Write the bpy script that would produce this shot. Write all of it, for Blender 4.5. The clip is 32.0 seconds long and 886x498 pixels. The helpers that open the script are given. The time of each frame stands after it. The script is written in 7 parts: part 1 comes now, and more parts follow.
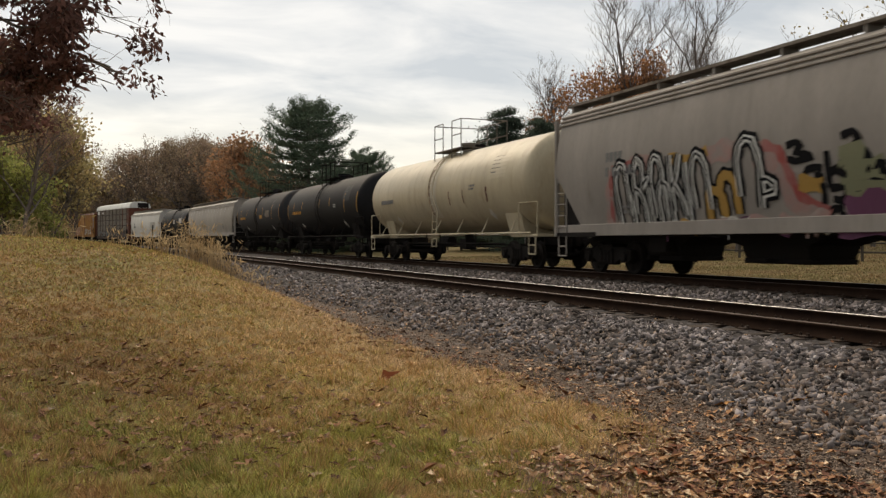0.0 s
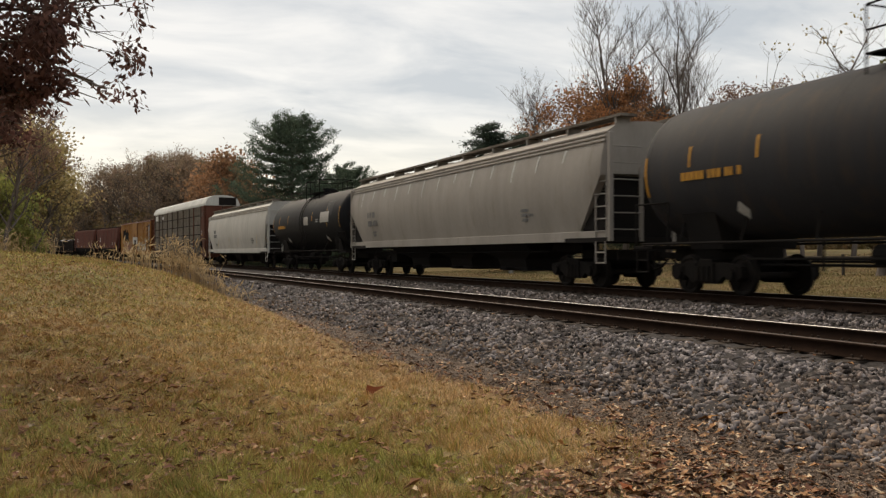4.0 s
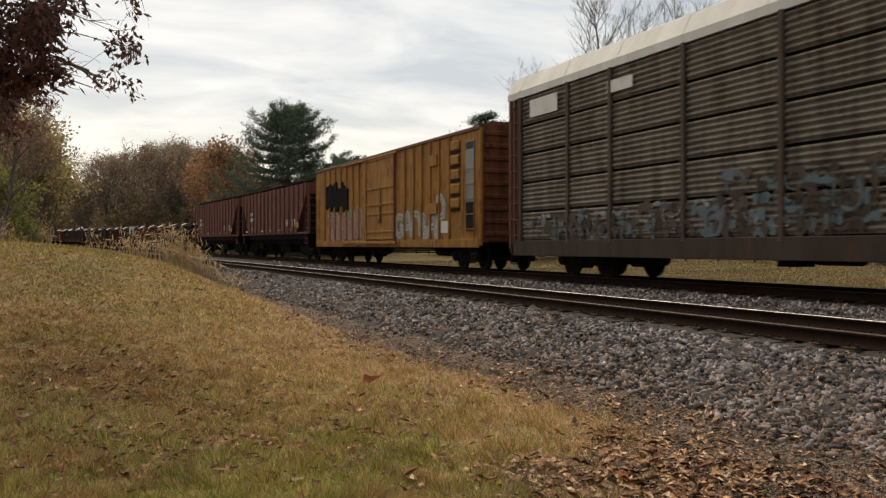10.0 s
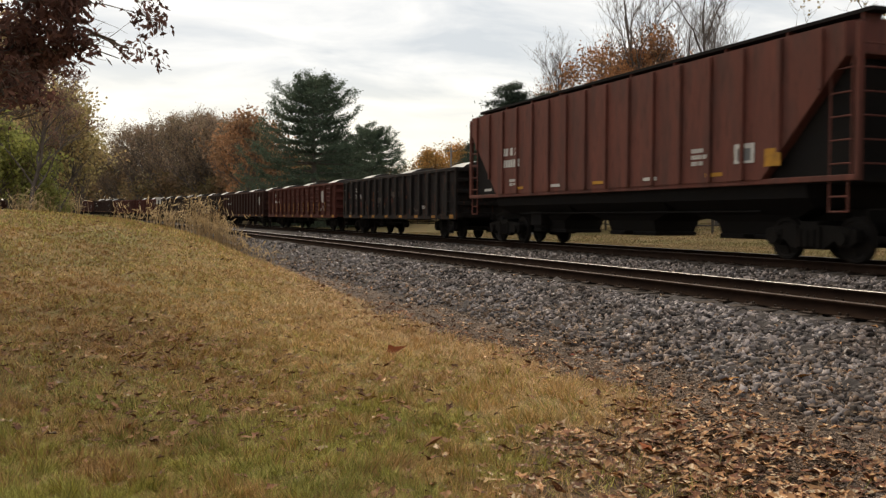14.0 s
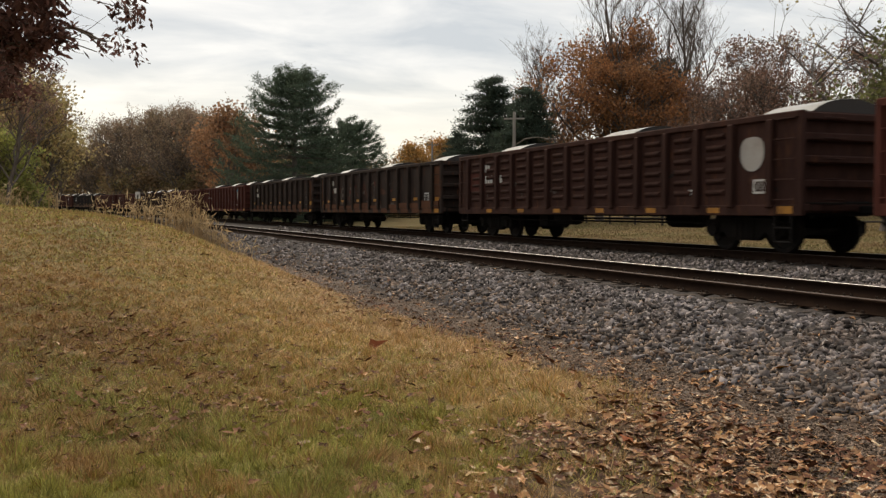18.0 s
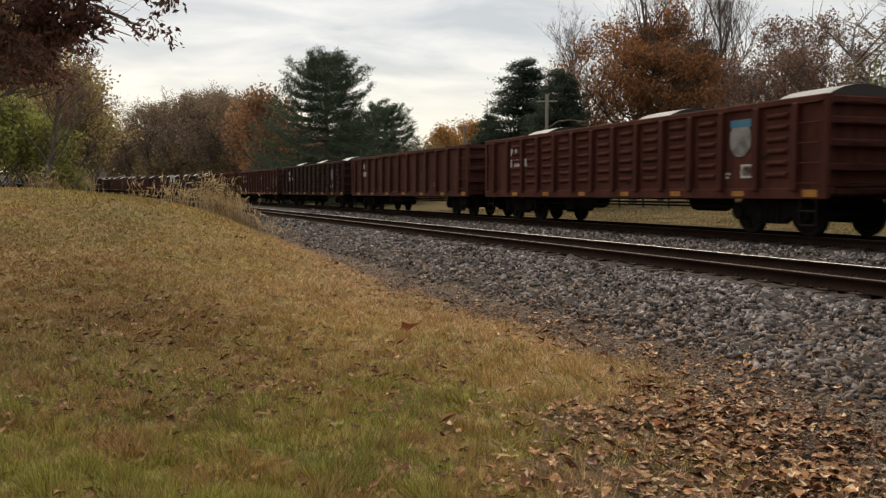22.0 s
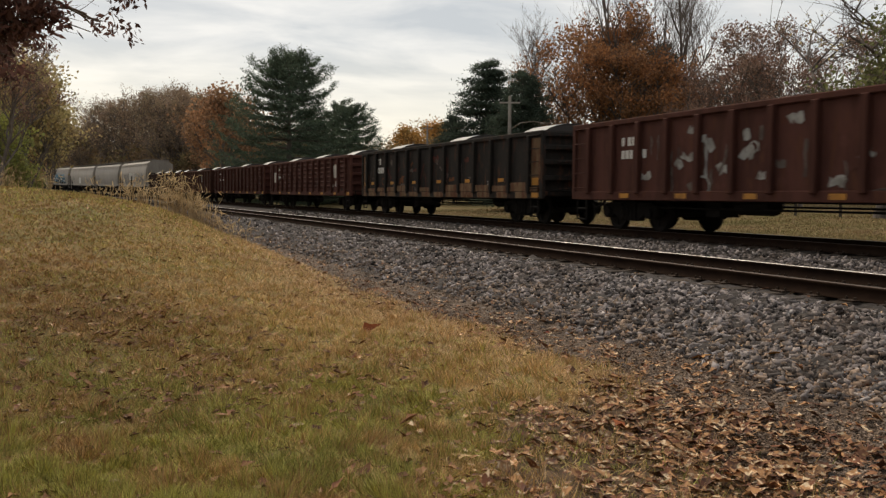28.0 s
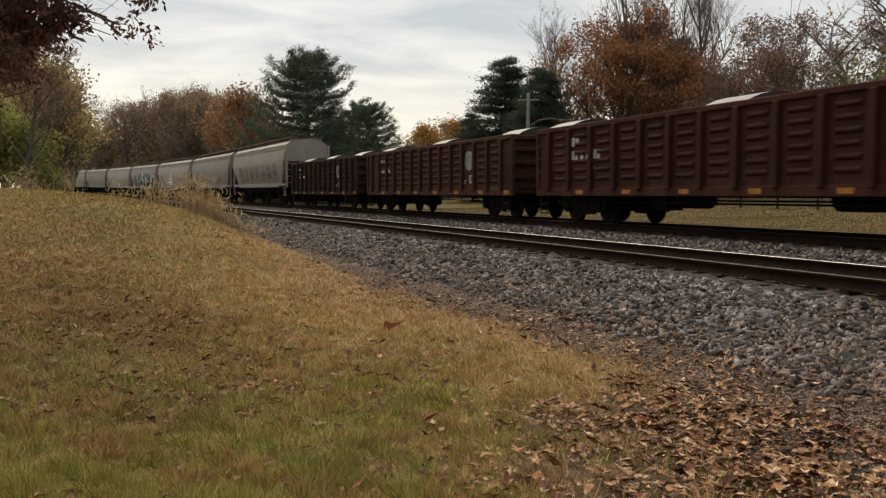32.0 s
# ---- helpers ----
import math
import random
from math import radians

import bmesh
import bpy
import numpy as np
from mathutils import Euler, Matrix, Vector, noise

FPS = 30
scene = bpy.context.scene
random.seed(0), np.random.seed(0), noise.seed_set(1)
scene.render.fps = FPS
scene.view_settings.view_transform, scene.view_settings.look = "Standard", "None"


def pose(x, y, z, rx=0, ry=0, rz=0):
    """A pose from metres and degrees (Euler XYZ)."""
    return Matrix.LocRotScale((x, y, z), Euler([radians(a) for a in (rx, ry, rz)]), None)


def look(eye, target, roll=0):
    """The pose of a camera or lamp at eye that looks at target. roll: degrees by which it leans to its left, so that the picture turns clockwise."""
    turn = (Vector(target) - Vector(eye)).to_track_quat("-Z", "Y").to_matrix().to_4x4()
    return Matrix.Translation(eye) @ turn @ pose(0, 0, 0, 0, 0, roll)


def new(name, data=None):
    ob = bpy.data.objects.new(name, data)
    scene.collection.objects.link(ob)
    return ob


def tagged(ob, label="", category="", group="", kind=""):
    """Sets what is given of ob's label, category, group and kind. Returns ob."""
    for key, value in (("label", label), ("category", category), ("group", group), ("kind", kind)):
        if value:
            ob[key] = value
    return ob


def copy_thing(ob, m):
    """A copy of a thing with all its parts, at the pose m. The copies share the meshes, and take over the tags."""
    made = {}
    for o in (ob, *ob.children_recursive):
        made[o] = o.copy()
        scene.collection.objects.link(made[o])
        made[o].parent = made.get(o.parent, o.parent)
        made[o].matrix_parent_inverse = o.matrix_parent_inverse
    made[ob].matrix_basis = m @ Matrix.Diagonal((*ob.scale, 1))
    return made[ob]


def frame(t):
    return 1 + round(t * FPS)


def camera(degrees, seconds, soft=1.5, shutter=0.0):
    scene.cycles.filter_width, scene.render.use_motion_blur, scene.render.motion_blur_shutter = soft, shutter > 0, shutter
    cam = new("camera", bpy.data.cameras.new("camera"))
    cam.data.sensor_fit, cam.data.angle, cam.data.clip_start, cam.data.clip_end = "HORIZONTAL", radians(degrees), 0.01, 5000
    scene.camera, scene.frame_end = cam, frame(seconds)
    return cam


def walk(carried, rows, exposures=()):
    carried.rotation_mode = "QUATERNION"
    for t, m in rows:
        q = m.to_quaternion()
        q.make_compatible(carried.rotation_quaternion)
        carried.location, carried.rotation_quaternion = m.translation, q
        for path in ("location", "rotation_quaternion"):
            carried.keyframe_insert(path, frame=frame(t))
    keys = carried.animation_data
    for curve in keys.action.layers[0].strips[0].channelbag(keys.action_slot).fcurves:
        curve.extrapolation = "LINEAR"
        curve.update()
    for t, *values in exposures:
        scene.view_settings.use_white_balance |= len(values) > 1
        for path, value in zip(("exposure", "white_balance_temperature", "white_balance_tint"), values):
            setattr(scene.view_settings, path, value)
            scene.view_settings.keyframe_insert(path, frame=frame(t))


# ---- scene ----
# The camera: carried by hand at one spot, swinging a little.
# x runs across the tracks, y along them, z = 0 at the head of the near rails.
EYE = 0.96
cam = camera(52.5, 32.0, soft=1.35, shutter=0.22)
PATH = [
    (0, -20.46, -0.46, -0.07), (0.5, -20.57, -1.03, -0.22), (1, -20.38, -1.18, -0.21), (1.5, -20.46, -1, -0.09),
    (2, -21.02, -0.95, 0.03), (2.5, -21.32, -0.61, -0.01), (3, -21.28, -0.09, -0.08), (3.5, -21.47, 0.22, -0.04),
    (5.5, -21.43, 0.9, 0.05), (6, -21.33, 0.69, 0.04), (6.5, -21.41, 0.52, 0.26), (7, -21.31, 0.37, 0.48),
    (7.5, -21.04, 0.22, 0.42), (8, -21.14, 0.02, 0.12), (8.5, -21.23, -0.13, -0.11), (9, -21.37, -0.13, -0.15),
    (9.5, -21.56, 0, -0.09), (10, -21.67, -0.2, 0.01), (10.5, -21.55, -0.44, 0.03), (11, -21.41, -0.67, 0.07),
    (11.5, -21.57, -0.72, 0.16), (12, -21.51, -0.97, 0.08), (12.5, -21.2, -1.18, -0.16),
    (12.8, -20.99, -1.41, 0.08), (13, -21.05, -1.44, -0.21), (13.5, -20.69, -1.65, -0.23),
    (14, -20.1, -2.03, -0.18), (14.4, -20.01, -2.52, 0.14), (14.5, -19.94, -2.56, -0.33),
    (16.5, -20.86, -2.33, -0.07), (17, -21.01, -2.45, -0.17), (17.5, -21.36, -2.47, -0.16),
    (18, -21.29, -2.41, -0.03), (18.5, -21.01, -2.42, 0.05), (19, -20.93, -2.7, 0.17),
    (19.5, -20.91, -2.89, 0.41), (20, -20.78, -3.05, 0.67), (20.5, -20.7, -3.17, 0.84),
    (21, -19.81, -3.59, 0.23), (21.5, -19.57, -3.37, 0.07), (22, -19.26, -3.48, -0.05),
    (22.5, -18.91, -3.64, -0.19), (23, -19.24, -3.74, -0.12), (23.5, -19.67, -3.63, -0.09),
    (24, -19.88, -3.69, -0.07), (24.5, -20.03, -3.7, -0.26), (25, -20.22, -3.61, -0.4),
    (25.5, -20.44, -3.51, -0.35), (26, -20.61, -3.26, -0.27), (26.5, -21.13, -2.98, -0.32),
    (28.5, -21.64, -3.78, -0.52), (29, -21.53, -4.09, -0.34), (29.5, -21.48, -3.83, 0.03),
    (30, -21.27, -3.33, 0.25), (30.5, -20.97, -3.33, 0.16), (31, -20.74, -3.53, 0.11),
    (31.5, -20.46, -3.6, 0.18), (32, -20.41, -3.56, 0.15),
]
EXPOSURES = [(t, v, 6950, 10) for t, v in ((0, 0.02), (1, -0.02), (2, -0.12), (3, 0.0), (6, -0.04), (7, 0.02), (12, 0.08), (14, 0.18), (17, 0.06), (20, 0.06), (22, 0.0), (24, -0.08), (26, 0.0), (29, -0.08), (32, -0.06))]
walk(cam, [(t, pose(0, 0, EYE, 90 + p, r, y)) for t, y, p, r in PATH], EXPOSURES)

# ---- light: a bright overcast late afternoon ----
world = bpy.data.worlds.new("sky")
scene.world = world
world.use_nodes = True


def overcast():
    nt = world.node_tree
    nt.nodes.clear()
    n = nt.nodes.new
    out, bg = n("ShaderNodeOutputWorld"), n("ShaderNodeBackground")
    sky = n("ShaderNodeTexSky")
    sky.sky_type = "NISHITA"
    sky.sun_disc = False
    sky.sun_elevation, sky.sun_rotation = radians(44), radians(-8)
    sky.air_density, sky.dust_density = 1.0, 2.0
    tc, mp = n("ShaderNodeTexCoord"), n("ShaderNodeMapping")
    # flatten the direction on a cloud deck: x / z, y / z
    sep, mx, add = n("ShaderNodeSeparateXYZ"), n("ShaderNodeMath"), n("ShaderNodeMath")
    mx.operation, mx.inputs[1].default_value = "MAXIMUM", 0.0
    add.operation, add.inputs[1].default_value = "ADD", 0.17
    dx, dy, comb = n("ShaderNodeMath"), n("ShaderNodeMath"), n("ShaderNodeCombineXYZ")
    dx.operation = dy.operation = "DIVIDE"
    ln = nt.links.new
    ln(tc.outputs["Generated"], sep.inputs[0])
    ln(sep.outputs["Z"], mx.inputs[0])
    ln(mx.outputs[0], add.inputs[0])
    ln(sep.outputs["X"], dx.inputs[0])
    ln(add.outputs[0], dx.inputs[1])
    ln(sep.outputs["Y"], dy.inputs[0])
    ln(add.outputs[0], dy.inputs[1])
    ln(dx.outputs[0], comb.inputs[0])
    ln(dy.outputs[0], comb.inputs[1])
    mp.inputs["Rotation"].default_value[2] = radians(26)
    mp.inputs["Scale"].default_value = (0.75, 1.2, 1)
    ln(comb.outputs[0], mp.inputs[0])
    cl = n("ShaderNodeTexNoise")
    cl.inputs["Scale"].default_value, cl.inputs["Detail"].default_value = 2.3, 9
    cl.inputs["Roughness"].default_value, cl.inputs["Distortion"].default_value = 0.54, 0.35
    ln(mp.outputs[0], cl.inputs["Vector"])
    ramp = n("ShaderNodeValToRGB")
    e = ramp.color_ramp.elements
    e[0].position, e[0].color = 0.37, (0.47, 0.51, 0.555, 1)
    e[1].position, e[1].color = 0.62, (0.735, 0.745, 0.75, 1)
    ln(cl.outputs["Fac"], ramp.inputs[0])
    # the deck brightens and warms towards the horizon
    hz = n("ShaderNodeValToRGB")
    h = hz.color_ramp.elements
    h[0].position, h[0].color = 0.0, (1, 1, 1, 1)
    h[1].position, h[1].color = 0.16, (0, 0, 0, 1)
    ln(mx.outputs[0], hz.inputs[0])
    glow = n("ShaderNodeMix")
    glow.data_type = "RGBA"
    glow.inputs["B"].default_value = (0.98, 0.93, 0.79, 1)
    ln(hz.outputs[0], glow.inputs["Factor"])
    ln(ramp.outputs[0], glow.inputs["A"])
    # a little of the clear sky above the deck tints it
    mix = n("ShaderNodeMix")
    mix.data_type = "RGBA"
    mix.inputs["Factor"].default_value = 0.02
    ln(glow.outputs["Result"], mix.inputs["A"])
    ln(sky.outputs[0], mix.inputs["B"])
    ln(mix.outputs["Result"], bg.inputs["Color"])
    bg.inputs["Strength"].default_value = 1.05
    ln(bg.outputs[0], out.inputs[0])


overcast()
sun_data = bpy.data.lights.new("sun", "SUN")
sun_data.energy, sun_data.angle, sun_data.color = 2.5, radians(40), (1.0, 0.86, 0.68)
sun = new("sun", sun_data)
sun.matrix_world = look((-8, 60, 58), (0, 0, 0))


# ---- mesh helpers ----
def mesh_np(name, verts, faces, material=None, smooth=False):
    """A mesh from arrays: verts (n, 3), faces (m, k) all with k corners. faces may be a list of such arrays."""
    verts = np.asarray(verts, np.float32).reshape(-1, 3)
    blocks = faces if isinstance(faces, list) else [faces]
    blocks = [np.asarray(b, np.int32) for b in blocks if len(b)]
    me = bpy.data.meshes.new(name)
    me.vertices.add(len(verts))
    me.vertices.foreach_set("co", verts.ravel())
    flat = np.concatenate([b.ravel() for b in blocks])
    sizes = np.concatenate([np.full(len(b), b.shape[1], np.int32) for b in blocks])
    me.loops.add(len(flat))
    me.loops.foreach_set("vertex_index", flat)
    me.polygons.add(len(sizes))
    me.polygons.foreach_set("loop_start", np.concatenate([[0], np.cumsum(sizes)[:-1]]).astype(np.int32))
    if smooth:
        me.polygons.foreach_set("use_smooth", np.ones(len(sizes), bool))
    me.update(calc_edges=True)
    if material:
        me.materials.append(material)
    return me


def finish(bm, name, material, smooth=False):
    me = bpy.data.meshes.new(name)
    bmesh.ops.recalc_face_normals(bm, faces=bm.faces)
    bm.to_mesh(me)
    bm.free()
    if smooth:
        for p in me.polygons:
            p.use_smooth = True
    me.materials.append(material)
    return me


def part(name, data, material, parent, label="", smooth=False, at=None):
    """Links a bmesh or mesh as one object under a thing or a part."""
    if isinstance(data, bmesh.types.BMesh):
        data = finish(data, name, material, smooth)
    ob = new(name, data)
    ob.parent = parent
    if at is not None:
        ob.matrix_basis = at
    if label:
        ob["label"] = label
    return ob


def thing(name, label, category, group="", at=None):
    ob = new(name)
    ob.empty_display_size = 0.3
    if at is not None:
        ob.matrix_basis = at
    return tagged(ob, label, category, group)


def box(bm, x0, x1, y0, y1, z0, z1, bevel=0.0):
    """Adds a box to a bmesh, with bevelled edges where asked."""
    m = Matrix.Translation(((x0 + x1) / 2, (y0 + y1) / 2, (z0 + z1) / 2)) @ Matrix.Diagonal((x1 - x0, y1 - y0, z1 - z0, 1))
    vs = bmesh.ops.create_cube(bm, size=1, matrix=m)["verts"]
    if bevel:
        es = list({e for v in vs for e in v.link_edges})
        bmesh.ops.bevel(bm, geom=es, offset=bevel, segments=1, affect="EDGES", profile=0.5)


def boxes(*rows, bevel=0.0):
    bm = bmesh.new()
    for r in rows:
        box(bm, *r, bevel=bevel)
    return bm


def rod(bm, a, b, r=0.015, n=6):
    """Adds a round bar from a to b."""
    a, b = Vector(a), Vector(b)
    m = Matrix.Translation((a + b) / 2) @ (b - a).to_track_quat("Z", "Y").to_matrix().to_4x4()
    bmesh.ops.create_cone(bm, cap_ends=True, segments=n, radius1=r, radius2=r, depth=(b - a).length, matrix=m)


def rods(pairs, r=0.015, n=6):
    bm = bmesh.new()
    for a, b in pairs:
        rod(bm, a, b, r, n)
    return bm


def loft(sections, caps=True):
    """A skin through rings of points, all with the same count."""
    bm = bmesh.new()
    rings = [[bm.verts.new(p) for p in s] for s in sections]
    n = len(rings[0])
    for a, b in zip(rings, rings[1:]):
        for i in range(n):
            bm.faces.new((a[i], a[(i + 1) % n], b[(i + 1) % n], b[i]))
    if caps:
        bm.faces.new(rings[0])
        bm.faces.new(list(reversed(rings[-1])))
    return bm


# ---- materials ----
def material(name, base, rough=0.8, metal=0.0, tones=(), grain=0.0, scale=3.0, bump=0.0, bump_scale=40.0, spec=0.18, coord="Object", stretch=(1, 1, 1), island=0.0, obj=0.0):
    """A procedural surface. tones: (colour, noise scale, from, to) layers of stain; grain: fine variation of value;
    island, obj: variation from piece to piece."""
    m = bpy.data.materials.new(name)
    m.use_nodes = True
    nt = m.node_tree
    n, ln = nt.nodes.new, nt.links.new
    b = nt.nodes["Principled BSDF"]
    b.inputs["Roughness"].default_value, b.inputs["Metallic"].default_value = rough, metal
    b.inputs["Specular IOR Level"].default_value = spec
    tc, mp = n("ShaderNodeTexCoord"), n("ShaderNodeMapping")
    mp.inputs["Scale"].default_value = stretch
    ln(tc.outputs[coord], mp.inputs[0])
    col = n("ShaderNodeRGB")
    col.outputs[0].default_value = (*base, 1)
    cur = col.outputs[0]
    for i, (c, sc, lo, hi) in enumerate(tones):
        t = n("ShaderNodeTexNoise")
        t.inputs["Scale"].default_value, t.inputs["Detail"].default_value = sc, 6
        t.inputs["Roughness"].default_value = 0.62
        off = n("ShaderNodeVectorMath")
        off.inputs[1].default_value = (3.7 * i + 1, 1.3 * i, 7.1 * i)
        ln(mp.outputs[0], off.inputs[0])
        ln(off.outputs[0], t.inputs["Vector"])
        r = n("ShaderNodeMapRange")
        r.inputs["From Min"].default_value, r.inputs["From Max"].default_value = lo, hi
        ln(t.outputs["Fac"], r.inputs["Value"])
        x = n("ShaderNodeMix")
        x.data_type = "RGBA"
        x.inputs["B"].default_value = (*c, 1)
        ln(r.outputs[0], x.inputs["Factor"])
        ln(cur, x.inputs["A"])
        cur = x.outputs["Result"]

    def vary(source, amount, cur):
        h = n("ShaderNodeHueSaturation")
        r = n("ShaderNodeMapRange")
        r.inputs["To Min"].default_value, r.inputs["To Max"].default_value = 1 - amount, 1 + amount
        ln(source, r.inputs["Value"])
        ln(r.outputs[0], h.inputs["Value"])
        ln(cur, h.inputs["Color"])
        return h.outputs[0]

    if grain:
        g = n("ShaderNodeTexNoise")
        g.inputs["Scale"].default_value, g.inputs["Detail"].default_value = scale * 12, 5
        ln(mp.outputs[0], g.inputs["Vector"])
        cur = vary(g.outputs["Fac"], grain * 2, cur)
    if island:
        cur = vary(n("ShaderNodeNewGeometry").outputs["Random Per Island"], island, cur)
    if obj:
        cur = vary(n("ShaderNodeObjectInfo").outputs["Random"], obj, cur)
    ln(cur, b.inputs["Base Color"])
    if bump:
        t = n("ShaderNodeTexNoise")
        t.inputs["Scale"].default_value, t.inputs["Detail"].default_value = bump_scale, 4
        ln(mp.outputs[0], t.inputs["Vector"])
        bp = n("ShaderNodeBump")
        bp.inputs["Strength"].default_value, bp.inputs["Distance"].default_value = bump, 0.02
        ln(t.outputs["Fac"], bp.inputs["Height"])
        ln(bp.outputs[0], b.inputs["Normal"])
    return m


def paint(name, base, dirt=(0.05, 0.04, 0.03), rust=(0.10, 0.045, 0.025), wear=0.5, rough=0.6, spec=0.18):
    """Weathered paint on a freight car: streaks that run down, patches of rust, road dust."""
    lo = 0.62 - 0.22 * wear
    return material(name, base, rough, 0.0, [
        (tuple(c * 0.72 for c in base), 0.9, 0.35, 0.75),
        (dirt, 2.6, lo, lo + 0.32),
        (rust, 7.0, lo + 0.12, lo + 0.28)], grain=0.07, scale=2.0, bump=0.12, bump_scale=9, spec=spec, stretch=(1, 1, 0.22))


# ---- the line of the railway ----
KNOTS = (0, 40, 80, 130, 200, 300)
BEND = (0.00059, 0.00093, 0.00135, 0.00140, 0.00141, 0.00142)
NEAR, FAR, FAR_UP = 8.823, 13.668, 0.147
S = np.arange(-480, 760, 1.0)


def centre_line():
    c = np.where(S < 0, 0, np.interp(S, KNOTS, BEND))
    th = np.concatenate([[0], np.cumsum((c[1:] + c[:-1]) / 2)])
    i0 = int(np.argmin(abs(S)))
    th -= th[i0]
    m = (th[1:] + th[:-1]) / 2
    x = np.concatenate([[0], np.cumsum(-np.sin(m))])
    y = np.concatenate([[0], np.cumsum(np.cos(m))])
    return x - x[i0], y - y[i0], th


LX, LY, LT = centre_line()


def grade(s):
    s = np.clip(s, 0, 260)
    return np.maximum(-0.00201 * s + 0.0000802 * s * s / 2, -0.03)


def on_line(s, off, z=0.0):
    """The place and heading (radians) at s along the line, off metres to its right."""
    x, y, t = np.interp(s, S, LX), np.interp(s, S, LY), np.interp(s, S, LT)
    return x + off * np.cos(t), y + off * np.sin(t), grade(s) + z, t


def line_frame(x, y):
    """s and offset of plan points, by the nearest point of the line."""
    x, y = np.asarray(x, float), np.asarray(y, float)
    s = np.clip(y, S[0], S[-1])
    for _ in range(6):
        px, py, _, t = on_line(s, 0)
        s = np.clip(s + (x - px) * -np.sin(t) + (y - py) * np.cos(t), S[0], S[-1])
    px, py, _, t = on_line(s, 0)
    return s, (x - px) * np.cos(t) + (y - py) * np.sin(t)


def smooth(a, lo, hi):
    t = np.clip((a - lo) / (hi - lo), 0, 1)
    return t * t * (3 - 2 * t)


def edge_of_grass(s):
    """Offset at which the lawn ends and the gravel begins."""
    return np.interp(s, (0, 4, 7, 10, 13, 16, 22, 30, 60), (3.3, 3.7, 4.5, 4.45, 4.15, 4.25, 4.6, 5.2, 5.6)) + 0.12 * np.sin(s * 2.1) + 0.07 * np.sin(s * 5.3)


def drift_patch(s, u):
    """How deep the fallen leaves lie: a drift at the foot of the lawn, thinning out to its sides."""
    a = np.exp(-(np.abs((u - 3.25 - 0.32 * (s - 4.7)) / 1.2) ** 3) - np.abs((s - 4.7) / 1.75) ** 3)
    b = 0.52 * np.exp(-((u - 4.35 - 0.1 * (s - 6)) / 0.42) ** 2 - ((s - 6.6) / 1.2) ** 2)
    return np.maximum(a, b) * (0.85 + 0.25 * np.sin(3.1 * u + 1.7 * s) * np.sin(2.3 * s - u))


def far_rise(u):
    """The field beyond the tracks climbs gently."""
    return 2.0 * smooth(u, 24, 70)


def ground_z(x, y):
    s, u = line_frame(x, y)
    z = np.full_like(s, -0.62)
    # the bank on the lawn's side rises away from the viewer, then falls off gently
    rise = smooth(s, 7, 31) * (1 - 0.75 * smooth(s, 33, 70))
    z = z + np.where(u < 4.6, 1.78 * (1 - np.exp(-(np.clip(4.6 - u, 0, 60)) / 2.3)), 0) * rise
    z = z + 0.05 * np.sin(x * 0.9 + 1) * np.sin(y * 0.55) * (u < 4.0)
    # ballast shoulder, bed, second bed a little higher, far shoulder
    bed = -0.20 + (FAR_UP + 0.0) * smooth(u, 10.4, 12.2)
    z = np.where(u > 4.9, -0.62 + (bed + 0.62) * smooth(u, 4.9, 7.3), z)
    drop = smooth(u, 15.4, 17.4)
    z = np.where(u > 15.4, bed * (1 - drop) - 0.42 * drop, z)
    return z + far_rise(u) + grade(s) * (1 - smooth(np.abs(u - 11), 40, 160))


# ---- ground materials ----
M_GRASS = material("lawn_soil", (0.24, 0.165, 0.080), 0.95, tones=[
    ((0.17, 0.155, 0.06), 0.35, 0.42, 0.62), ((0.30, 0.21, 0.105), 0.9, 0.5, 0.72), ((0.12, 0.078, 0.045), 3.0, 0.52, 0.75)], grain=0.2, scale=6, bump=0.8, bump_scale=60, spec=0.1)
M_GRAVEL = material("fine_gravel", (0.14, 0.102, 0.076), 0.95, tones=[
    ((0.085, 0.062, 0.048), 0.8, 0.4, 0.62), ((0.19, 0.17, 0.155), 6.0, 0.5, 0.7)], grain=0.35, scale=12, bump=1.0, bump_scale=45, spec=0.15)
M_BED = material("ballast_base", (0.050, 0.043, 0.040), 0.95, tones=[
    ((0.03, 0.026, 0.025), 1.2, 0.4, 0.62), ((0.10, 0.09, 0.085), 14.0, 0.5, 0.66)], grain=0.3, scale=6, bump=1.0, bump_scale=22, spec=0.15)
M_SOIL = material("bare_soil", (0.125, 0.082, 0.052), 0.95, tones=[
    ((0.075, 0.05, 0.034), 2.0, 0.45, 0.65), ((0.17, 0.115, 0.075), 9.0, 0.55, 0.7)], grain=0.25, scale=9, bump=0.6, bump_scale=40, spec=0.1)
M_FIELD = material("far_lawn", (0.15, 0.122, 0.058), 0.95, tones=[
    ((0.18, 0.13, 0.065), 0.2, 0.42, 0.6), ((0.11, 0.108, 0.042), 0.6, 0.5, 0.7), ((0.14, 0.070, 0.032), 2.4, 0.54, 0.68)], grain=0.3, scale=2, bump=0.6, bump_scale=14, spec=0.06)


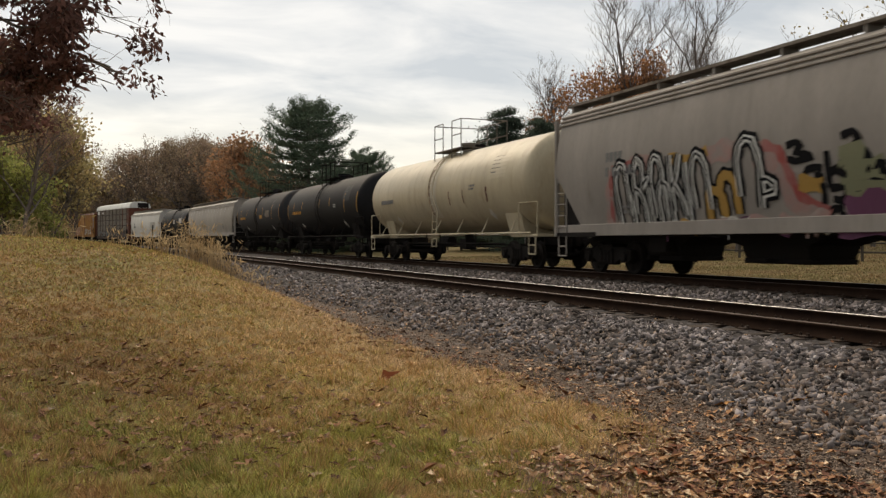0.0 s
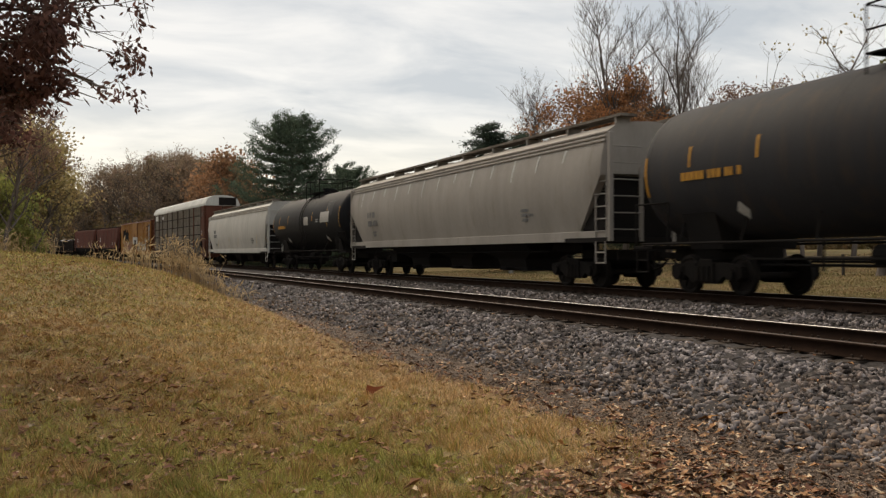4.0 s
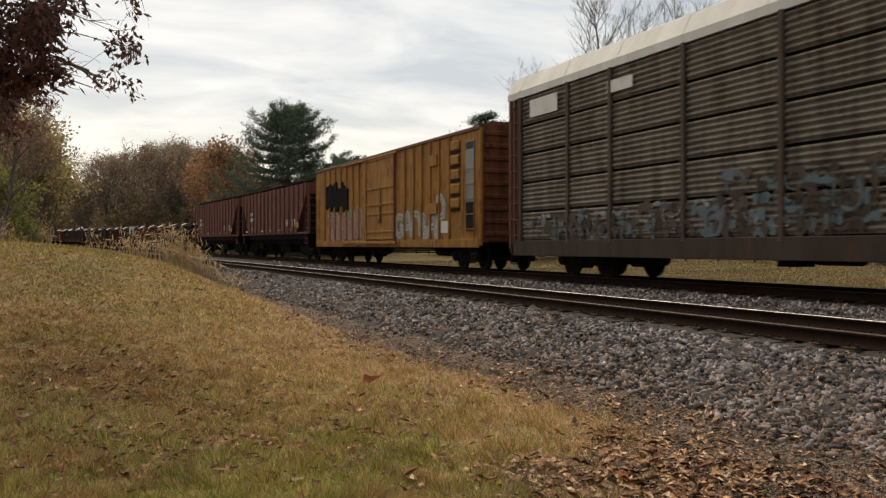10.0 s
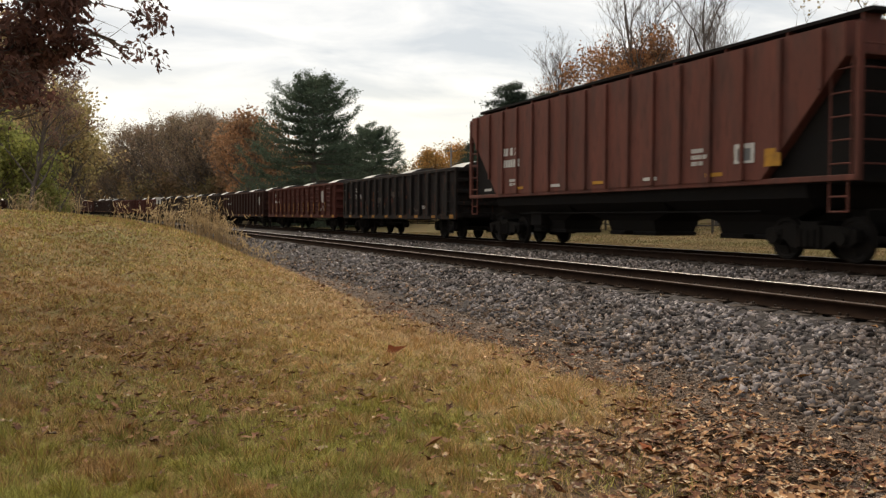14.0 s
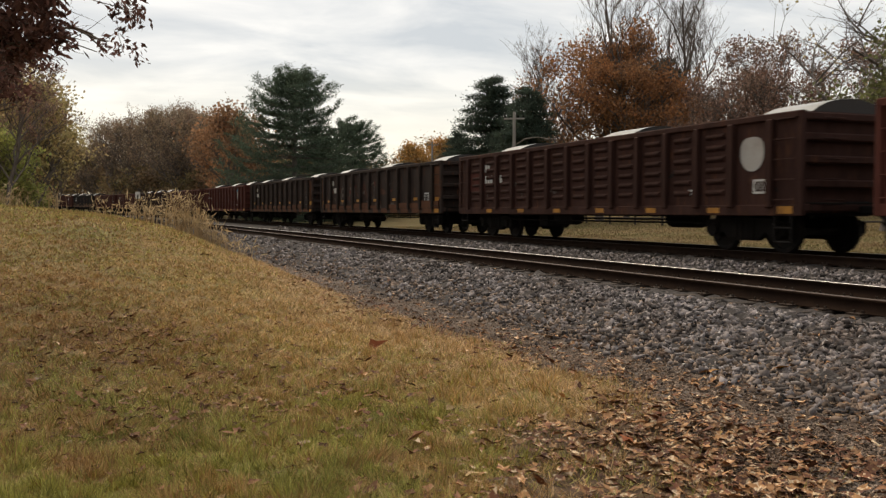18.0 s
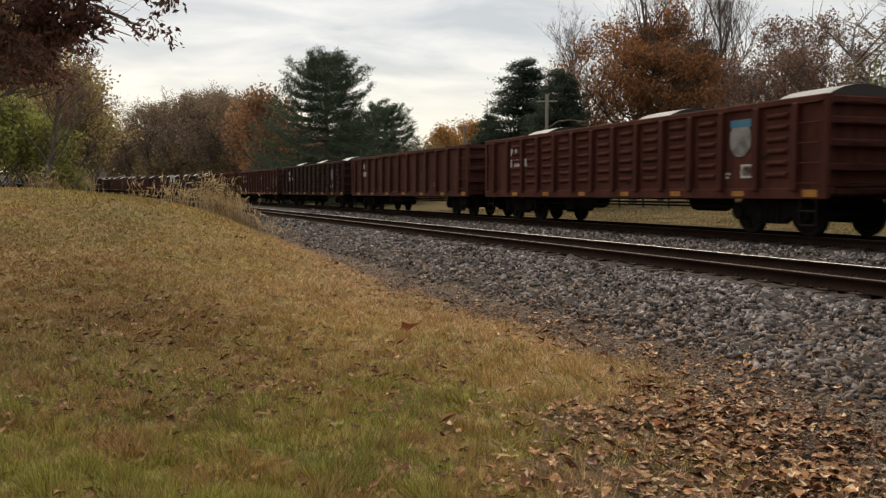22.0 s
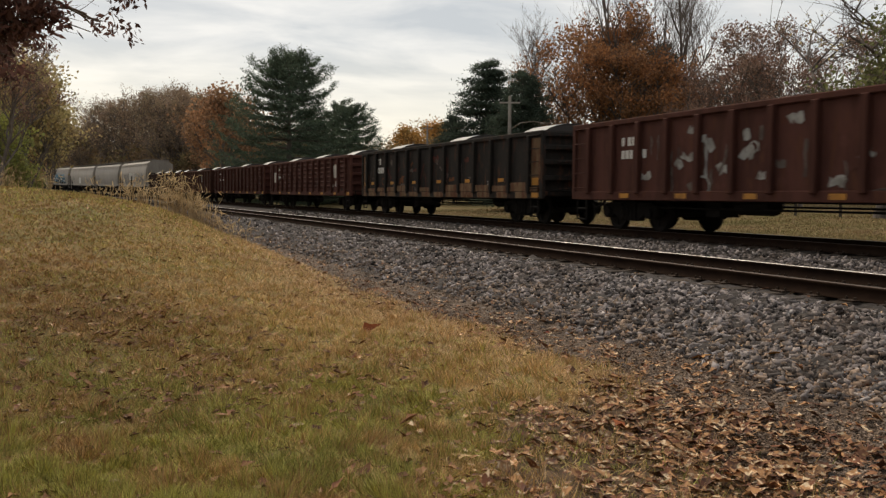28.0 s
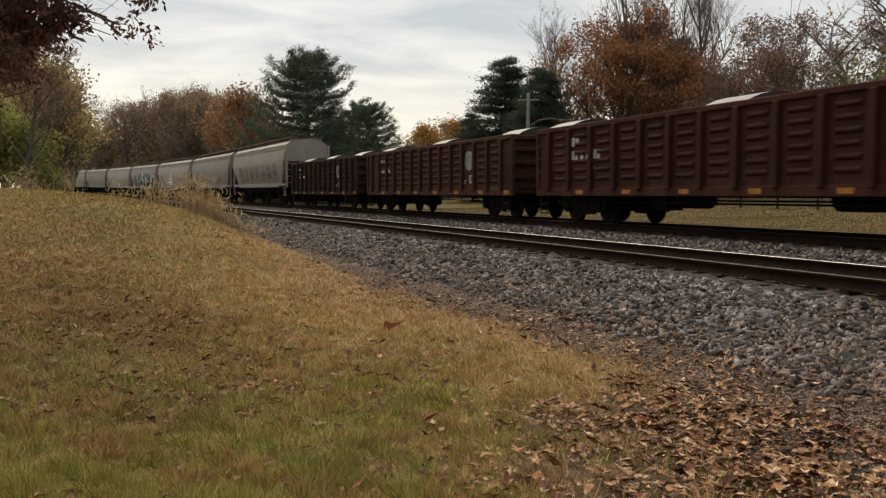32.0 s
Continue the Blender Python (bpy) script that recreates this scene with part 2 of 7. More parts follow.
def ground():
    def axis(lo, hi, fine, near, far):
        a = np.arange(lo, hi + 1e-6, fine)
        g = fine * 1.16 ** np.arange(1, 90)
        up = hi + np.cumsum(g)
        dn = lo - np.cumsum(g)
        return np.concatenate([dn[dn > near][::-1], a, up[up < far]])
    xs, ys = axis(-6, 19, 0.14, -2600, 2600), axis(2, 34, 0.2, -2600, 2600)
    gx, gy = np.meshgrid(xs, ys)
    z = ground_z(gx, gy)
    s, u = line_frame(gx, gy)
    rough = np.where(u < 5.6, 0.005, 0.025)
    z = z + np.random.default_rng(3).normal(0, 1, z.shape) * rough * (np.hypot(gx, gy) < 60)
    nx, ny = len(xs), len(ys)
    i = np.arange(nx * ny).reshape(ny, nx)
    faces = np.stack([i[:-1, :-1], i[:-1, 1:], i[1:, 1:], i[1:, :-1]], -1).reshape(-1, 4)
    me = mesh_np("ground", np.stack([gx, gy, z], -1), faces, smooth=True)
    for m in (M_GRASS, M_GRAVEL, M_BED, M_FIELD, M_SOIL):
        me.materials.append(m)
    cu = (u[:-1, :-1] + u[1:, 1:]).ravel() / 2
    cs = (s[:-1, :-1] + s[1:, 1:]).ravel() / 2
    edge = edge_of_grass(cs)
    idx = np.where(cu < edge, 0, np.where(cu < 5.35, 1, np.where(cu < 16.4, 2, 3)))
    idx = np.where((cu < 5.0) & (drift_patch(cs, cu) > 0.42), 4, idx)
    me.polygons.foreach_set("material_index", idx.astype(np.int32))
    return tagged(new("ground", me), "dry autumn lawn falling to a gravel and ballast railway bed", "ground", kind="structure")


ground()

# ---- track ----
M_RAIL = material("rail_steel", (0.021, 0.013, 0.0095), 0.95, 0.0, [((0.032, 0.019, 0.013), 3.0, 0.4, 0.7)], grain=0.1, scale=4, bump=0.1, spec=0.03)
M_HEAD = material("rail_head", (0.36, 0.35, 0.34), 0.36, 1.0, [((0.09, 0.07, 0.06), 5.0, 0.45, 0.7)], grain=0.08, scale=6)
M_HEAD_DULL = material("dull_rail_head", (0.085, 0.065, 0.055), 0.6, 0.6, [((0.05, 0.035, 0.028), 5.0, 0.45, 0.7)], grain=0.08, scale=6)
M_TIE = material("tie_wood", (0.040, 0.030, 0.024), 0.9, 0.0, [((0.075, 0.058, 0.045), 2.2, 0.45, 0.7), ((0.025, 0.02, 0.018), 4.0, 0.5, 0.75)], grain=0.2, scale=4, bump=0.7, bump_scale=18, stretch=(0.3, 3, 3), obj=0.25)
M_PLATE = material("tie_plate", (0.045, 0.03, 0.022), 0.75, 0.3, grain=0.15)


def rail(track, off, up, head, label=""):
    """One rail with its foot, web and head, and the bright running band on top."""
    prof = [(-0.07, -0.172), (0.07, -0.172), (0.07, -0.160), (0.012, -0.140), (0.012, -0.045), (0.036, -0.035), (0.036, -0.006), (0.028, 0.0), (-0.028, 0.0), (-0.036, -0.006), (-0.036, -0.035), (-0.012, -0.045), (-0.012, -0.140), (-0.07, -0.160)]
    ss = np.concatenate([np.arange(-470, -20, 15.0), np.arange(-20, 120, 2.0), np.arange(120, 740, 8.0)])
    v, n = [], len(prof)
    for s in ss:
        for a, b in prof:
            v.append(on_line(s, off + a, up + b)[:3])
    i = np.arange(len(ss) - 1)[:, None] * n
    j = np.arange(n)[None, :]
    k = (j + 1) % n
    f = np.stack([i + j, i + k, i + n + k, i + n + j], -1).reshape(-1, 4)
    me = mesh_np("rail", v, f, M_RAIL)
    me.materials.append(head)
    band = np.tile(np.isin(np.arange(n), (6, 7, 8)), len(ss) - 1)
    me.polygons.foreach_set("material_index", band.astype(np.int32))
    part("rail", me, M_RAIL, track, label)


def track(off, up, label):
    t = tagged(new("railway_track"), label, "railway track", "tracks of the line", kind="structure")
    for g in (-0.7535, 0.7535):
        rail(t, off + g, up, M_HEAD_DULL if g < 0 else M_HEAD, "rust brown rail with a dull head" if g < 0 else "rail with a bright worn head")
    rng = np.random.default_rng(int(off * 10))
    tie = finish(boxes((-1.28, 1.28, -0.115, 0.115, -0.18, 0), bevel=0.012), "tie", M_TIE)
    bm = boxes((-0.19, 0.19, -0.10, 0.10, 0, 0.018))
    for a in (-1, 1):
        for b in (-1, 1):
            box(bm, a * 0.105 - 0.014, a * 0.105 + 0.014, b * 0.06 - 0.014, b * 0.06 + 0.014, 0.018, 0.05)
    plate = finish(bm, "tie_plate", M_PLATE)
    step, vs, fs = 0.535, [], []
    cube = np.array([(a, b, c) for a in (-1.28, 1.28) for b in (-0.115, 0.115) for c in (-0.18, 0)])
    quad = np.array([(0, 1, 3, 2), (4, 6, 7, 5), (0, 4, 5, 1), (2, 3, 7, 6), (0, 2, 6, 4), (1, 5, 7, 3)])
    for k, s in enumerate(np.arange(-460, 320, step)):
        x, y, z, h = on_line(s + rng.normal(0, 0.02), off + rng.normal(0, 0.035), up - 0.176 - abs(rng.normal(0, 0.008)))
        rz = math.degrees(h) + rng.normal(0, 0.8)
        if 4 < s < 40:
            part("tie", tie, M_TIE, t, at=pose(x, y, z, rng.normal(0, 0.6), rng.normal(0, 0.4), rz))
            if s < 28:
                for g in (-0.7535, 0.7535):
                    px, py, pz, _ = on_line(s, off + g, up - 0.177)
                    part("tie_plate", plate, M_PLATE, t, at=pose(px, py, pz, 0, 0, rz))
        else:
            m = pose(x, y, z, 0, 0, rz)
            fs.append(quad + 8 * len(vs))
            vs.append([m @ Vector(c) for c in cube])
    me = mesh_np("ties", np.array(vs).reshape(-1, 3), np.concatenate(fs), M_TIE)
    tagged(part("ties", me, M_TIE, t), kind="stuff")
    return t


track(NEAR, 0.0, "rusty steel rails on weathered wooden ties")
track(FAR, FAR_UP, "dark steel rails on ties in grey ballast under the train")


# ---- rolling stock ----
# A car's own space: y along the train (away from the viewer), x across, z up from the rail head. The side that is seen is at x < 0.
M_IRON = material("truck_iron", (0.013, 0.0115, 0.0105), 0.9, 0.0, [((0.018, 0.014, 0.012), 2.5, 0.5, 0.75)], grain=0.15, scale=3, bump=0.3, bump_scale=20, spec=0.06)
M_WHEEL = material("wheel_steel", (0.012, 0.010, 0.009), 0.85, 0.1, [((0.022, 0.016, 0.013), 4.0, 0.5, 0.7)], grain=0.1)
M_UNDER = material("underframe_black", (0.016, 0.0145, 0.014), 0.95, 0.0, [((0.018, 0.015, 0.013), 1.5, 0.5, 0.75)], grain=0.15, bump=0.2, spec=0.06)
M_GREY_HOPPER = paint("grey_hopper_paint", (0.235, 0.215, 0.195), (0.13, 0.11, 0.09), wear=0.15)
M_PALE_HOPPER = paint("pale_hopper_paint", (0.295, 0.268, 0.238), (0.16, 0.14, 0.11), wear=0.2)
M_WHITE_HOPPER = paint("white_hopper_paint", (0.47, 0.455, 0.42), (0.22, 0.19, 0.15), (0.35, 0.24, 0.10), wear=0.1)
M_CREAM = paint("cream_tank_paint", (0.43, 0.37, 0.26), (0.20, 0.15, 0.09), (0.20, 0.09, 0.04), wear=0.3, rough=0.4)
M_BLACK = paint("black_tank_paint", (0.012, 0.0122, 0.0138), (0.021, 0.019, 0.018), (0.030, 0.023, 0.020), wear=0.35, rough=0.62, spec=0.09)
M_SLATE = paint("slate_tank_paint", (0.036, 0.036, 0.039), (0.060, 0.043, 0.033), (0.05, 0.033, 0.025), wear=0.5, rough=0.7, spec=0.1)
M_RACK = paint("galvanised_panels", (0.19, 0.165, 0.138), (0.065, 0.052, 0.040), (0.07, 0.045, 0.028), wear=0.9, rough=0.75, spec=0.15)
M_RACK_POST = paint("rack_post_brown", (0.075, 0.055, 0.043), (0.04, 0.03, 0.024), wear=0.7, rough=0.8)
M_RACK_END = paint("rack_end_brown", (0.118, 0.043, 0.027), wear=0.6)
M_ROOF_WHITE = paint("white_roof", (0.55, 0.55, 0.52), (0.3, 0.27, 0.22), wear=0.05)
M_YELLOW = paint("yellow_boxcar_paint", (0.32, 0.150, 0.030), (0.17, 0.075, 0.022), (0.085, 0.034, 0.016), wear=1.0, rough=0.7, spec=0.15)
M_BOX_END = paint("rusted_boxcar_end", (0.15, 0.055, 0.022), (0.06, 0.028, 0.018), (0.06, 0.022, 0.012), wear=1.1, rough=0.8, spec=0.12)
M_OXIDE = paint("oxide_red_paint", (0.145, 0.049, 0.036), (0.072, 0.036, 0.030), (0.070, 0.028, 0.020), wear=0.9, rough=0.75, spec=0.15)
M_SHEET = paint("dull_steel_sheet", (0.21, 0.215, 0.21), (0.10, 0.085, 0.07), (0.12, 0.06, 0.035), wear=0.5)
M_GRIME = paint("grimy_sill", (0.055, 0.043, 0.036), (0.03, 0.024, 0.02), wear=0.8, rough=0.85, spec=0.08)
M_SAFETY = material("reflective_yellow", (0.42, 0.205, 0.025), 0.6, tones=[((0.22, 0.11, 0.02), 3.0, 0.5, 0.75)], grain=0.1)
M_FADED_YELLOW = material("faded_yellow_stripe", (0.46, 0.35, 0.19), 0.65, tones=[((0.46, 0.42, 0.34), 4.0, 0.45, 0.65)], grain=0.1)
M_REFLECT = material("dusty_orange_reflector", (0.36, 0.165, 0.028), 0.6, tones=[((0.16, 0.075, 0.022), 2.5, 0.5, 0.75)], grain=0.1)
M_STENCIL = material("stencil_white", (0.50, 0.49, 0.46), 0.6, tones=[((0.3, 0.27, 0.25), 5.0, 0.5, 0.8)], grain=0.1)
M_STENCIL_DARK = material("stencil_grey", (0.13, 0.13, 0.13), 0.6, grain=0.1)
M_SPRAY_BLACK = material("spray_black", (0.010, 0.010, 0.011), 0.95, grain=0.1, spec=0.03)
M_SPRAY_WHITE = material("spray_silver", (0.52, 0.52, 0.50), 0.55, tones=[((0.3, 0.28, 0.26), 2.0, 0.5, 0.8)], grain=0.08)
M_SPRAY_RED = material("spray_red", (0.24, 0.055, 0.05), 0.65, tones=[((0.26, 0.13, 0.12), 1.5, 0.4, 0.7)], grain=0.1)
M_SPRAY_ROSE = material("spray_rose", (0.27, 0.17, 0.155), 0.7, tones=[((0.23, 0.19, 0.175), 2.5, 0.42, 0.6)], grain=0.1)
M_SPRAY_GOLD = material("spray_gold", (0.30, 0.18, 0.045), 0.6, grain=0.08)
M_SPRAY_GREEN = material("spray_green", (0.16, 0.165, 0.10), 0.6, grain=0.08)
M_SPRAY_PURPLE = material("spray_purple", (0.10, 0.035, 0.075), 0.6, grain=0.08)
M_SPRAY_BLUE = material("spray_blue", (0.05, 0.17, 0.27), 0.6, tones=[((0.10, 0.20, 0.25), 1.5, 0.45, 0.7)], grain=0.08)
M_SPRAY_GREY = material("spray_worn_silver", (0.26, 0.255, 0.24), 0.7, tones=[((0.13, 0.12, 0.11), 3.0, 0.45, 0.65)], grain=0.1)
M_SPRAY_SLATE = material("spray_slate_blue", (0.085, 0.115, 0.13), 0.7, grain=0.1)
M_SPRAY_TEAL = material("spray_teal", (0.115, 0.135, 0.13), 0.65, grain=0.1)
M_PANEL_SIGN = material("sign_panel", (0.36, 0.34, 0.315), 0.6, tones=[((0.3, 0.27, 0.24), 2.0, 0.45, 0.75)], grain=0.1)
M_HOOD = material("hood_sheet", (0.40, 0.405, 0.40), 0.55, 0.0, [((0.28, 0.27, 0.255), 1.2, 0.45, 0.7)], grain=0.08, scale=2, bump=0.15, bump_scale=8)
M_HOOD_END = material("hood_end", (0.045, 0.04, 0.038), 0.8, grain=0.15)

CARS, WHEELS = [], []


def lathe(profile, n=24, axis="X"):
    """Turns (radius, position) pairs round an axis."""
    rings = []
    for r, p in profile:
        ring = []
        for i in range(n):
            a = 2 * math.pi * i / n
            c, s = r * math.cos(a), r * math.sin(a)
            ring.append((p, c, s) if axis == "X" else (c, p, s) if axis == "Y" else (c, s, p))
        rings.append(ring)
    return loft(rings)


def extrude_outline(pts, x0, x1):
    """A plate with an outline in y, z and faces at x0 and x1."""
    return loft([[(x0, y, z) for y, z in pts], [(x1, y, z) for y, z in pts]])


def make_wheelset():

    bm = bmesh.new()
    for sgn in (-1, 1):
        prof = [(0.10, 0.80), (0.13, 0.795), (0.34, 0.775), (0.36, 0.80), (0.425, 0.80), (0.43, 0.73), (0.455, 0.715), (0.455, 0.69), (0.36, 0.69), (0.34, 0.72), (0.12, 0.70), (0.10, 0.70)]
        w = lathe([(r, sgn * p) for r, p in prof], 28)
        tmp = bpy.data.meshes.new("tmp")
        w.to_mesh(tmp)
        w.free()
        bm.from_mesh(tmp)
        bpy.data.meshes.remove(tmp)
        # raised ribs on the plate make the turning readable
        for k in range(4):
            a = k * math.pi / 2
            rod(bm, (sgn * 0.795, 0.14 * math.cos(a), 0.14 * math.sin(a)), (sgn * 0.795, 0.31 * math.cos(a), 0.31 * math.sin(a)), 0.018, 5)
    rod(bm, (-1.06, 0, 0), (1.06, 0, 0), 0.075, 12)
    return finish(bm, "wheelset", M_WHEEL)


def make_side_frame():
    pts = [(-1.17, 0.62), (-0.98, 0.66), (-0.55, 0.70), (0.55, 0.70), (0.98, 0.66), (1.17, 0.62), (1.17, 0.40), (1.04, 0.30), (0.78, 0.30), (0.66, 0.42), (0.40, 0.24), (-0.40, 0.24), (-0.66, 0.42), (-0.78, 0.30), (-1.04, 0.30), (-1.17, 0.40)]
    bm = extrude_outline(pts, -0.08, 0.08)
    for y in (-0.88, 0.88):
        rod(bm, (-0.16, y, 0.46), (0.10, y, 0.46), 0.13, 10)
        box(bm, -0.11, 0.09, y - 0.16, y + 0.16, 0.48, 0.62)
    for y in (-0.17, 0.0, 0.17):
        rod(bm, (-0.10, y, 0.29), (-0.10, y, 0.62), 0.07, 8)
    box(bm, -0.13, 0.1, -0.34, -0.26, 0.26, 0.68)
    box(bm, -0.13, 0.1, 0.26, 0.34, 0.26, 0.68)
    return finish(bm, "side_frame", M_IRON)


WHEELSET, SIDE_FRAME = make_wheelset(), make_side_frame()
BOLSTER = finish(boxes((-1.05, 1.05, -0.24, 0.24, 0.50, 0.78), (-0.4, 0.4, -0.3, 0.3, 0.6, 0.95), (-0.9, 0.9, -0.75, -0.68, 0.34, 0.46), (-0.9, 0.9, 0.68, 0.75, 0.34, 0.46), bevel=0.02), "truck", M_IRON)


def truck(car, y):
    t = part("truck", BOLSTER, M_IRON, car, "cast iron truck with two wheelsets", at=pose(0, y, 0))
    for sgn in (-1, 1):
        part("side_frame", SIDE_FRAME, M_IRON, t, at=pose(sgn * 0.98, 0, 0, 0, 0, 0 if sgn < 0 else 180))
    for dy in (-0.88, 0.88):
        w = part("wheelset", WHEELSET, M_WHEEL, t, "steel wheels on an axle", at=pose(0, dy, 0.43))
        WHEELS.append((w, dy))


def make_coupler():
    bm = boxes((-0.07, 0.07, -0.95, 0, 0.78, 0.94), (-0.16, 0.16, -1.18, -0.90, 0.72, 0.98), bevel=0.03)
    rod(bm, (-1.25, -0.05, 0.98), (0.1, -0.18, 0.98), 0.018)
    rod(bm, (-1.25, -0.05, 0.98), (-1.25, -0.08, 0.70), 0.018)
    for a, b in (((0.35, -0.05, 0.85), (0.37, -0.35, 0.60)), ((0.37, -0.35, 0.60), (0.34, -0.75, 0.50)), ((0.34, -0.75, 0.50), (0.25, -1.0, 0.62))):
        rod(bm, a, b, 0.03)
    return finish(bm, "coupler", M_IRON)


COUPLER = make_coupler()


def running_gear(car, a, b, reach, sill=0.74):
    """Trucks, couplers, centre sill and brake gear under a car whose body runs from a to b."""
    for y in (-reach, reach):
        truck(car, y)
    part("coupler", COUPLER, M_IRON, car, at=pose(0, a, 0))
    part("coupler", COUPLER, M_IRON, car, at=pose(0, b, 0, 0, 0, 180))
    bm = boxes((-0.28, 0.28, a, a + 3.2, 0.74, 1.02), (-0.28, 0.28, b - 3.2, b, 0.74, 1.02), (-0.28, 0.28, a + 3.2, b - 3.2, sill, sill + 0.28), bevel=0.015)
    part("centre_sill", bm, M_UNDER, car)


def brake_gear(car, reach, z=0.95, low=0.42):
    bm = bmesh.new()
    rod(bm, (-0.75, 1.2, 0.68), (-0.75, 2.2, 0.68), 0.22, 12)
    rod(bm, (0.7, -2.4, 0.68), (0.7, -1.2, 0.68), 0.26, 12)
    box(bm, -0.95, -0.45, 2.6, 3.1, low, z)
    for x, z0 in ((-1.18, 0.74), (-1.05, 0.58), (0.9, 0.62)):
        rod(bm, (x, -reach + 1.3, z0), (x, reach - 1.3, z0), 0.022)
    for y in (-3.2, -0.4, 1.8, 3.6):
        rod(bm, (-1.18, y, 0.74), (-1.12, y, z + 0.1), 0.02)
    part("brake_gear", bm, M_UNDER, car, "air brake reservoir and rods")


def ladder(car, x, y0, y1, z0, z1, n, mat, r=0.016):
    bm = bmesh.new()
    for y in (y0, y1):
        rod(bm, (x, y, z0), (x, y, z1), r * 1.25)
    stile = part("ladder", bm, mat, car)
    rung = finish(rods([((x, y0, 0), (x, y1, 0))], r), "rung", mat)
    for k in range(n):
        part("rung", rung, mat, stile, at=pose(0, 0, z0 + (z1 - z0) * (k + 0.5) / n))


def steps(car, x, y, z, mat):
    bm = rods([((x, y - 0.22, z), (x, y - 0.22, z - 0.55)), ((x, y + 0.22, z), (x, y + 0.22, z - 0.55)), ((x, y - 0.22, z - 0.55), (x, y + 0.22, z - 0.55)), ((x, y - 0.22, z - 0.28), (x, y + 0.22, z - 0.28))], 0.02)
    part("step", bm, mat, car)


def decal(car, x, y0, y1, z0, z1, mat, name="stencil", label=""):
    part(name, boxes((x - 0.004, x + 0.004, y0, y1, z0, z1)), mat, car, label)


def lettering(car, x, y, z, counts, size, mat, seed=0, lean=None):
    """Rows of plain bars where the side carries marks. y, z: the far top corner; the rows read towards the viewer's right."""
    rng = random.Random(seed)
    bm = bmesh.new()
    for k, n in enumerate(counts):
        yy = y
        for _ in range(n):
            w = size * rng.uniform(0.5, 0.72)
            zz = z - k * size * 1.55
            xx = x if lean is None else lean(zz)
            box(bm, xx - 0.004, xx + 0.004, yy - w, yy, zz - size, zz)
            yy -= w + size * 0.22
            if rng.random() < 0.18:
                yy -= size * 0.5
    tagged(part("stencil", bm, mat, car, "painted reporting marks"), kind="stuff")


def badge(car, x, y, z, ry, rz, mat):
    """A rounded shield-shaped emblem with a darker field inside."""
    for k, (q, m) in enumerate(((1.0, mat),)):
        bm = bmesh.new()
        pts = []
        for i in range(20):
            t = 2 * math.pi * i / 20
            c, s = math.cos(t), math.sin(t)
            c, s = math.copysign(abs(c) ** 0.7, c), math.copysign(abs(s) ** 0.7, s)
            pts.append((x - 0.003 * k, y + c * ry * q * (1 if s > 0 else 1 + 0.35 * s * abs(s)), z + s * rz * q))
        bm.faces.new([bm.verts.new(v) for v in pts])
        part("emblem" if k == 0 else "emblem_field", bm, m, car)


def smears(car, y0, y1, z0, z1, n, mats, lean, seed, width=0.05):
    """Thin scrawls, drips and worn patches of old spray paint."""
    rng = random.Random(seed)
    bm = bmesh.new()
    for _ in range(n):
        y, z = rng.uniform(y0, y1), rng.uniform(z0, z1)
        slot, kind = rng.randrange(len(mats)), rng.random()
        if kind < 0.22:
            ln, a0, turn = rng.uniform(0.25, 0.7), rng.uniform(0, 6.3), rng.uniform(-1.2, 1.2)
            pts = []
            for k in range(7):
                pts.append((y, min(max(z, z0), z1)))
                a0 += turn * rng.uniform(0.2, 1.2)
                y, z = y + ln / 4 * math.cos(a0), z + ln / 4 * math.sin(a0)
            ribbon(bm, pts, width * rng.uniform(0.5, 1.3), slot, lean, 0.006, 0.3)
        elif kind < 0.6:
            ribbon(bm, [(y + rng.uniform(-0.03, 0.03), z - 0.14 * k) for k in range(rng.randint(3, 6)) if z - 0.14 * k > z0 - 0.2], width * rng.uniform(0.4, 1.6), slot, lean, 0.006, 0.4) if z > z0 + 0.2 else None
        else:
            ribbon(bm, [(y + 0.09 * k, z + rng.uniform(-0.06, 0.06)) for k in range(rng.randint(3, 6))], width * rng.uniform(1.5, 4), slot, lean, 0.005, 0.35)
    me = finish(bm, "graffiti", mats[0])
    for m in mats[1:]:
        me.materials.append(m)
    tagged(part("graffiti", me, None, car, "faded scrawls of old spray paint"), kind="stuff")


def ribbon(bm, pts, width, slot, lean, lift, wobble=0.0):
    """A flat painted stroke along points (y, z) on a side whose face lies at x = lean(z)."""
    n = len(pts)
    edge = []
    for i in range(n):
        a, b = pts[max(i - 1, 0)], pts[min(i + 1, n - 1)]
        ty, tz = b[0] - a[0], b[1] - a[1]
        l = math.hypot(ty, tz) or 1
        ny, nz = -tz / l, ty / l
        w = width / 2 * (1 + wobble * math.sin(i * 1.7))
        for s in (1, -1):
            y, z = pts[i][0] + s * ny * w, pts[i][1] + s * nz * w
            edge.append(bm.verts.new((lean(z) - lift, y, z)))
    for i in range(n - 1):
        f = bm.faces.new((edge[2 * i], edge[2 * i + 1], edge[2 * i + 3], edge[2 * i + 2]))
        f.material_index = slot


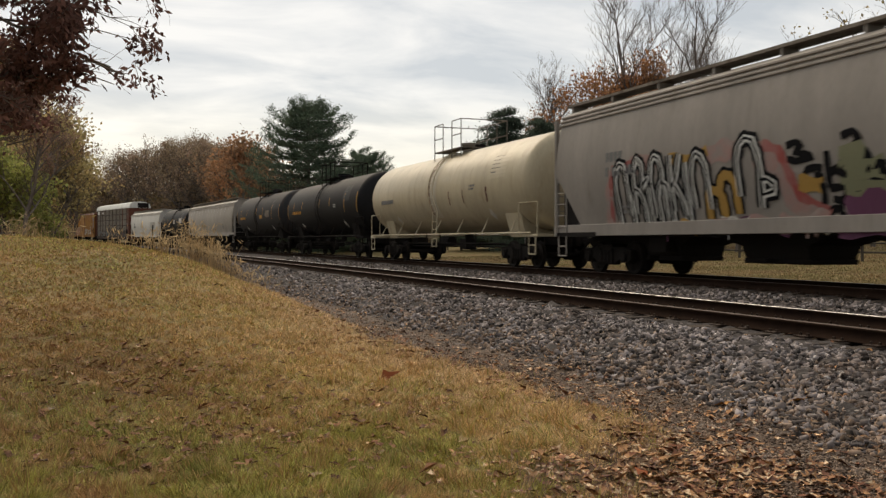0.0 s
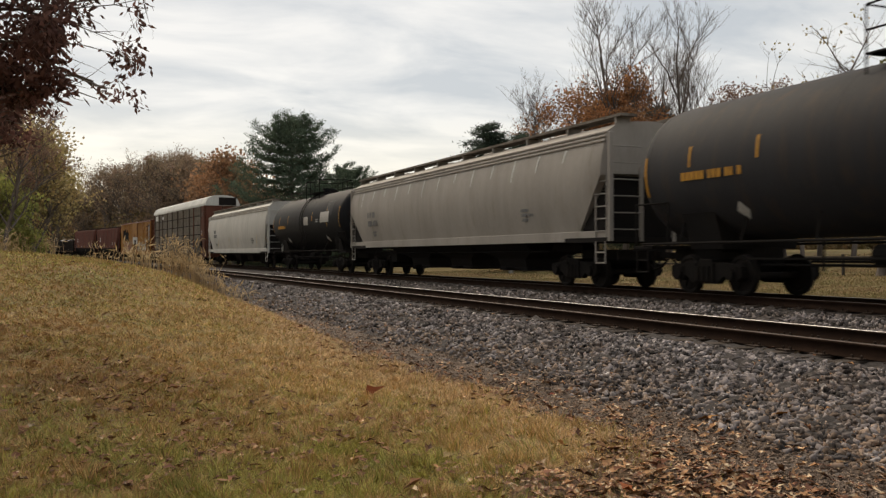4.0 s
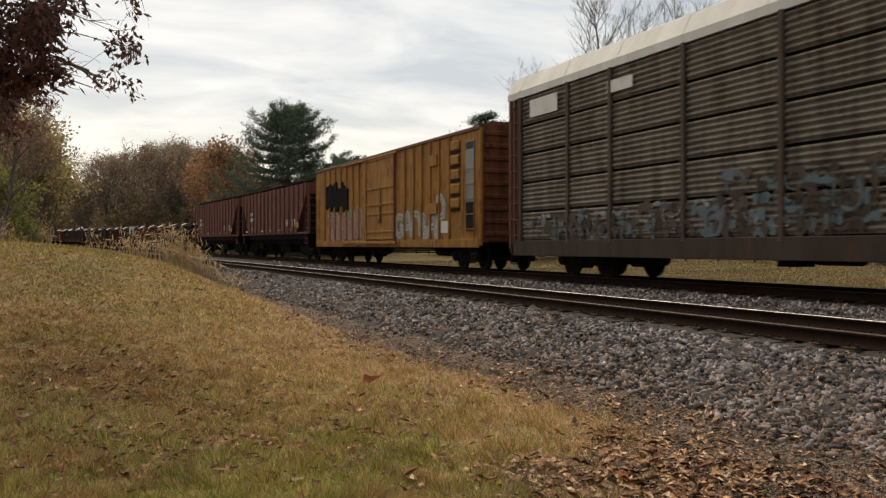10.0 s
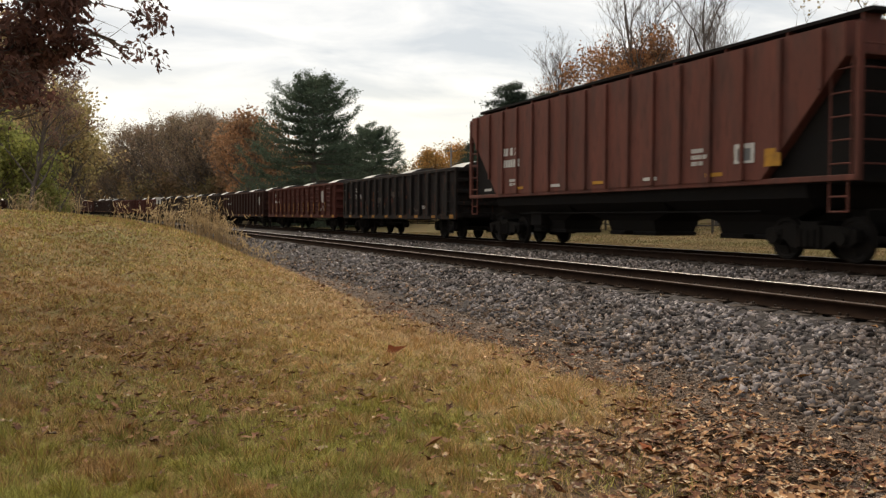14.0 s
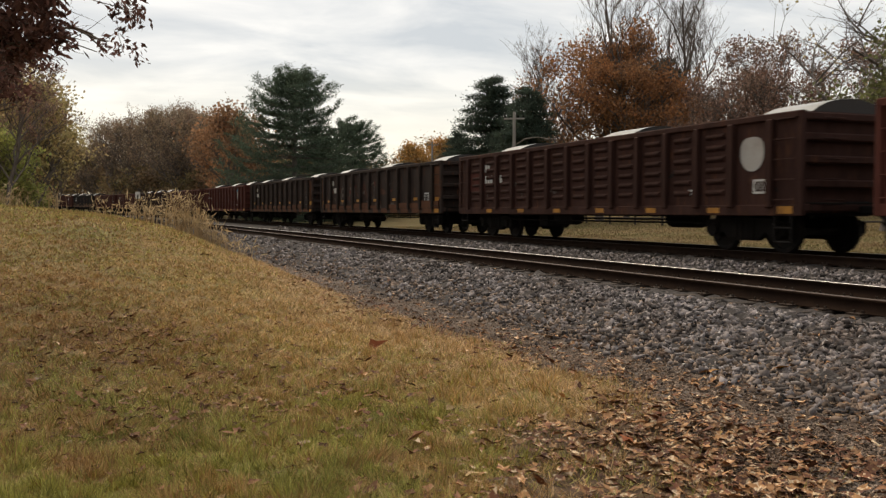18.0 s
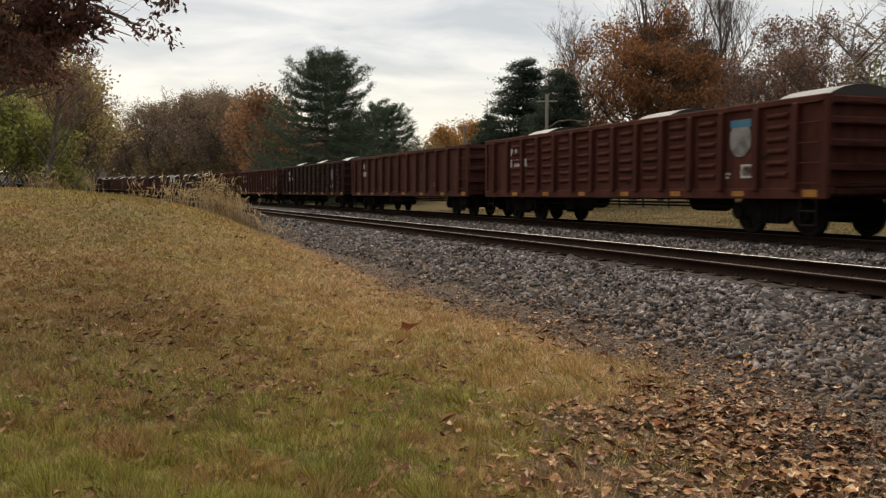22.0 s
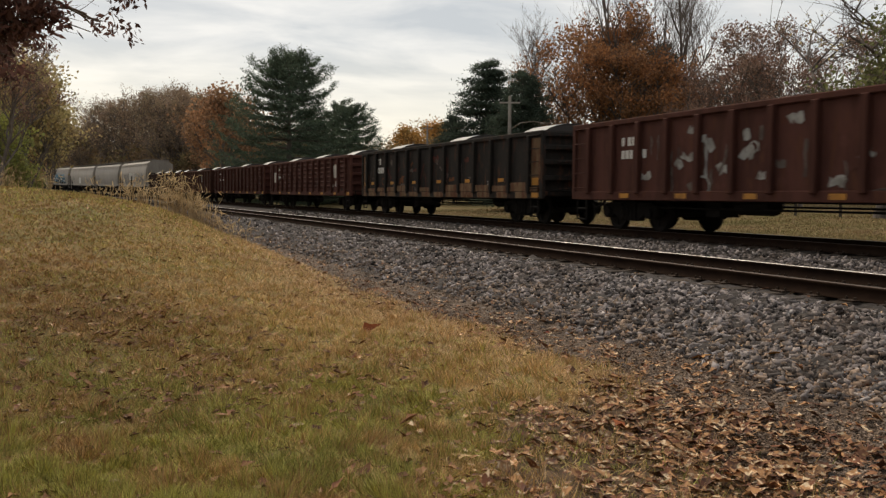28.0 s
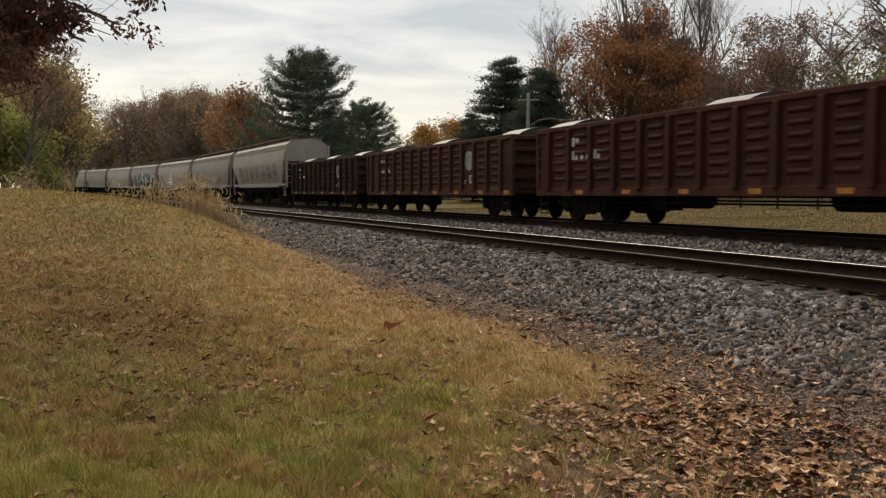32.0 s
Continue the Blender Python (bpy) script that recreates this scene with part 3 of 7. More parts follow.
def graffiti(car, y0, y1, z0, z1, n, fills, outline, lean, seed, back=None, weight=0.16):
    """Spray-painted letter-like strokes: a hazy backing, dark outlines, and lighter fills inside them."""
    rng = random.Random(seed)
    bm = bmesh.new()
    mats = [outline] + list(fills) + ([back] if back else [])
    w, h = (y1 - y0) / n, z1 - z0
    for k in range(n):
        yc = y0 + w * (k + 0.5)
        kind = rng.randrange(4)
        hh = h * rng.uniform(0.8, 1.0)
        ws = w * 0.34
        def P(a, b):
            return (yc - a * ws + b * 0.05 * w, z0 + (b * 0.5 + 0.5) * hh)
        arch = [(-0.9, -1), (-0.95, 0.1)] + [(-0.9 * math.cos(t), 0.1 + 0.85 * math.sin(t)) for t in np.linspace(0.3, math.pi - 0.3, 6)] + [(0.95, 0.1), (0.9, -1)]
        loop = [(0.9 * math.sin(t), 0.9 * math.cos(t)) for t in np.linspace(0.2, 2 * math.pi, 12)]
        hook = [(-0.8, -0.95), (-0.85, 0.95), (-0.2, 0.4), (0.5, 0.5), (0.85, 0.1), (0.6, -0.3), (0.9, -0.9)]
        wave = [(-1.0, 0.2), (-0.7, 0.95), (-0.2, 0.3), (-0.1, -0.9), (0.3, -0.6), (0.6, 0.6), (1.0, 0.9)]
        shape = [[P(*q) for q in (arch, loop, hook, wave)[kind]]]
        if kind in (0, 2):
            shape.append([P(-0.6, -0.25), P(0.6, -0.2)])
        if back:
            ribbon(bm, [P(-1.5, rng.uniform(-0.4, 0.5)), P(-0.7, rng.uniform(0.2, 0.9)), P(0, rng.uniform(0.4, 1.05)), P(0.7, rng.uniform(0.1, 0.8)), P(1.5, rng.uniform(-0.5, 0.4))], h * rng.uniform(0.18, 0.34), len(mats) - 1, lean, 0.004, 0.3)
        # a second, leaning shape crosses the first
        shape.append([P(rng.uniform(-1.2, -0.3), -1), P(rng.uniform(-0.7, 0.5), rng.uniform(-0.2, 0.4)), P(rng.uniform(0.2, 1.2), rng.uniform(0.7, 1.1))])
        if rng.random() < 0.6:
            shape.append([P(rng.uniform(-1.3, 0), rng.uniform(0.1, 0.6)), P(rng.uniform(-0.3, 0.6), rng.uniform(-0.4, 0.3)), P(rng.uniform(0.5, 1.4), rng.uniform(-0.5, 0.2))])
        lift = 0.008
        for st in shape:
            dense = []
            for a, b in zip(st, st[1:]):
                for q in (0, 0.5):
                    dense.append((a[0] + (b[0] - a[0]) * q + rng.uniform(-0.02, 0.02), a[1] + (b[1] - a[1]) * q + rng.uniform(-0.02, 0.02)))
            dense.append(st[-1])
            wt = weight * rng.uniform(0.7, 1.25)
            shade = [(y - 0.05, z - 0.04) for y, z in dense]
            ribbon(bm, shade, wt * 2.3, 0, lean, lift, 0.2)
            ribbon(bm, dense, wt, 1 + rng.randrange(len(fills)), lean, lift + 0.004, 0.35)
            lift += 0.005
    me = finish(bm, "graffiti", mats[0])
    for m in mats[1:]:
        me.materials.append(m)
    tagged(part("graffiti", me, None, car, "spray-painted graffiti"), kind="stuff")


def letter_run(car, rows, layers, mats, side, label, wide=0.0, seed=0):
    """Sprayed letters: each (kind, centre y, width, z0, z1) is drawn in layers of (slot, stroke width, shift), one over the other."""
    rng = random.Random(seed)
    bm = bmesh.new()
    kinds = {
        "arch": [[(-1, -1), (-1, 0.3), (-0.75, 0.8), (-0.2, 1), (0.4, 0.9), (0.85, 0.5), (1, 0), (1, -1)]],
        "tall": [[(-1, -1), (-0.95, 0.6), (-0.5, 1), (0, 0.7), (0.1, -0.1)], [(0, 0), (0.6, 0.25), (1, -0.2), (1, -1)]],
        "loop": [[(0.9, 0.7), (0.2, 1), (-0.7, 0.7), (-1, 0), (-0.7, -0.7), (0, -1), (0.8, -0.7), (0.9, -0.1), (0.1, -0.1)]],
        "fork": [[(-0.9, 1), (-0.8, -0.9)], [(-0.8, -0.1), (0, 0.2), (0.7, 1)], [(-0.3, 0), (0.5, -0.4), (0.95, -1)]],
        "peak": [[(-1, -1), (-0.3, 0.7), (0, 1), (0.35, 0.7), (1, -1)], [(-0.6, -0.3), (0.6, -0.25)]],
        "wave": [[(-1, 0.8), (-0.3, 1), (0.2, 0.5), (-0.4, -0.1), (0.5, -0.4), (0.9, -0.8), (-0.2, -1), (-0.9, -0.7)]],
        "post": [[(0, 1), (0.05, 0), (-0.05, -1)]],
        "bowl": [[(-0.7, -1), (-0.7, 1), (0.2, 1), (0.8, 0.6), (0.7, 0.1), (-0.6, -0.05)]],
    }
    for n, (kind, yc, w, z0, z1) in enumerate(rows):
        for stroke in kinds[kind]:
            pts = [(yc - a * w / 2 + rng.uniform(-0.02, 0.02), (z0 + z1) / 2 + b * (z1 - z0) / 2 + rng.uniform(-0.02, 0.02)) for a, b in stroke]
            curve = [pts[0]]
            for p, q in zip(pts, pts[1:]):
                curve += [(p[0] + (q[0] - p[0]) * k / 3, p[1] + (q[1] - p[1]) * k / 3) for k in (1, 2, 3)]
            for level, (slot, width, shift) in enumerate(layers):
                ribbon(bm, [(y - shift, z - shift * 0.6) for y, z in curve], width, slot, side, 0.004 + 0.004 * level + 0.0004 * n, 0.12)
    me = finish(bm, "graffiti", mats[0])
    for m in mats[1:]:
        me.materials.append(m)
    tagged(part("graffiti", me, None, car, label), kind="stuff")


def haze(car, rows, mats, side, label):
    """Broad soft sprays: each row is (slot, width, points)."""
    bm = bmesh.new()
    for n, (slot, width, pts) in enumerate(rows):
        curve = [pts[0]]
        for p, q in zip(pts, pts[1:]):
            curve += [(p[0] + (q[0] - p[0]) * k / 4, p[1] + (q[1] - p[1]) * k / 4) for k in (1, 2, 3, 4)]
        ribbon(bm, curve, width, slot, side, 0.002 + 0.0005 * n, 0.25)
    me = finish(bm, "graffiti", mats[0])
    for m in mats[1:]:
        me.materials.append(m)
    tagged(part("graffiti", me, None, car, label), kind="stuff")


# -- covered hoppers --
def covered_hopper(label, mat, a, b, sill, sill_h, eave, top, curved, ribs=0, bays=3, cut=(3.1, 2.4), walkway=None, bands=True, marks=M_STENCIL_DARK, seed=0, reach=None, pitch=4.3, mid=0.0):
    car = thing("covered_hopper", label, "rail car", "cars of the freight train")
    zs = [sill] + [sill + (eave - sill) * k / 6 for k in range(1, 7)]

    def side_x(z):
        q = (z - sill) / (eave - sill)
        return -(1.36 + 0.22 * math.sin(math.pi * min(max(q, 0), 1)) if curved else 1.52)

    def ring(y, low):
        pts = []
        for k in range(9):
            z = low + (eave - low) * k / 8
            pts.append((side_x(z), y, z))
        crown = [(-1.05, eave + (top - eave) * 0.62), (-0.55, top - 0.03), (0, top), (0.55, top - 0.03), (1.05, eave + (top - eave) * 0.62)]
        pts += [(x, y, z) for x, z in crown]
        pts += [(-x, y, z) for x, _, z in reversed(pts[:9])]
        return pts
    zc, dy = cut
    st = [(a + 0.25, zc), (a + 0.25 + dy, sill), (b - 0.25 - dy, sill), (b - 0.25, zc)]
    shell = finish(loft([ring(y, z) for y, z in st]), "body", mat, curved)
    shell.set_sharp_from_angle(angle=radians(32))
    part("body", shell, mat, car)
    for sgn in (-1, 1):
        x = sgn * (1.44 if curved else 1.50)
        part("side_sill", boxes((min(x, x * 0.93), max(x, x * 0.93), a, b, sill_h, sill + 0.01), bevel=0.01), mat, car)
    # end platforms, corner posts and ladders
    for y, d in ((a, 1), (b, -1)):
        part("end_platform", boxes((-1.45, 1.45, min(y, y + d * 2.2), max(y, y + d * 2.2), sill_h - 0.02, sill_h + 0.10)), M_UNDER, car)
        for x in (-1.42, 1.42):
            part("corner_post", boxes((x - 0.06, x + 0.06, y - 0.05 if d > 0 else y - 0.05, y + 0.05, sill_h, eave - 0.05), bevel=0.01), mat, car)
        for x in (-0.5, 0.5):
            part("end_post", boxes((x - 0.05, x + 0.05, y - 0.03, y + 0.03, sill_h, zc + 0.2)), mat, car)
        ladder(car, -1.46, y + d * 0.12, y + d * 0.62, sill_h + 0.1, zc, 5, mat)
        ladder(car, 1.46, y + d * 0.12, y + d * 0.62, sill_h + 0.1, zc, 5, mat)
        rung = finish(rods([((-1.40, y - d * 0.03, 0), (-0.5, y - d * 0.03, 0))], 0.016), "end_rung", mat)
        for k in range(int((eave - sill_h) / 0.42)):
            part("end_rung", rung, mat, car, at=pose(0, 0, sill_h + 0.3 + 0.42 * k))
        steps(car, -1.46, y + d * 0.4, sill_h, mat)
        # a near-black block stands in for the shade below the sloping end
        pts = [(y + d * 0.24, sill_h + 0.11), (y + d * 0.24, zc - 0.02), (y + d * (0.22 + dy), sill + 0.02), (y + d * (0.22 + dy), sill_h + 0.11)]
        part("slope_recess", extrude_outline(pts, -1.32, 1.32), M_UNDER, car, "near-black filler in place of the shade under the sloping end")
        bm = boxes((-1.3, 1.3, y + d * 0.05 if d > 0 else y - 0.9, y + 0.9 if d > 0 else y - 0.05, zc + 0.02, zc + 0.06))
        part("end_sheet", bm, mat, car)
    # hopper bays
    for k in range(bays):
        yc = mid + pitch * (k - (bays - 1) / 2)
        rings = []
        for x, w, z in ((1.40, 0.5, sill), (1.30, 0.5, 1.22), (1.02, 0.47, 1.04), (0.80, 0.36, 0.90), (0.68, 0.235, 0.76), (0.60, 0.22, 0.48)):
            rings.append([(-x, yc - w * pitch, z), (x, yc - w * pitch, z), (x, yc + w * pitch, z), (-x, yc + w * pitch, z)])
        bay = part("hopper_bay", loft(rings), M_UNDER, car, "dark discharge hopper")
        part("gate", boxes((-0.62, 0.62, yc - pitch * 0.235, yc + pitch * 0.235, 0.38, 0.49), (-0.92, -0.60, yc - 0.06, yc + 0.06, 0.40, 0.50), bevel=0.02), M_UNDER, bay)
    if ribs:
        for k in range(ribs):
            y = a + 0.25 + (b - a - 0.5) * (k + 0.5) / ribs
            lo = sill
            for e, d in ((a + 0.25, 1), (b - 0.25, -1)):
                t = (y - e) * d
                if t < dy:
                    lo = max(lo, zc + (sill - zc) * t / dy)
            for x in (-1.55, 1.55):
                part("rib", boxes((x - 0.035, x + 0.035, y - 0.05, y + 0.05, lo, eave - 0.02), bevel=0.012), mat, car)
    if bands:
        for k, z in enumerate((eave - 0.02, eave - 0.13, eave - 0.24)):
            for sgn in (-1, 1):
                x = sgn * (abs(side_x(z)) + 0.012)
                part("eave_band", boxes((x - 0.03, x + 0.03, a + 0.2, b - 0.2, z - 0.028, z + 0.028), bevel=0.01), M_PALE_HOPPER if mat is not M_OXIDE else mat, car)
    # roof: hatches, running boards on brackets
    for k in range(max(4, bays + 1)):
        y = a + 1.6 + (b - a - 3.2) * (k + 0.5) / max(4, bays + 1)
        part("hatch", boxes((-0.42, 0.42, y - 0.9, y + 0.9, top - 0.02, top + 0.10), bevel=0.03), mat, car)
    wz = walkway or top + 0.06
    for sgn in (-1, 1):
        x = sgn * 0.86
        part("running_board", boxes((x - 0.24, x + 0.24, a + 0.02, b - 0.02, wz, wz + 0.07)), M_UNDER if mat is M_OXIDE else M_RACK, car, "galvanised roof walkway")
        bracket = finish(boxes((x - 0.22, x + 0.22, -0.03, 0.03, eave + (top - eave) * 0.55, wz)), "walkway_bracket", mat)
        for k in range(10):
            part("walkway_bracket", bracket, mat, car, at=pose(0, a + 0.3 + (b - a - 0.6) * k / 9, 0))
    lettering(car, -1.6, b - 2.9, eave - 1.25, (4, 6), 0.24, marks, seed, lambda z: side_x(z) - 0.005)
    lettering(car, -1.6, a + 4.6, sill + 0.75, (6, 8, 5), 0.09, marks, seed + 1, lambda z: side_x(z) - 0.005)
    lettering(car, -1.6, b - 3.4, sill + 0.45, (7, 5), 0.08, marks, seed + 2, lambda z: side_x(z) - 0.005)
    running_gear(car, a, b, reach, 0.98)
    rodwork = rods([((-1.1, -reach + 1.3, 0.97), (-1.1, reach - 1.3, 0.97)), ((0.9, -reach + 1.3, 0.95), (0.9, reach - 1.3, 0.95))], 0.022)
    box(rodwork, -1.0, -0.5, reach - 2.6, reach - 1.9, 0.6, 1.05)
    part("brake_gear", rodwork, M_UNDER, car, "brake rods and valve box")
    return car, (lambda z: side_x(z) - 0.006)


# -- tank cars --
def tank_car(label, mat, a, b, r, zc, reach, marks, stripes, platform, seed=0, pale=False):
    car = thing("tank_car", label, "rail car", "cars of the freight train")
    e0, e1 = a + 0.50, b - 0.50
    prof = [(0.0, e0 - 0.36), (r * 0.35, e0 - 0.33), (r * 0.66, e0 - 0.24), (r * 0.88, e0 - 0.10), (r * 0.985, e0 + 0.08), (r, e0 + 0.24)]
    full = [(max(q, 0.01), y) for q, y in prof] + [(max(q, 0.01), e0 + e1 - y) for q, y in reversed(prof)]
    bm = lathe(full, 56, "Y")
    bmesh.ops.translate(bm, verts=bm.verts, vec=(0, 0, zc))
    shell = part("tank_shell", bm, mat, car, smooth=True)
    for y in (e0 + 0.28, (e0 + e1) / 2 - 1.6, (e0 + e1) / 2 + 1.6, e1 - 0.28):
        seam = lathe([(r + 0.0005, y - 0.02), (r + 0.002, y - 0.012), (r + 0.002, y + 0.012), (r + 0.0005, y + 0.02)], 56, "Y")
        bmesh.ops.translate(seam, verts=seam.verts, vec=(0, 0, zc))
        part("weld_seam", seam, mat, shell, smooth=True)
    # saddles and stub sills
    for y, d in ((-reach, 1), (reach, -1)):
        pts = [(-1.0, 1.0), (1.0, 1.0), (1.22, zc - 0.98), (0.9, zc - 1.22), (0.5, zc - 1.38), (-0.5, zc - 1.38), (-0.9, zc - 1.22), (-1.22, zc - 0.98)]
        bm = loft([[(x, y - 0.55, z) for x, z in pts], [(x, y + 0.55, z) for x, z in pts]])
        part("saddle", bm, mat if pale else M_UNDER, car)
    trim = mat if pale else M_UNDER
    for y, d in ((a, 1), (b, -1)):
        part("end_platform", boxes((-1.45, 1.45, min(y, y + d * 0.75), max(y, y + d * 0.75), 1.00, 1.08), bevel=0.01), trim, car)
        for x in (-1.42, 1.42):
            bm = rods([((x, y + d * 0.06, 1.05), (x, y + d * 0.06, 2.05)), ((x, y + d * 0.06, 2.05), (x, y + d * 1.3, 2.05)), ((x, y + d * 1.3, 2.05), (x, y + d * 1.3, 1.05))], 0.02)
            part("end_rail", bm, trim, car)
        steps(car, -1.44, y + d * 0.35, 1.02, trim)
    for x in (-1.47, 1.47):
        bm = rods([((x, a + 0.4, 1.12), (x, b - 0.4, 1.12))], 0.028, 8)
        for k in range(7):
            y = a + 1.8 + (b - a - 3.6) * k / 6
            rod(bm, (x, y, 1.12), (x * 0.72, y + 0.28, zc - r * 0.66), 0.02)
        part("side_rail", bm, trim, car, "handrail along the tank's foot")
    # top: manway, valve housing, platform with railing, ladder
    ym = (a + b) / 2
    bm = lathe([(0.01, zc + r - 0.06), (0.30, zc + r - 0.06), (0.30, zc + r + 0.24), (0.36, zc + r + 0.25), (0.36, zc + r + 0.34), (0.01, zc + r + 0.36)], 20, "Z")
    bmesh.ops.translate(bm, verts=bm.verts, vec=(0, ym, 0))
    part("manway", bm, mat if not pale else M_RACK, car)
    bm = lathe([(0.01, zc + r - 0.06), (0.2, zc + r - 0.06), (0.2, zc + r + 0.2), (0.01, zc + r + 0.22)], 14, "Z")
    bmesh.ops.translate(bm, verts=bm.verts, vec=(0, ym - 1.0, 0))
    part("valve_housing", bm, M_IRON, car)
    w, l, zt = platform
    bm = boxes((-w, -w + 0.5, ym - l, ym + l, zc + r + 0.02, zc + r + 0.06), (w - 0.5, w, ym - l, ym + l, zc + r + 0.02, zc + r + 0.06), (-w, w, ym - l, ym - l + 0.4, zc + r + 0.02, zc + r + 0.06), (-w, w, ym + l - 0.4, ym + l, zc + r + 0.02, zc + r + 0.06))
    part("top_platform", bm, trim if not pale else M_RACK, car)
    bars = []
    for x in (-w, w):
        for y in (ym - l, ym - 0.45, ym + 0.45, ym + l):
            bars.append(((x, y, zc + r * 0.8), (x, y, zt)))
        for z in (zt, zc + r + (zt - zc - r) * 0.5):
            bars.append(((x, ym - l, z), (x, ym - 0.45 if x < 0 else ym + l, z)))
            if x < 0:
                bars.append(((x, ym + 0.45, z), (x, ym + l, z)))
    for y in (ym - l, ym + l):
        bars.append(((-w, y, zt), (w, y, zt)))
    for bar in bars:
        part("railing_bar", rods([bar], 0.02), trim if not pale else M_RACK, car)
    bm = bmesh.new()
    for y in (ym - 0.24, ym + 0.24):
        prev = None
        for k in range(9):
            t = radians(-28 + 96 * k / 8)
            p = (-(r + 0.10) * math.cos(t), y, zc + (r + 0.10) * math.sin(t))
            if prev:
                rod(bm, prev, p, 0.022)
            prev = p
        rod(bm, (-(r + 0.10) * math.cos(radians(-28)), y, zc + (r + 0.1) * math.sin(radians(-28))), (-1.5, y, 0.62), 0.022)
    stile = part("ladder", bm, trim, car, "curved side ladder")
    rung = finish(rods([((0, ym - 0.24, 0), (0, ym + 0.24, 0))], 0.016), "rung", trim)
    for k in range(11):
        t = radians(-28 + 96 * k / 10)
        part("rung", rung, trim, stile, at=pose(-(r + 0.10) * math.cos(t), 0, zc + (r + 0.10) * math.sin(t)))
    for z in (0.66, 0.95, 1.3, 1.6):
        part("rung", rung, trim, stile, at=pose(-1.48, 0, z))
    # marks: bars, stripes and diamond placards laid on the shell
    def wrap(z):
        return -math.sqrt(max((r + 0.006) ** 2 - (z - zc) ** 2, 0.01))
    for y, z0, z1 in stripes:
        bm = bmesh.new()
        ribbon(bm, [(y, z0 + (z1 - z0) * k / 6) for k in range(7)], 0.075, 0, wrap, 0.004)
        part("reflective_stripe", bm, M_SAFETY, car)
    lettering(car, 0, b - 2.0, zc - 0.12, (11,), 0.18, marks, seed, wrap)
    lettering(car, 0, a + 4.9, zc + 0.05, (7, 6), 0.07, M_STENCIL_DARK if pale else M_SPRAY_GREY, seed + 1, wrap)
    # data panel with close rows of small marks, near the end
    bm = bmesh.new()
    ribbon(bm, [(a + 2.6, zc + 0.15 + 0.13 * k) for k in range(7)], 1.2, 0, wrap, 0.003)
    part("data_panel", bm, mat if pale else M_SLATE, car, "panel of small marks")
    lettering(car, 0, a + 3.15, zc + 0.90, (8, 7, 8, 8, 6), 0.085, M_STENCIL_DARK, seed + 5, lambda z: wrap(z) - 0.005)
    # marks on the end of the tank
    bm = bmesh.new()
    for k, n in enumerate((7, 5, 6)):
        for j in range(n):
            if k:
                box(bm, -0.40 + j * 0.14, -0.30 + j * 0.14, e0 - 0.335 + 0.03 * k, e0 - 0.30, zc + 0.95 - 0.17 * k, zc + 1.03 - 0.17 * k)
            else:
                box(bm, -0.52 + j * 0.16, -0.40 + j * 0.16, e0 - 0.25, e0 - 0.16, zc + 0.93, zc + 1.07)
    if not pale:
        tagged(part("stencil", bm, marks, car, "yellow marks on the tank end"), kind="stuff")
    for y in (a + 3.6, b - 3.6):
        bm = bmesh.new()
        f = [bm.verts.new((wrap(zc - 1.0 + dz) - 0.012, y + dy, zc - 1.0 + dz)) for dy, dz in ((0.19, 0), (0, 0.19), (-0.19, 0), (0, -0.19))]
        bm.faces.new(f)
        part("placard", bm, M_STENCIL, car, "white diamond placard")
    # bottom outlet and brake rods
    bm = bmesh.new()
    rod(bm, (0, ym, zc - r - 0.35), (0, ym, zc - r + 0.1), 0.16, 12)
    rod(bm, (-0.5, ym + 0.6, 0.85), (-0.5, ym + 1.5, 0.85), 0.2, 12)
    box(bm, -0.8, -0.4, ym - 1.4, ym - 0.9, 0.55, 0.95)
    for x, z in ((-0.9, 0.78), (-0.55, 0.66), (0.8, 0.72)):
        rod(bm, (x, -reach + 1.2, z), (x, reach - 1.2, z), 0.025)
    for y in (ym - 2.6, ym - 1.7, ym + 0.9, ym + 2.4):
        rod(bm, (-0.9, y, 0.55), (-0.9, y, 1.2), 0.03)
    part("bottom_outlet", bm, M_UNDER, car, "outlet valve and brake rods")
    for y in (-reach, reach):
        truck(car, y)
    part("coupler", COUPLER, M_IRON, car, at=pose(0, a, 0))
    part("coupler", COUPLER, M_IRON, car, at=pose(0, b, 0, 0, 0, 180))
    for y0, y1 in ((a, -reach + 1.0), (reach - 1.0, b)):
        part("draft_sill", boxes((-0.26, 0.26, y0, y1, 0.74, 1.02), bevel=0.015), M_UNDER, car)
    return car, wrap


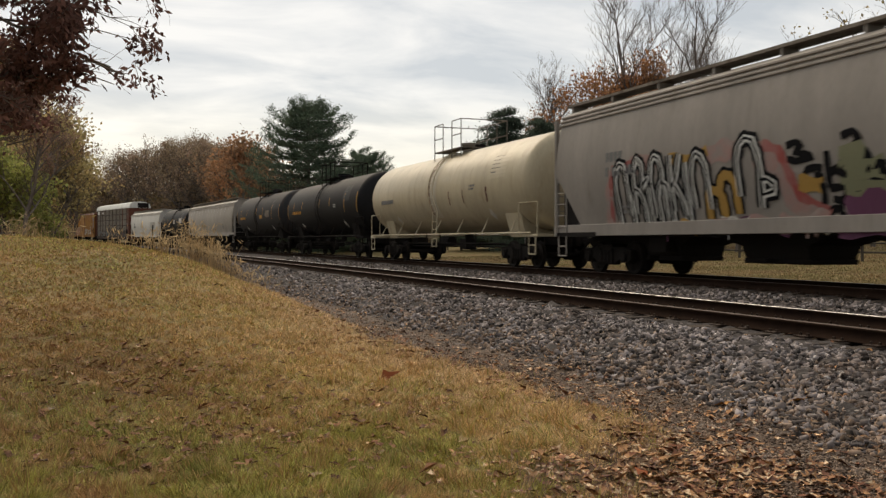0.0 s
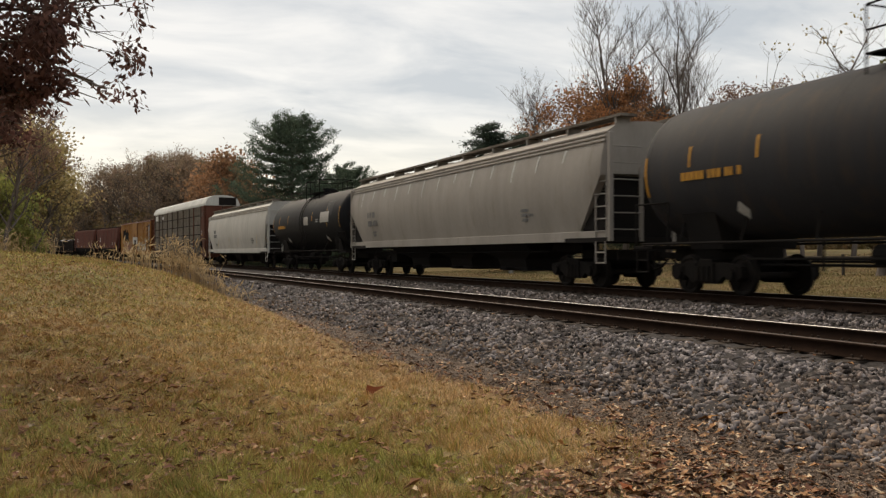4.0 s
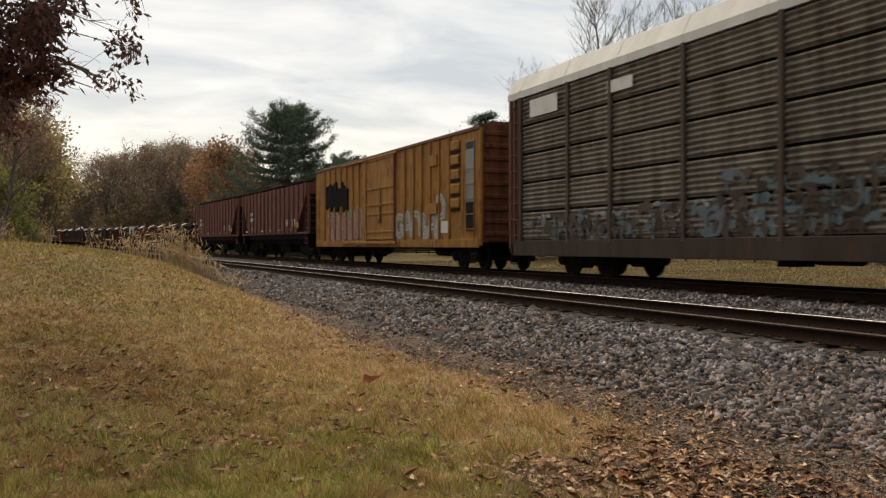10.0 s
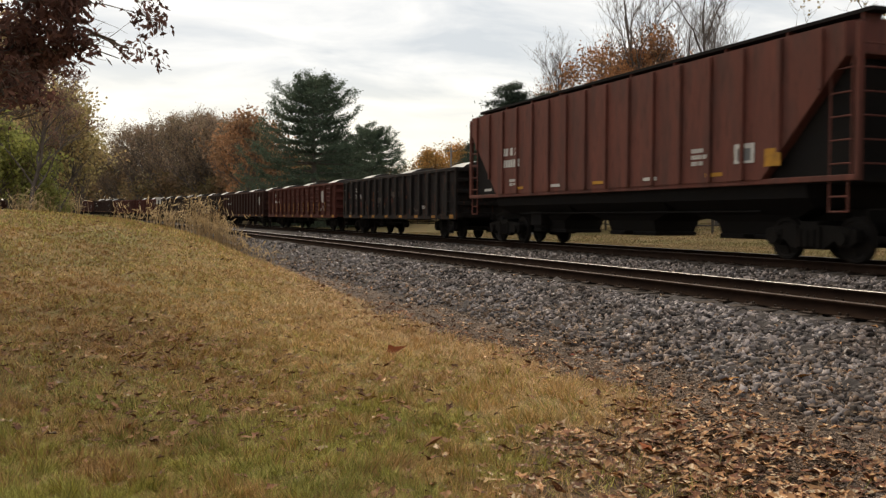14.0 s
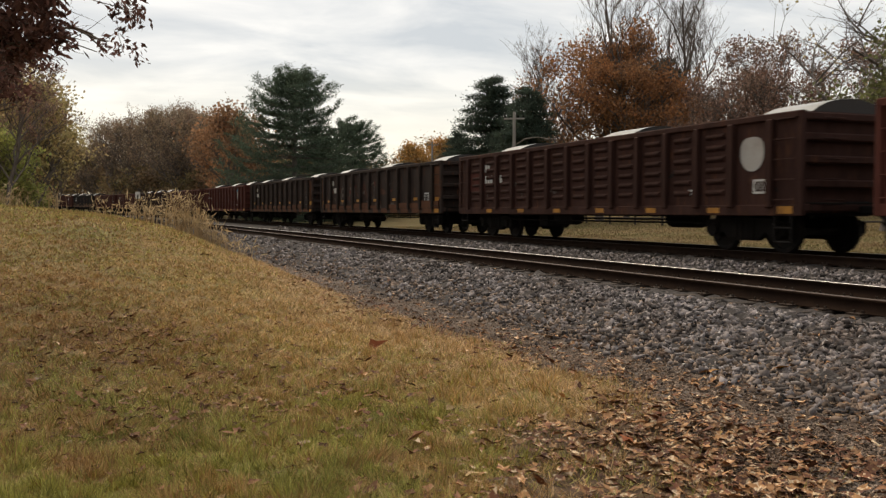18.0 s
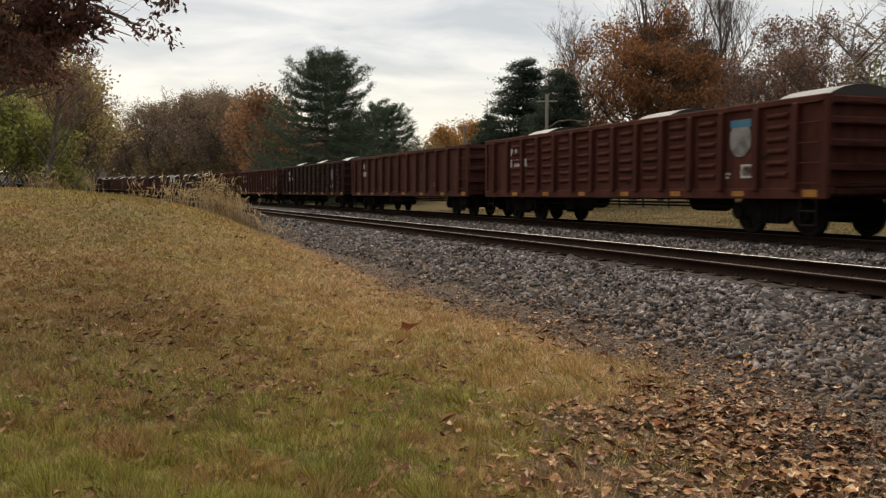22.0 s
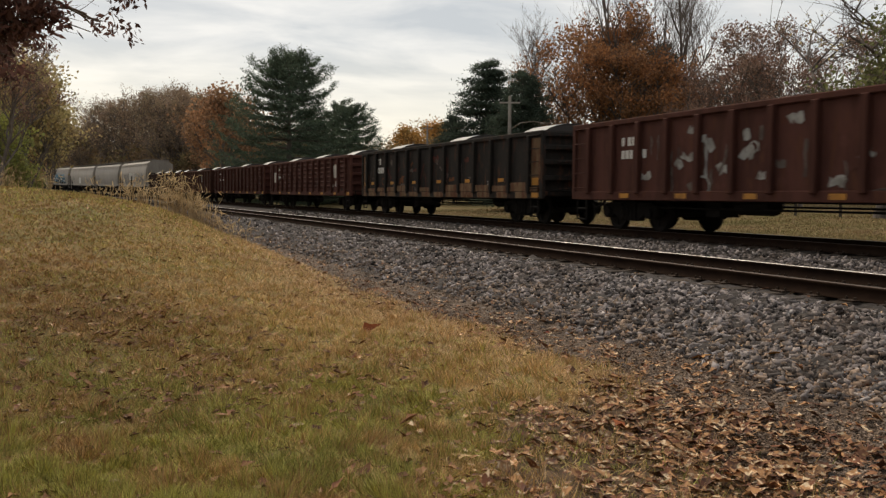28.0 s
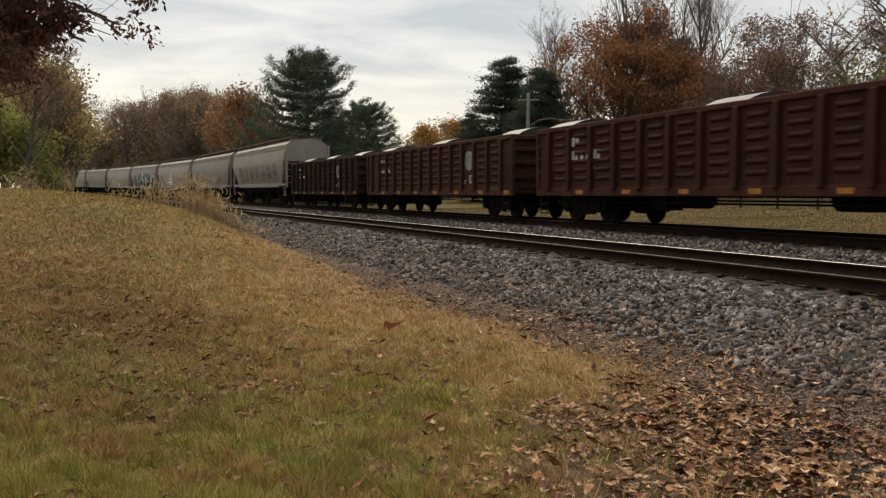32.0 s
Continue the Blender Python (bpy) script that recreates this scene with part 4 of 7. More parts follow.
# -- gondolas --
def gondola(label, mat, a, b, reach, posts, louvres, hoods, top=2.70, bottom=0.80, marks=M_STENCIL, seed=0, lower=None, signs=(), tags=True):
    car = thing("gondola_car", label, "rail car", "cars of the freight train")
    rng = random.Random(seed)
    for sgn in (-1, 1):
        x = sgn * 1.42
        part("side_wall", boxes((x - 0.02, x + 0.02, a + 0.05, b - 0.05, bottom, top - 0.04)), mat, car)
        part("side_sill", boxes((sgn * 1.45 - 0.04, sgn * 1.45 + 0.04, a, b, bottom - 0.05, bottom + 0.16), bevel=0.012), mat, car)
        part("top_rail", boxes((x - 0.09, x + 0.10, a, b, top - 0.13, top), bevel=0.02), mat, car)
    part("floor", boxes((-1.4, 1.4, a + 0.05, b - 0.05, bottom + 0.12, bottom + 0.20)), M_UNDER, car)
    # ends with deep horizontal ribs
    for y, d in ((a, 1), (b, -1)):
        part("end_wall", boxes((-1.4, 1.4, y + d * 0.10 - 0.02, y + d * 0.10 + 0.02, bottom, top)), mat, car)
        for z in (bottom + 0.10, bottom + 0.55, bottom + 1.0, bottom + 1.42, top - 0.10):
            part("end_rib", boxes((-1.42, 1.42, y - 0.06, y + 0.06, z - 0.075, z + 0.075), bevel=0.025), mat, car)
        for x in (-1.44, 1.44):
            part("corner_post", boxes((x - 0.055, x + 0.055, y - 0.07, y + 0.07, bottom - 0.05, top), bevel=0.015), mat, car)
        side_iron = finish(rods([((-1.53, y + d * 0.1, 0), (-1.53, y + d * 0.62, 0))], 0.014), "grab_iron", mat)
        end_iron = finish(rods([((-1.0, y - d * 0.10, 0), (-0.5, y - d * 0.10, 0))], 0.014), "grab_iron", mat)
        for k in range(5):
            part("grab_iron", side_iron, mat, car, at=pose(0, 0, bottom + 0.25 + 0.38 * k))
            part("grab_iron", end_iron, mat, car, at=pose(0, 0, bottom + 0.25 + 0.38 * k))
        steps(car, -1.47, y + d * 0.42, bottom, M_UNDER)
    # posts and, on some cars, pressed louvres between them
    ys = [a + 0.75 + (b - a - 1.5) * k / (posts - 1) for k in range(posts)]
    gapw = ys[1] - ys[0]
    post = finish(boxes((-0.085, 0.085, -0.085, 0.085, bottom + 0.10, top - 0.11), bevel=0.02), "side_post", mat)
    for sgn in (-1, 1):
        for y in ys:
            part("side_post", post, mat, car, at=pose(sgn * 1.475, y, 0))
    if lower:
        # what is left of a painted band shows bay by bay
        for p, q in zip([a + 0.1] + ys, ys + [b - 0.1]):
            if rng.random() < 0.86:
                up = bottom + rng.uniform(0.26, 0.44)
                part("band_patch", boxes((-1.494, -1.440, p + 0.10, q - 0.10, bottom + 0.165, up)), lower, car, "worn painted band")
            decal(car, -1.492, p + 0.10, q - rng.uniform(0.1, 0.5), bottom - 0.03, bottom + 0.15, lower, "band_patch")
        for y in (b - 0.42, a + 0.42):
            decal(car, -1.447, y - 0.28, y + 0.28, bottom + 0.5, top - 0.2, lower, "rust_patch", "rust-coloured end bay")
    # the emblem sits in a plain bay of its own, with the notice board below it
    marked, shift = [], 0.0
    for kind, y0, y1, z0, z1, m in signs:
        if kind == "emblem":
            mid = min(((p + q) / 2 for p, q in zip(ys, ys[1:])), key=lambda v: abs(v - (y0 + y1) / 2))
            marked.append(mid)
            shift = mid - (y0 + y1) / 2
    if louvres is not None:
        gap = ys[1] - ys[0]
        bm = bmesh.new()
        for k in range(6):
            z = bottom + 0.42 + (top - bottom - 0.74) * k / 5
            w = gap * 0.28
            v0 = [bm.verts.new(p) for p in ((0.0, -w, z - 0.065), (-0.055, -w + 0.06, z - 0.015), (-0.055, -w + 0.06, z + 0.015), (0.0, -w, z + 0.065))]
            v1 = [bm.verts.new(p) for p in ((0.0, w, z - 0.065), (-0.055, w - 0.06, z - 0.015), (-0.055, w - 0.06, z + 0.015), (0.0, w, z + 0.065))]
            for i in range(3):
                bm.faces.new((v0[i], v0[i + 1], v1[i + 1], v1[i]))
            bm.faces.new(v0)
            bm.faces.new(v1)
        me = finish(bm, "pressed_louvres", mat)
        for k, (p, q) in enumerate(zip(ys, ys[1:])):
            if any(s0 < (p + q) / 2 < s1 for s0, s1 in louvres if s0 > 0) or any(abs((p + q) / 2 - v) < 0.1 for v in marked):
                continue
            part("pressed_louvres", me, mat, car, at=pose(-1.44, (p + q) / 2, 0))
            part("pressed_louvres", me, mat, car, at=pose(1.44, (p + q) / 2, 0, 0, 0, 180))
    # arched covers over the load
    for y in hoods:
        pts = []
        for k in range(13):
            t = math.pi * k / 12
            pts.append((1.18 * math.cos(t), 0.62 * math.sin(t)))
        l = 0.72
        outer = [[(x, y - l, top - 0.32 + z) for x, z in pts], [(x, y + l, top - 0.32 + z) for x, z in pts]]
        bm = bmesh.new()
        rings = [[bm.verts.new(p) for p in o] for o in outer]
        for i in range(12):
            bm.faces.new((rings[0][i], rings[0][i + 1], rings[1][i + 1], rings[1][i]))
        h = part("load_cover", bm, M_HOOD, car, "pale arched cover over the load", smooth=True)
        for e, d in ((y - l + 0.004, 1), (y + l - 0.004, -1)):
            bm = bmesh.new()
            bm.faces.new([bm.verts.new((x * 0.995, e, top - 0.32 + z * 0.99)) for x, z in pts])
            part("cover_end", bm, M_HOOD_END, h)
        part("load", boxes((-1.0, 1.0, y - l + 0.1, y + l - 0.1, bottom + 0.2, top - 0.3), bevel=0.1), M_HOOD_END, car, "dark load under its cover")
    side = lambda z: -1.445
    if tags:
        lettering(car, -1.446, b - 2.0, bottom + 1.55, (2, 6), 0.24, marks, seed, side)
    else:
        lettering(car, -1.446, b - 2.2, bottom + 1.45, (3, 5), 0.2, marks, seed, side)
    lettering(car, -1.446, a + 3.6 + shift, bottom + 0.50, (7, 6), 0.05, marks, seed + 1, side)
    for kind, y0, y1, z0, z1, m in signs:
        if kind == "emblem":
            badge(car, -1.455, (y0 + y1) / 2 + shift, (z0 + z1) / 2, (y1 - y0) / 2, (z1 - z0) / 2, m)
        else:
            near = shift if y1 < 0 else 0.0
            decal(car, -1.452, y0 + near, y1 + near, z0, z1, m, kind)
    # orange reflectors along the sill, a yellow panel at the corner
    rise = 0.46 if lower else 0.0
    for k, y in enumerate(ys[1:-1:2]):
        y += gapw * 0.5
        decal(car, -1.494 if not lower else -1.449, y - 0.19, y + 0.19, bottom + rise, bottom + rise + 0.11, M_REFLECT, "reflector")
    if lower:
        for y in (a + 0.42, b - 0.42):
            decal(car, -1.452, y - 0.19, y + 0.19, bottom + 0.34, bottom + 0.56, M_REFLECT, "reflector", "square yellow reflector")
    decal(car, -1.494, a + 0.16, a + 0.54, bottom - 0.01, bottom + 0.13, M_REFLECT, "reflector")
    running_gear(car, a, b, reach)
    brake_gear(car, reach, 0.82, 0.40)
    return car, side


# -- box car and auto rack --
def box_car(a, b, reach):
    car = thing("box_car", "faded yellow ribbed box car with graffiti and a black painted patch", "rail car", "cars of the freight train")
    z0, z1, x = 1.05, 4.70, 1.46
    for sgn in (-1, 1):
        part("side_wall", boxes((sgn * x - 0.03, sgn * x + 0.03, a, b, z0, z1)), M_YELLOW, car)
        part("side_sill", boxes((sgn * 1.48 - 0.04, sgn * 1.48 + 0.04, a + 0.1, b - 0.1, 0.78, z0 + 0.02), bevel=0.012), M_YELLOW, car, "yellow sill with rust")
        part("eave", boxes((sgn * 1.49 - 0.05, sgn * 1.49 + 0.05, a, b, z1 - 0.04, z1 + 0.08), bevel=0.015), M_RACK_END, car)
    part("floor", boxes((-1.43, 1.43, a, b, 0.95, 1.08)), M_UNDER, car)
    ring = [(-1.5, z1 + 0.06), (-1.0, z1 + 0.20), (0, z1 + 0.27), (1.0, z1 + 0.20), (1.5, z1 + 0.06)]
    part("roof", loft([[(px, a, pz) for px, pz in ring], [(px, b, pz) for px, pz in ring]]), M_RACK_END, car, "rusty brown roof")
    for k in range(13):
        y = a + 0.4 + (b - a - 0.8) * k / 12
        part("roof_rib", loft([[(px * 0.995, y + dy, pz + 0.03) for px, pz in ring] for dy in (-0.05, 0.05)]), M_RACK_END, car)
    # ends pressed with horizontal ribs
    for y, d in ((a, -1), (b, 1)):
        part("end_wall", boxes((-1.46, 1.46, y - 0.03, y + 0.03, z0 - 0.1, z1 + 0.1)), M_BOX_END, car, "rust-stained brown end")
        for k in range(9):
            z = z0 + 0.18 + (z1 - z0 - 0.35) * k / 8
            part("end_rib", boxes((-1.35, 1.35, y + d * 0.02 - 0.06, y + d * 0.02 + 0.06, z - 0.09, z + 0.09), bevel=0.04), M_BOX_END, car)
        for sx in (-1, 1):
            part("corner_post", boxes((sx * 1.47 - 0.05, sx * 1.47 + 0.05, y - 0.06, y + 0.06, z0 - 0.2, z1), bevel=0.015), M_YELLOW, car)
        steps(car, -1.5, y - d * 0.5, 0.85, M_UNDER)
    off = -0.8
    door = (-0.95 + off, 2.8 + off)
    near = [-2.0, -2.95, -3.8, -4.65, -5.5, -6.4]
    far = [3.9, 4.85, 5.8, 6.75, 7.7, 8.65, 9.6]
    rib = finish(boxes((-0.035, 0.035, -0.055, 0.055, z0 + 0.02, z1 - 0.06), bevel=0.015), "rib", M_YELLOW)
    for y in near + far:
        for sgn in (-1, 1):
            part("rib", rib, M_YELLOW, car, at=pose(sgn * 1.515, y + off, 0))
    # sliding door with frame, rails and latch bars
    for sgn in (-1, 1):
        d = part("door", boxes((sgn * 1.52 - 0.03, sgn * 1.52 + 0.03, door[0], door[1], z0 + 0.06, z1 - 0.12)), M_YELLOW, car, "closed sliding door")
        xx = sgn * 1.56
        for y in (door[0] + 0.06, door[1] - 0.06):
            part("door_post", boxes((xx - 0.035, xx + 0.035, y - 0.07, y + 0.07, z0, z1 - 0.08), bevel=0.012), M_RACK_END if y < 0 else M_YELLOW, d)
        for z in (z0 + 0.10, z0 + 0.38, z0 + 1.15, z0 + 1.55, z0 + 2.25, z1 - 0.16):
            part("door_bar", boxes((xx - 0.02, xx + 0.02, door[0] + 0.1, door[1] - 0.1, z - 0.045, z + 0.045), bevel=0.01), M_YELLOW, d)
        yc = (door[0] + door[1]) / 2
        part("latch", boxes((xx - 0.05, xx + 0.03, yc - 0.22, yc - 0.06, z0 + 0.8, z0 + 1.5), (xx - 0.06, xx, yc - 0.2, yc + 0.15, z0 + 0.75, z0 + 0.95), (xx - 0.03, xx + 0.02, yc - 0.18, yc - 0.1, z0 + 1.5, z0 + 2.3), bevel=0.01), M_RACK_END, d)
        part("door_track", boxes((xx - 0.06, xx + 0.03, door[0] - 0.2, door[1] + 3.6, z0 - 0.14, z0 - 0.02), (xx - 0.04, xx + 0.03, door[0] - 0.2, door[1] + 3.6, z1 - 0.1, z1 - 0.03), bevel=0.01), M_YELLOW, car)
    # near corner: slotted vent panel, ladder recess with a dull steel sheet
    yv = a + 1.95
    for k in range(5):
        z = z0 + 0.95 + 0.50 * k
        part("side_slot", boxes((-1.535, -1.48, yv - 0.36, yv + 0.36, z + 0.04, z + 0.13)), M_UNDER, car)
        part("slot_hood", boxes((-1.56, -1.49, yv - 0.38, yv + 0.38, z + 0.14, z + 0.47), bevel=0.03), M_YELLOW, car)
    part("steel_sheet", boxes((-1.525, -1.49, a + 0.42, a + 1.08, z0 + 1.25, z1 - 0.35), bevel=0.01), M_SHEET, car, "dull grey steel sheet")
    part("sheet_head", boxes((-1.53, -1.50, a + 0.46, a + 1.04, z1 - 0.62, z1 - 0.38)), M_SLATE, car)
    part("recess", boxes((-1.515, -1.49, a + 0.42, a + 1.08, z0 + 0.3, z0 + 1.24)), M_UNDER, car)
    ladder(car, -1.57, a + 0.30, a + 1.15, z0 + 0.1, z0 + 2.6, 5, M_YELLOW)
    ladder(car, -1.57, b - 0.75, b - 0.25, z0 + 0.1, z0 + 2.2, 4, M_YELLOW)
    for z in (2.2, 3.95):
        part("placard_board", boxes((-1.57, -1.52, -5.35 + off, -4.6 + off, z - 0.2, z + 0.2), bevel=0.01), M_YELLOW, car)
    side = lambda z: -1.498
    # painted-over mark, graffiti
    bm = bmesh.new()
    rng = random.Random(4)
    for k in range(14):
        y = 4.75 + 3.7 * k / 14
        box(bm, -1.552, -1.492, y, y + 0.30, 2.72 + rng.uniform(-0.3, 0.12), 3.62 + rng.uniform(-0.12, 0.38))
    tagged(part("painted_patch", bm, M_SPRAY_BLACK, car, "black paint patch over an old mark"), kind="stuff")
    mats = (M_SPRAY_GREY, M_SPRAY_ROSE, M_PANEL_SIGN, M_SPRAY_GREEN, M_SPRAY_RED)
    haze(car, [(3, 0.4, [(5.4, 2.25), (4.5, 2.3), (2.7, 2.3)]), (3, 0.3, [(7.9, 2.1), (7.2, 2.3)]), (1, 0.7, [(7.7, 1.45), (5.0, 1.5), (2.8, 1.55)])], mats, side, "hazy green and rose spray")
    letter_run(car, [("bowl", 7.6, 0.8, 1.15, 2.3), ("arch", 6.75, 0.8, 1.2, 2.3), ("wave", 5.9, 0.8, 1.15, 2.2), ("tall", 5.0, 0.85, 1.2, 2.35), ("peak", 4.1, 0.9, 1.15, 2.3), ("bowl", 3.2, 0.85, 1.2, 2.45)], [(2, 0.36, 0.0), (4, 0.27, 0.0), (1, 0.09, 0.04)], mats, side, "faded rose graffiti letters with pale edges", seed=11)
    letter_run(car, [("loop", -2.15, 0.8, 1.25, 2.05), ("peak", -3.1, 0.8, 1.2, 2.15), ("arch", -4.0, 0.75, 1.2, 2.1), ("wave", -4.85, 0.7, 1.2, 2.0), ("peak", -5.6, 0.7, 1.15, 2.2), ("bowl", -6.4, 0.8, 1.1, 2.6)], [(3, 0.36, 0.05), (2, 0.24, 0.0), (0, 0.08, 0.02)], mats, side, "chalk-white graffiti letters with green shade", seed=21)
    decal(car, -1.503, a + 2.6, a + 3.25, 1.3, 1.72, M_STENCIL, "notice_board")
    lettering(car, -1.5, 8.9 + off, 2.45, (3,), 0.22, M_STENCIL, 2, side)
    running_gear(car, a, b, reach)
    brake_gear(car, reach)
    return car


def auto_rack(a, b, reach):
    car = thing("auto_rack_car", "tall auto carrier with grimy ribbed steel panels and a white roof", "rail car", "cars of the freight train")
    z0, z1, x = 1.0, 5.22, 1.47
    part("deck", boxes((-1.45, 1.45, a + 0.2, b - 0.2, 0.62, 0.98), bevel=0.02), M_RACK_END, car, "dark flat car deck")
    for sgn in (-1, 1):
        part("side_sill", boxes((sgn * 1.5 - 0.05, sgn * 1.5 + 0.05, a + 1.6, b - 0.6, 0.55, z0), bevel=0.015), M_GRIME, car, "grimy brown side sill")
    part("inner_wall", boxes((-1.38, -1.36, a + 0.6, b - 0.4, z0, z1), (1.36, 1.38, a + 0.6, b - 0.4, z0, z1)), M_UNDER, car)
    posts = [13.03, 10.28, 8.2, 5.3, 2.37, -0.54, -3.47, -6.43, -8.44, -11.6]
    rows = 5
    h = (z1 - z0) / rows
    for p, q in zip(posts, posts[1:]):
        for r in range(rows):
            # one pressed sheet with six folds
            zb = z0 + h * r + 0.035
            pts = []
            for k in range(6):
                za = zb + (h - 0.07) * k / 6
                d = (h - 0.07) / 6
                pts += [(0.0, za), (0.0, za + d * 0.35), (-0.045, za + d * 0.5), (-0.045, za + d * 0.85)]
            pts.append((0.0, zb + h - 0.07))
            n = len(pts)
            for sgn in (-1, 1):
                xs = [sgn * (x - 0.02 - dx * 1.0) for dx, _ in pts]
                v = [(xx, p - 0.05, z) for xx, (_, z) in zip(xs, pts)] + [(xx, q + 0.05, z) for xx, (_, z) in zip(xs, pts)]
                f = [(i, i + 1, n + i + 1, n + i) for i in range(n - 1)]
                part("side_panel", mesh_np("side_panel", v, np.array(f), M_RACK), M_RACK, car)
    for p in posts:
        for sgn in (-1, 1):
            part("side_post", boxes((sgn * 1.51 - 0.05, sgn * 1.51 + 0.05, p - 0.07, p + 0.07, z0 - 0.1, z1 + 0.02), bevel=0.015), M_RACK_END if -9 < p < -7.5 else M_RACK_POST, car)
    # brown end bays, radial end doors
    for y0, y1 in ((a + 0.55, -11.6), (13.03, b - 0.25)):
        for sgn in (-1, 1):
            part("end_bay", boxes((sgn * 1.46 - 0.03, sgn * 1.46 + 0.03, y0, y1, 0.75, z1)), M_RACK_END, car, "rusty brown end bay")
            for y in (y0 + 0.05, (y0 + y1) / 2, y1 - 0.1):
                part("end_post", boxes((sgn * 1.5 - 0.04, sgn * 1.5 + 0.04, y - 0.06, y + 0.06, 0.75, z1), bevel=0.015), M_RACK_END, car)
    for y in (a + 0.5, b - 0.25):
        part("end_door", boxes((-1.42, -0.02, y - 0.05, y + 0.05, 0.98, z1 + 0.3), bevel=0.02), M_RACK_END, car, "brown end door")
        part("end_door", boxes((0.02, 1.42, y - 0.05, y + 0.05, 0.98, z1 + 0.3), bevel=0.02), M_RACK_END, car, "brown end door")
        ladder(car, -1.56, y - 0.25 if y > 0 else y + 0.1, y - 0.7 if y > 0 else y + 0.55, 0.9, z1, 9, M_RACK_END)
        steps(car, -1.5, y - 0.4 if y > 0 else y + 0.4, 0.85, M_UNDER)
    ring = [(-1.53, z1), (-1.53, z1 + 0.20), (-1.30, z1 + 0.66), (-0.75, z1 + 0.90), (0, z1 + 0.96), (0.75, z1 + 0.90), (1.30, z1 + 0.66), (1.53, z1 + 0.20), (1.53, z1)]
    part("roof", loft([[(px, a + 0.35, pz) for px, pz in ring], [(px, b - 0.2, pz) for px, pz in ring]]), M_ROOF_WHITE, car, "white arched roof")
    for k in range(11):
        y = a + 1.2 + (b - a - 2.2) * k / 10
        v = [[(px * 1.003, y + dy, pz + 0.012) for px, pz in ring] for dy in (-0.04, 0.04)]
        part("roof_seam", loft(v), M_ROOF_WHITE, car)
    part("roof_end", boxes((-1.2, -0.35, a + 0.318, a + 0.345, z1 + 0.04, z1 + 0.64)), M_ROOF_WHITE, car)
    part("roof_end", boxes((-0.35, 1.2, a + 0.318, a + 0.345, z1 + 0.04, z1 + 0.74)), M_UNDER, car, "black end of the roof")
    side = lambda z: -1.53
    decal(car, -1.505, a + 1.7, a + 2.2, 4.25, 4.6, M_RACK, "notice_board")
    lettering(car, -1.505, -11.35, 3.0, (5, 4), 0.14, M_STENCIL, 5, lambda z: -1.497)
    decal(car, -1.505, -12.3, -12.0, 2.55, 2.78, M_SAFETY, "reflector")
    decal(car, -1.505, -12.3, -11.9, 0.95, 1.1, M_SAFETY, "reflector")
    decal(car, -1.54, 10.8, 12.4, 4.55, 5.05, M_SPRAY_WHITE, "panel_mark")
    decal(car, -1.54, 7.2, 8.3, 4.6, 4.9, M_SPRAY_WHITE, "panel_mark")
    bm = bmesh.new()
    rod(bm, (-1.5, -11.9, 1.75), (-1.62, -11.9, 1.75), 0.33, 18)
    part("brake_wheel", bm, M_UNDER, car)
    smears(car, -10.8, 12.5, 1.05, 1.75, 330, (M_GRIME, M_RACK_POST, M_RACK_POST, M_SPRAY_SLATE), side, 31, 0.07)
    smears(car, -10.5, 4.0, 1.6, 2.3, 120, (M_GRIME, M_RACK_POST, M_SPRAY_SLATE), side, 33, 0.06)
    smears(car, 2.0, 12.4, 1.2, 1.8, 60, (M_SPRAY_GREY, M_SPRAY_TEAL), side, 35, 0.025)
    running_gear(car, a + 0.2, b - 0.1, reach)
    brake_gear(car, reach, 0.8)
    return car


# -- the train, car by car; JOINTS: where the couplers meet, along the line at the start --
JOINTS = (3.0, 23.4, 41.2, 58.4, 75.0, 97.7, 114.1, 135.8, 164.3, 186.5, 205.0, 223.7, 240.7, 259.6, 277.1, 295.2, 313.0,
          330.7, 348.5, 366.3, 383.2, 400.6, 418.8, 436.8, 455.1, 472.2, 487.8, 506.7, 526.2, 546.7, 566.0, 585.2, 603.6, 622.5, 640.6)


def gon_paint(name, base, **kw):
    return paint(name, base, tuple(c * 0.45 for c in base), (0.085, 0.036, 0.020), wear=kw.get("wear", 0.85), rough=0.85, spec=0.08)


M_GON = [gon_paint("gondola_paint", c) for c in ((0.026, 0.022, 0.021), (0.092, 0.030, 0.023), (0.052, 0.025, 0.020), (0.075, 0.035, 0.025), (0.025, 0.022, 0.020), (0.092, 0.031, 0.024), (0.085, 0.032, 0.025), (0.043, 0.024, 0.019), (0.088, 0.037, 0.029), (0.078, 0.032, 0.025), (0.068, 0.027, 0.021), (0.036, 0.026, 0.022))]
M_FADED = material("faded_spray", (0.105, 0.088, 0.078), 0.85, tones=[((0.06, 0.045, 0.038), 3.0, 0.42, 0.6)], grain=0.12, spec=0.08)
M_BAND_ORANGE = gon_paint("orange_sill", (0.17, 0.066, 0.026), wear=1.3)
M_BAND_RUST = gon_paint("rusty_sill", (0.125, 0.056, 0.030), wear=1.3)
M_BAND_TAN = gon_paint("tan_sill", (0.20, 0.13, 0.078), wear=1.3)


M_PALE_BAND = paint("pale_band_paint", (0.50, 0.46, 0.37), (0.25, 0.18, 0.10), (0.22, 0.10, 0.04), wear=0.4)


def span(i):
    half = (JOINTS[i + 1] - JOINTS[i]) * 1.012 / 2
    return half


def enter(i, car, reach):
    CARS.append((car, (JOINTS[i] + JOINTS[i + 1]) / 2, reach))


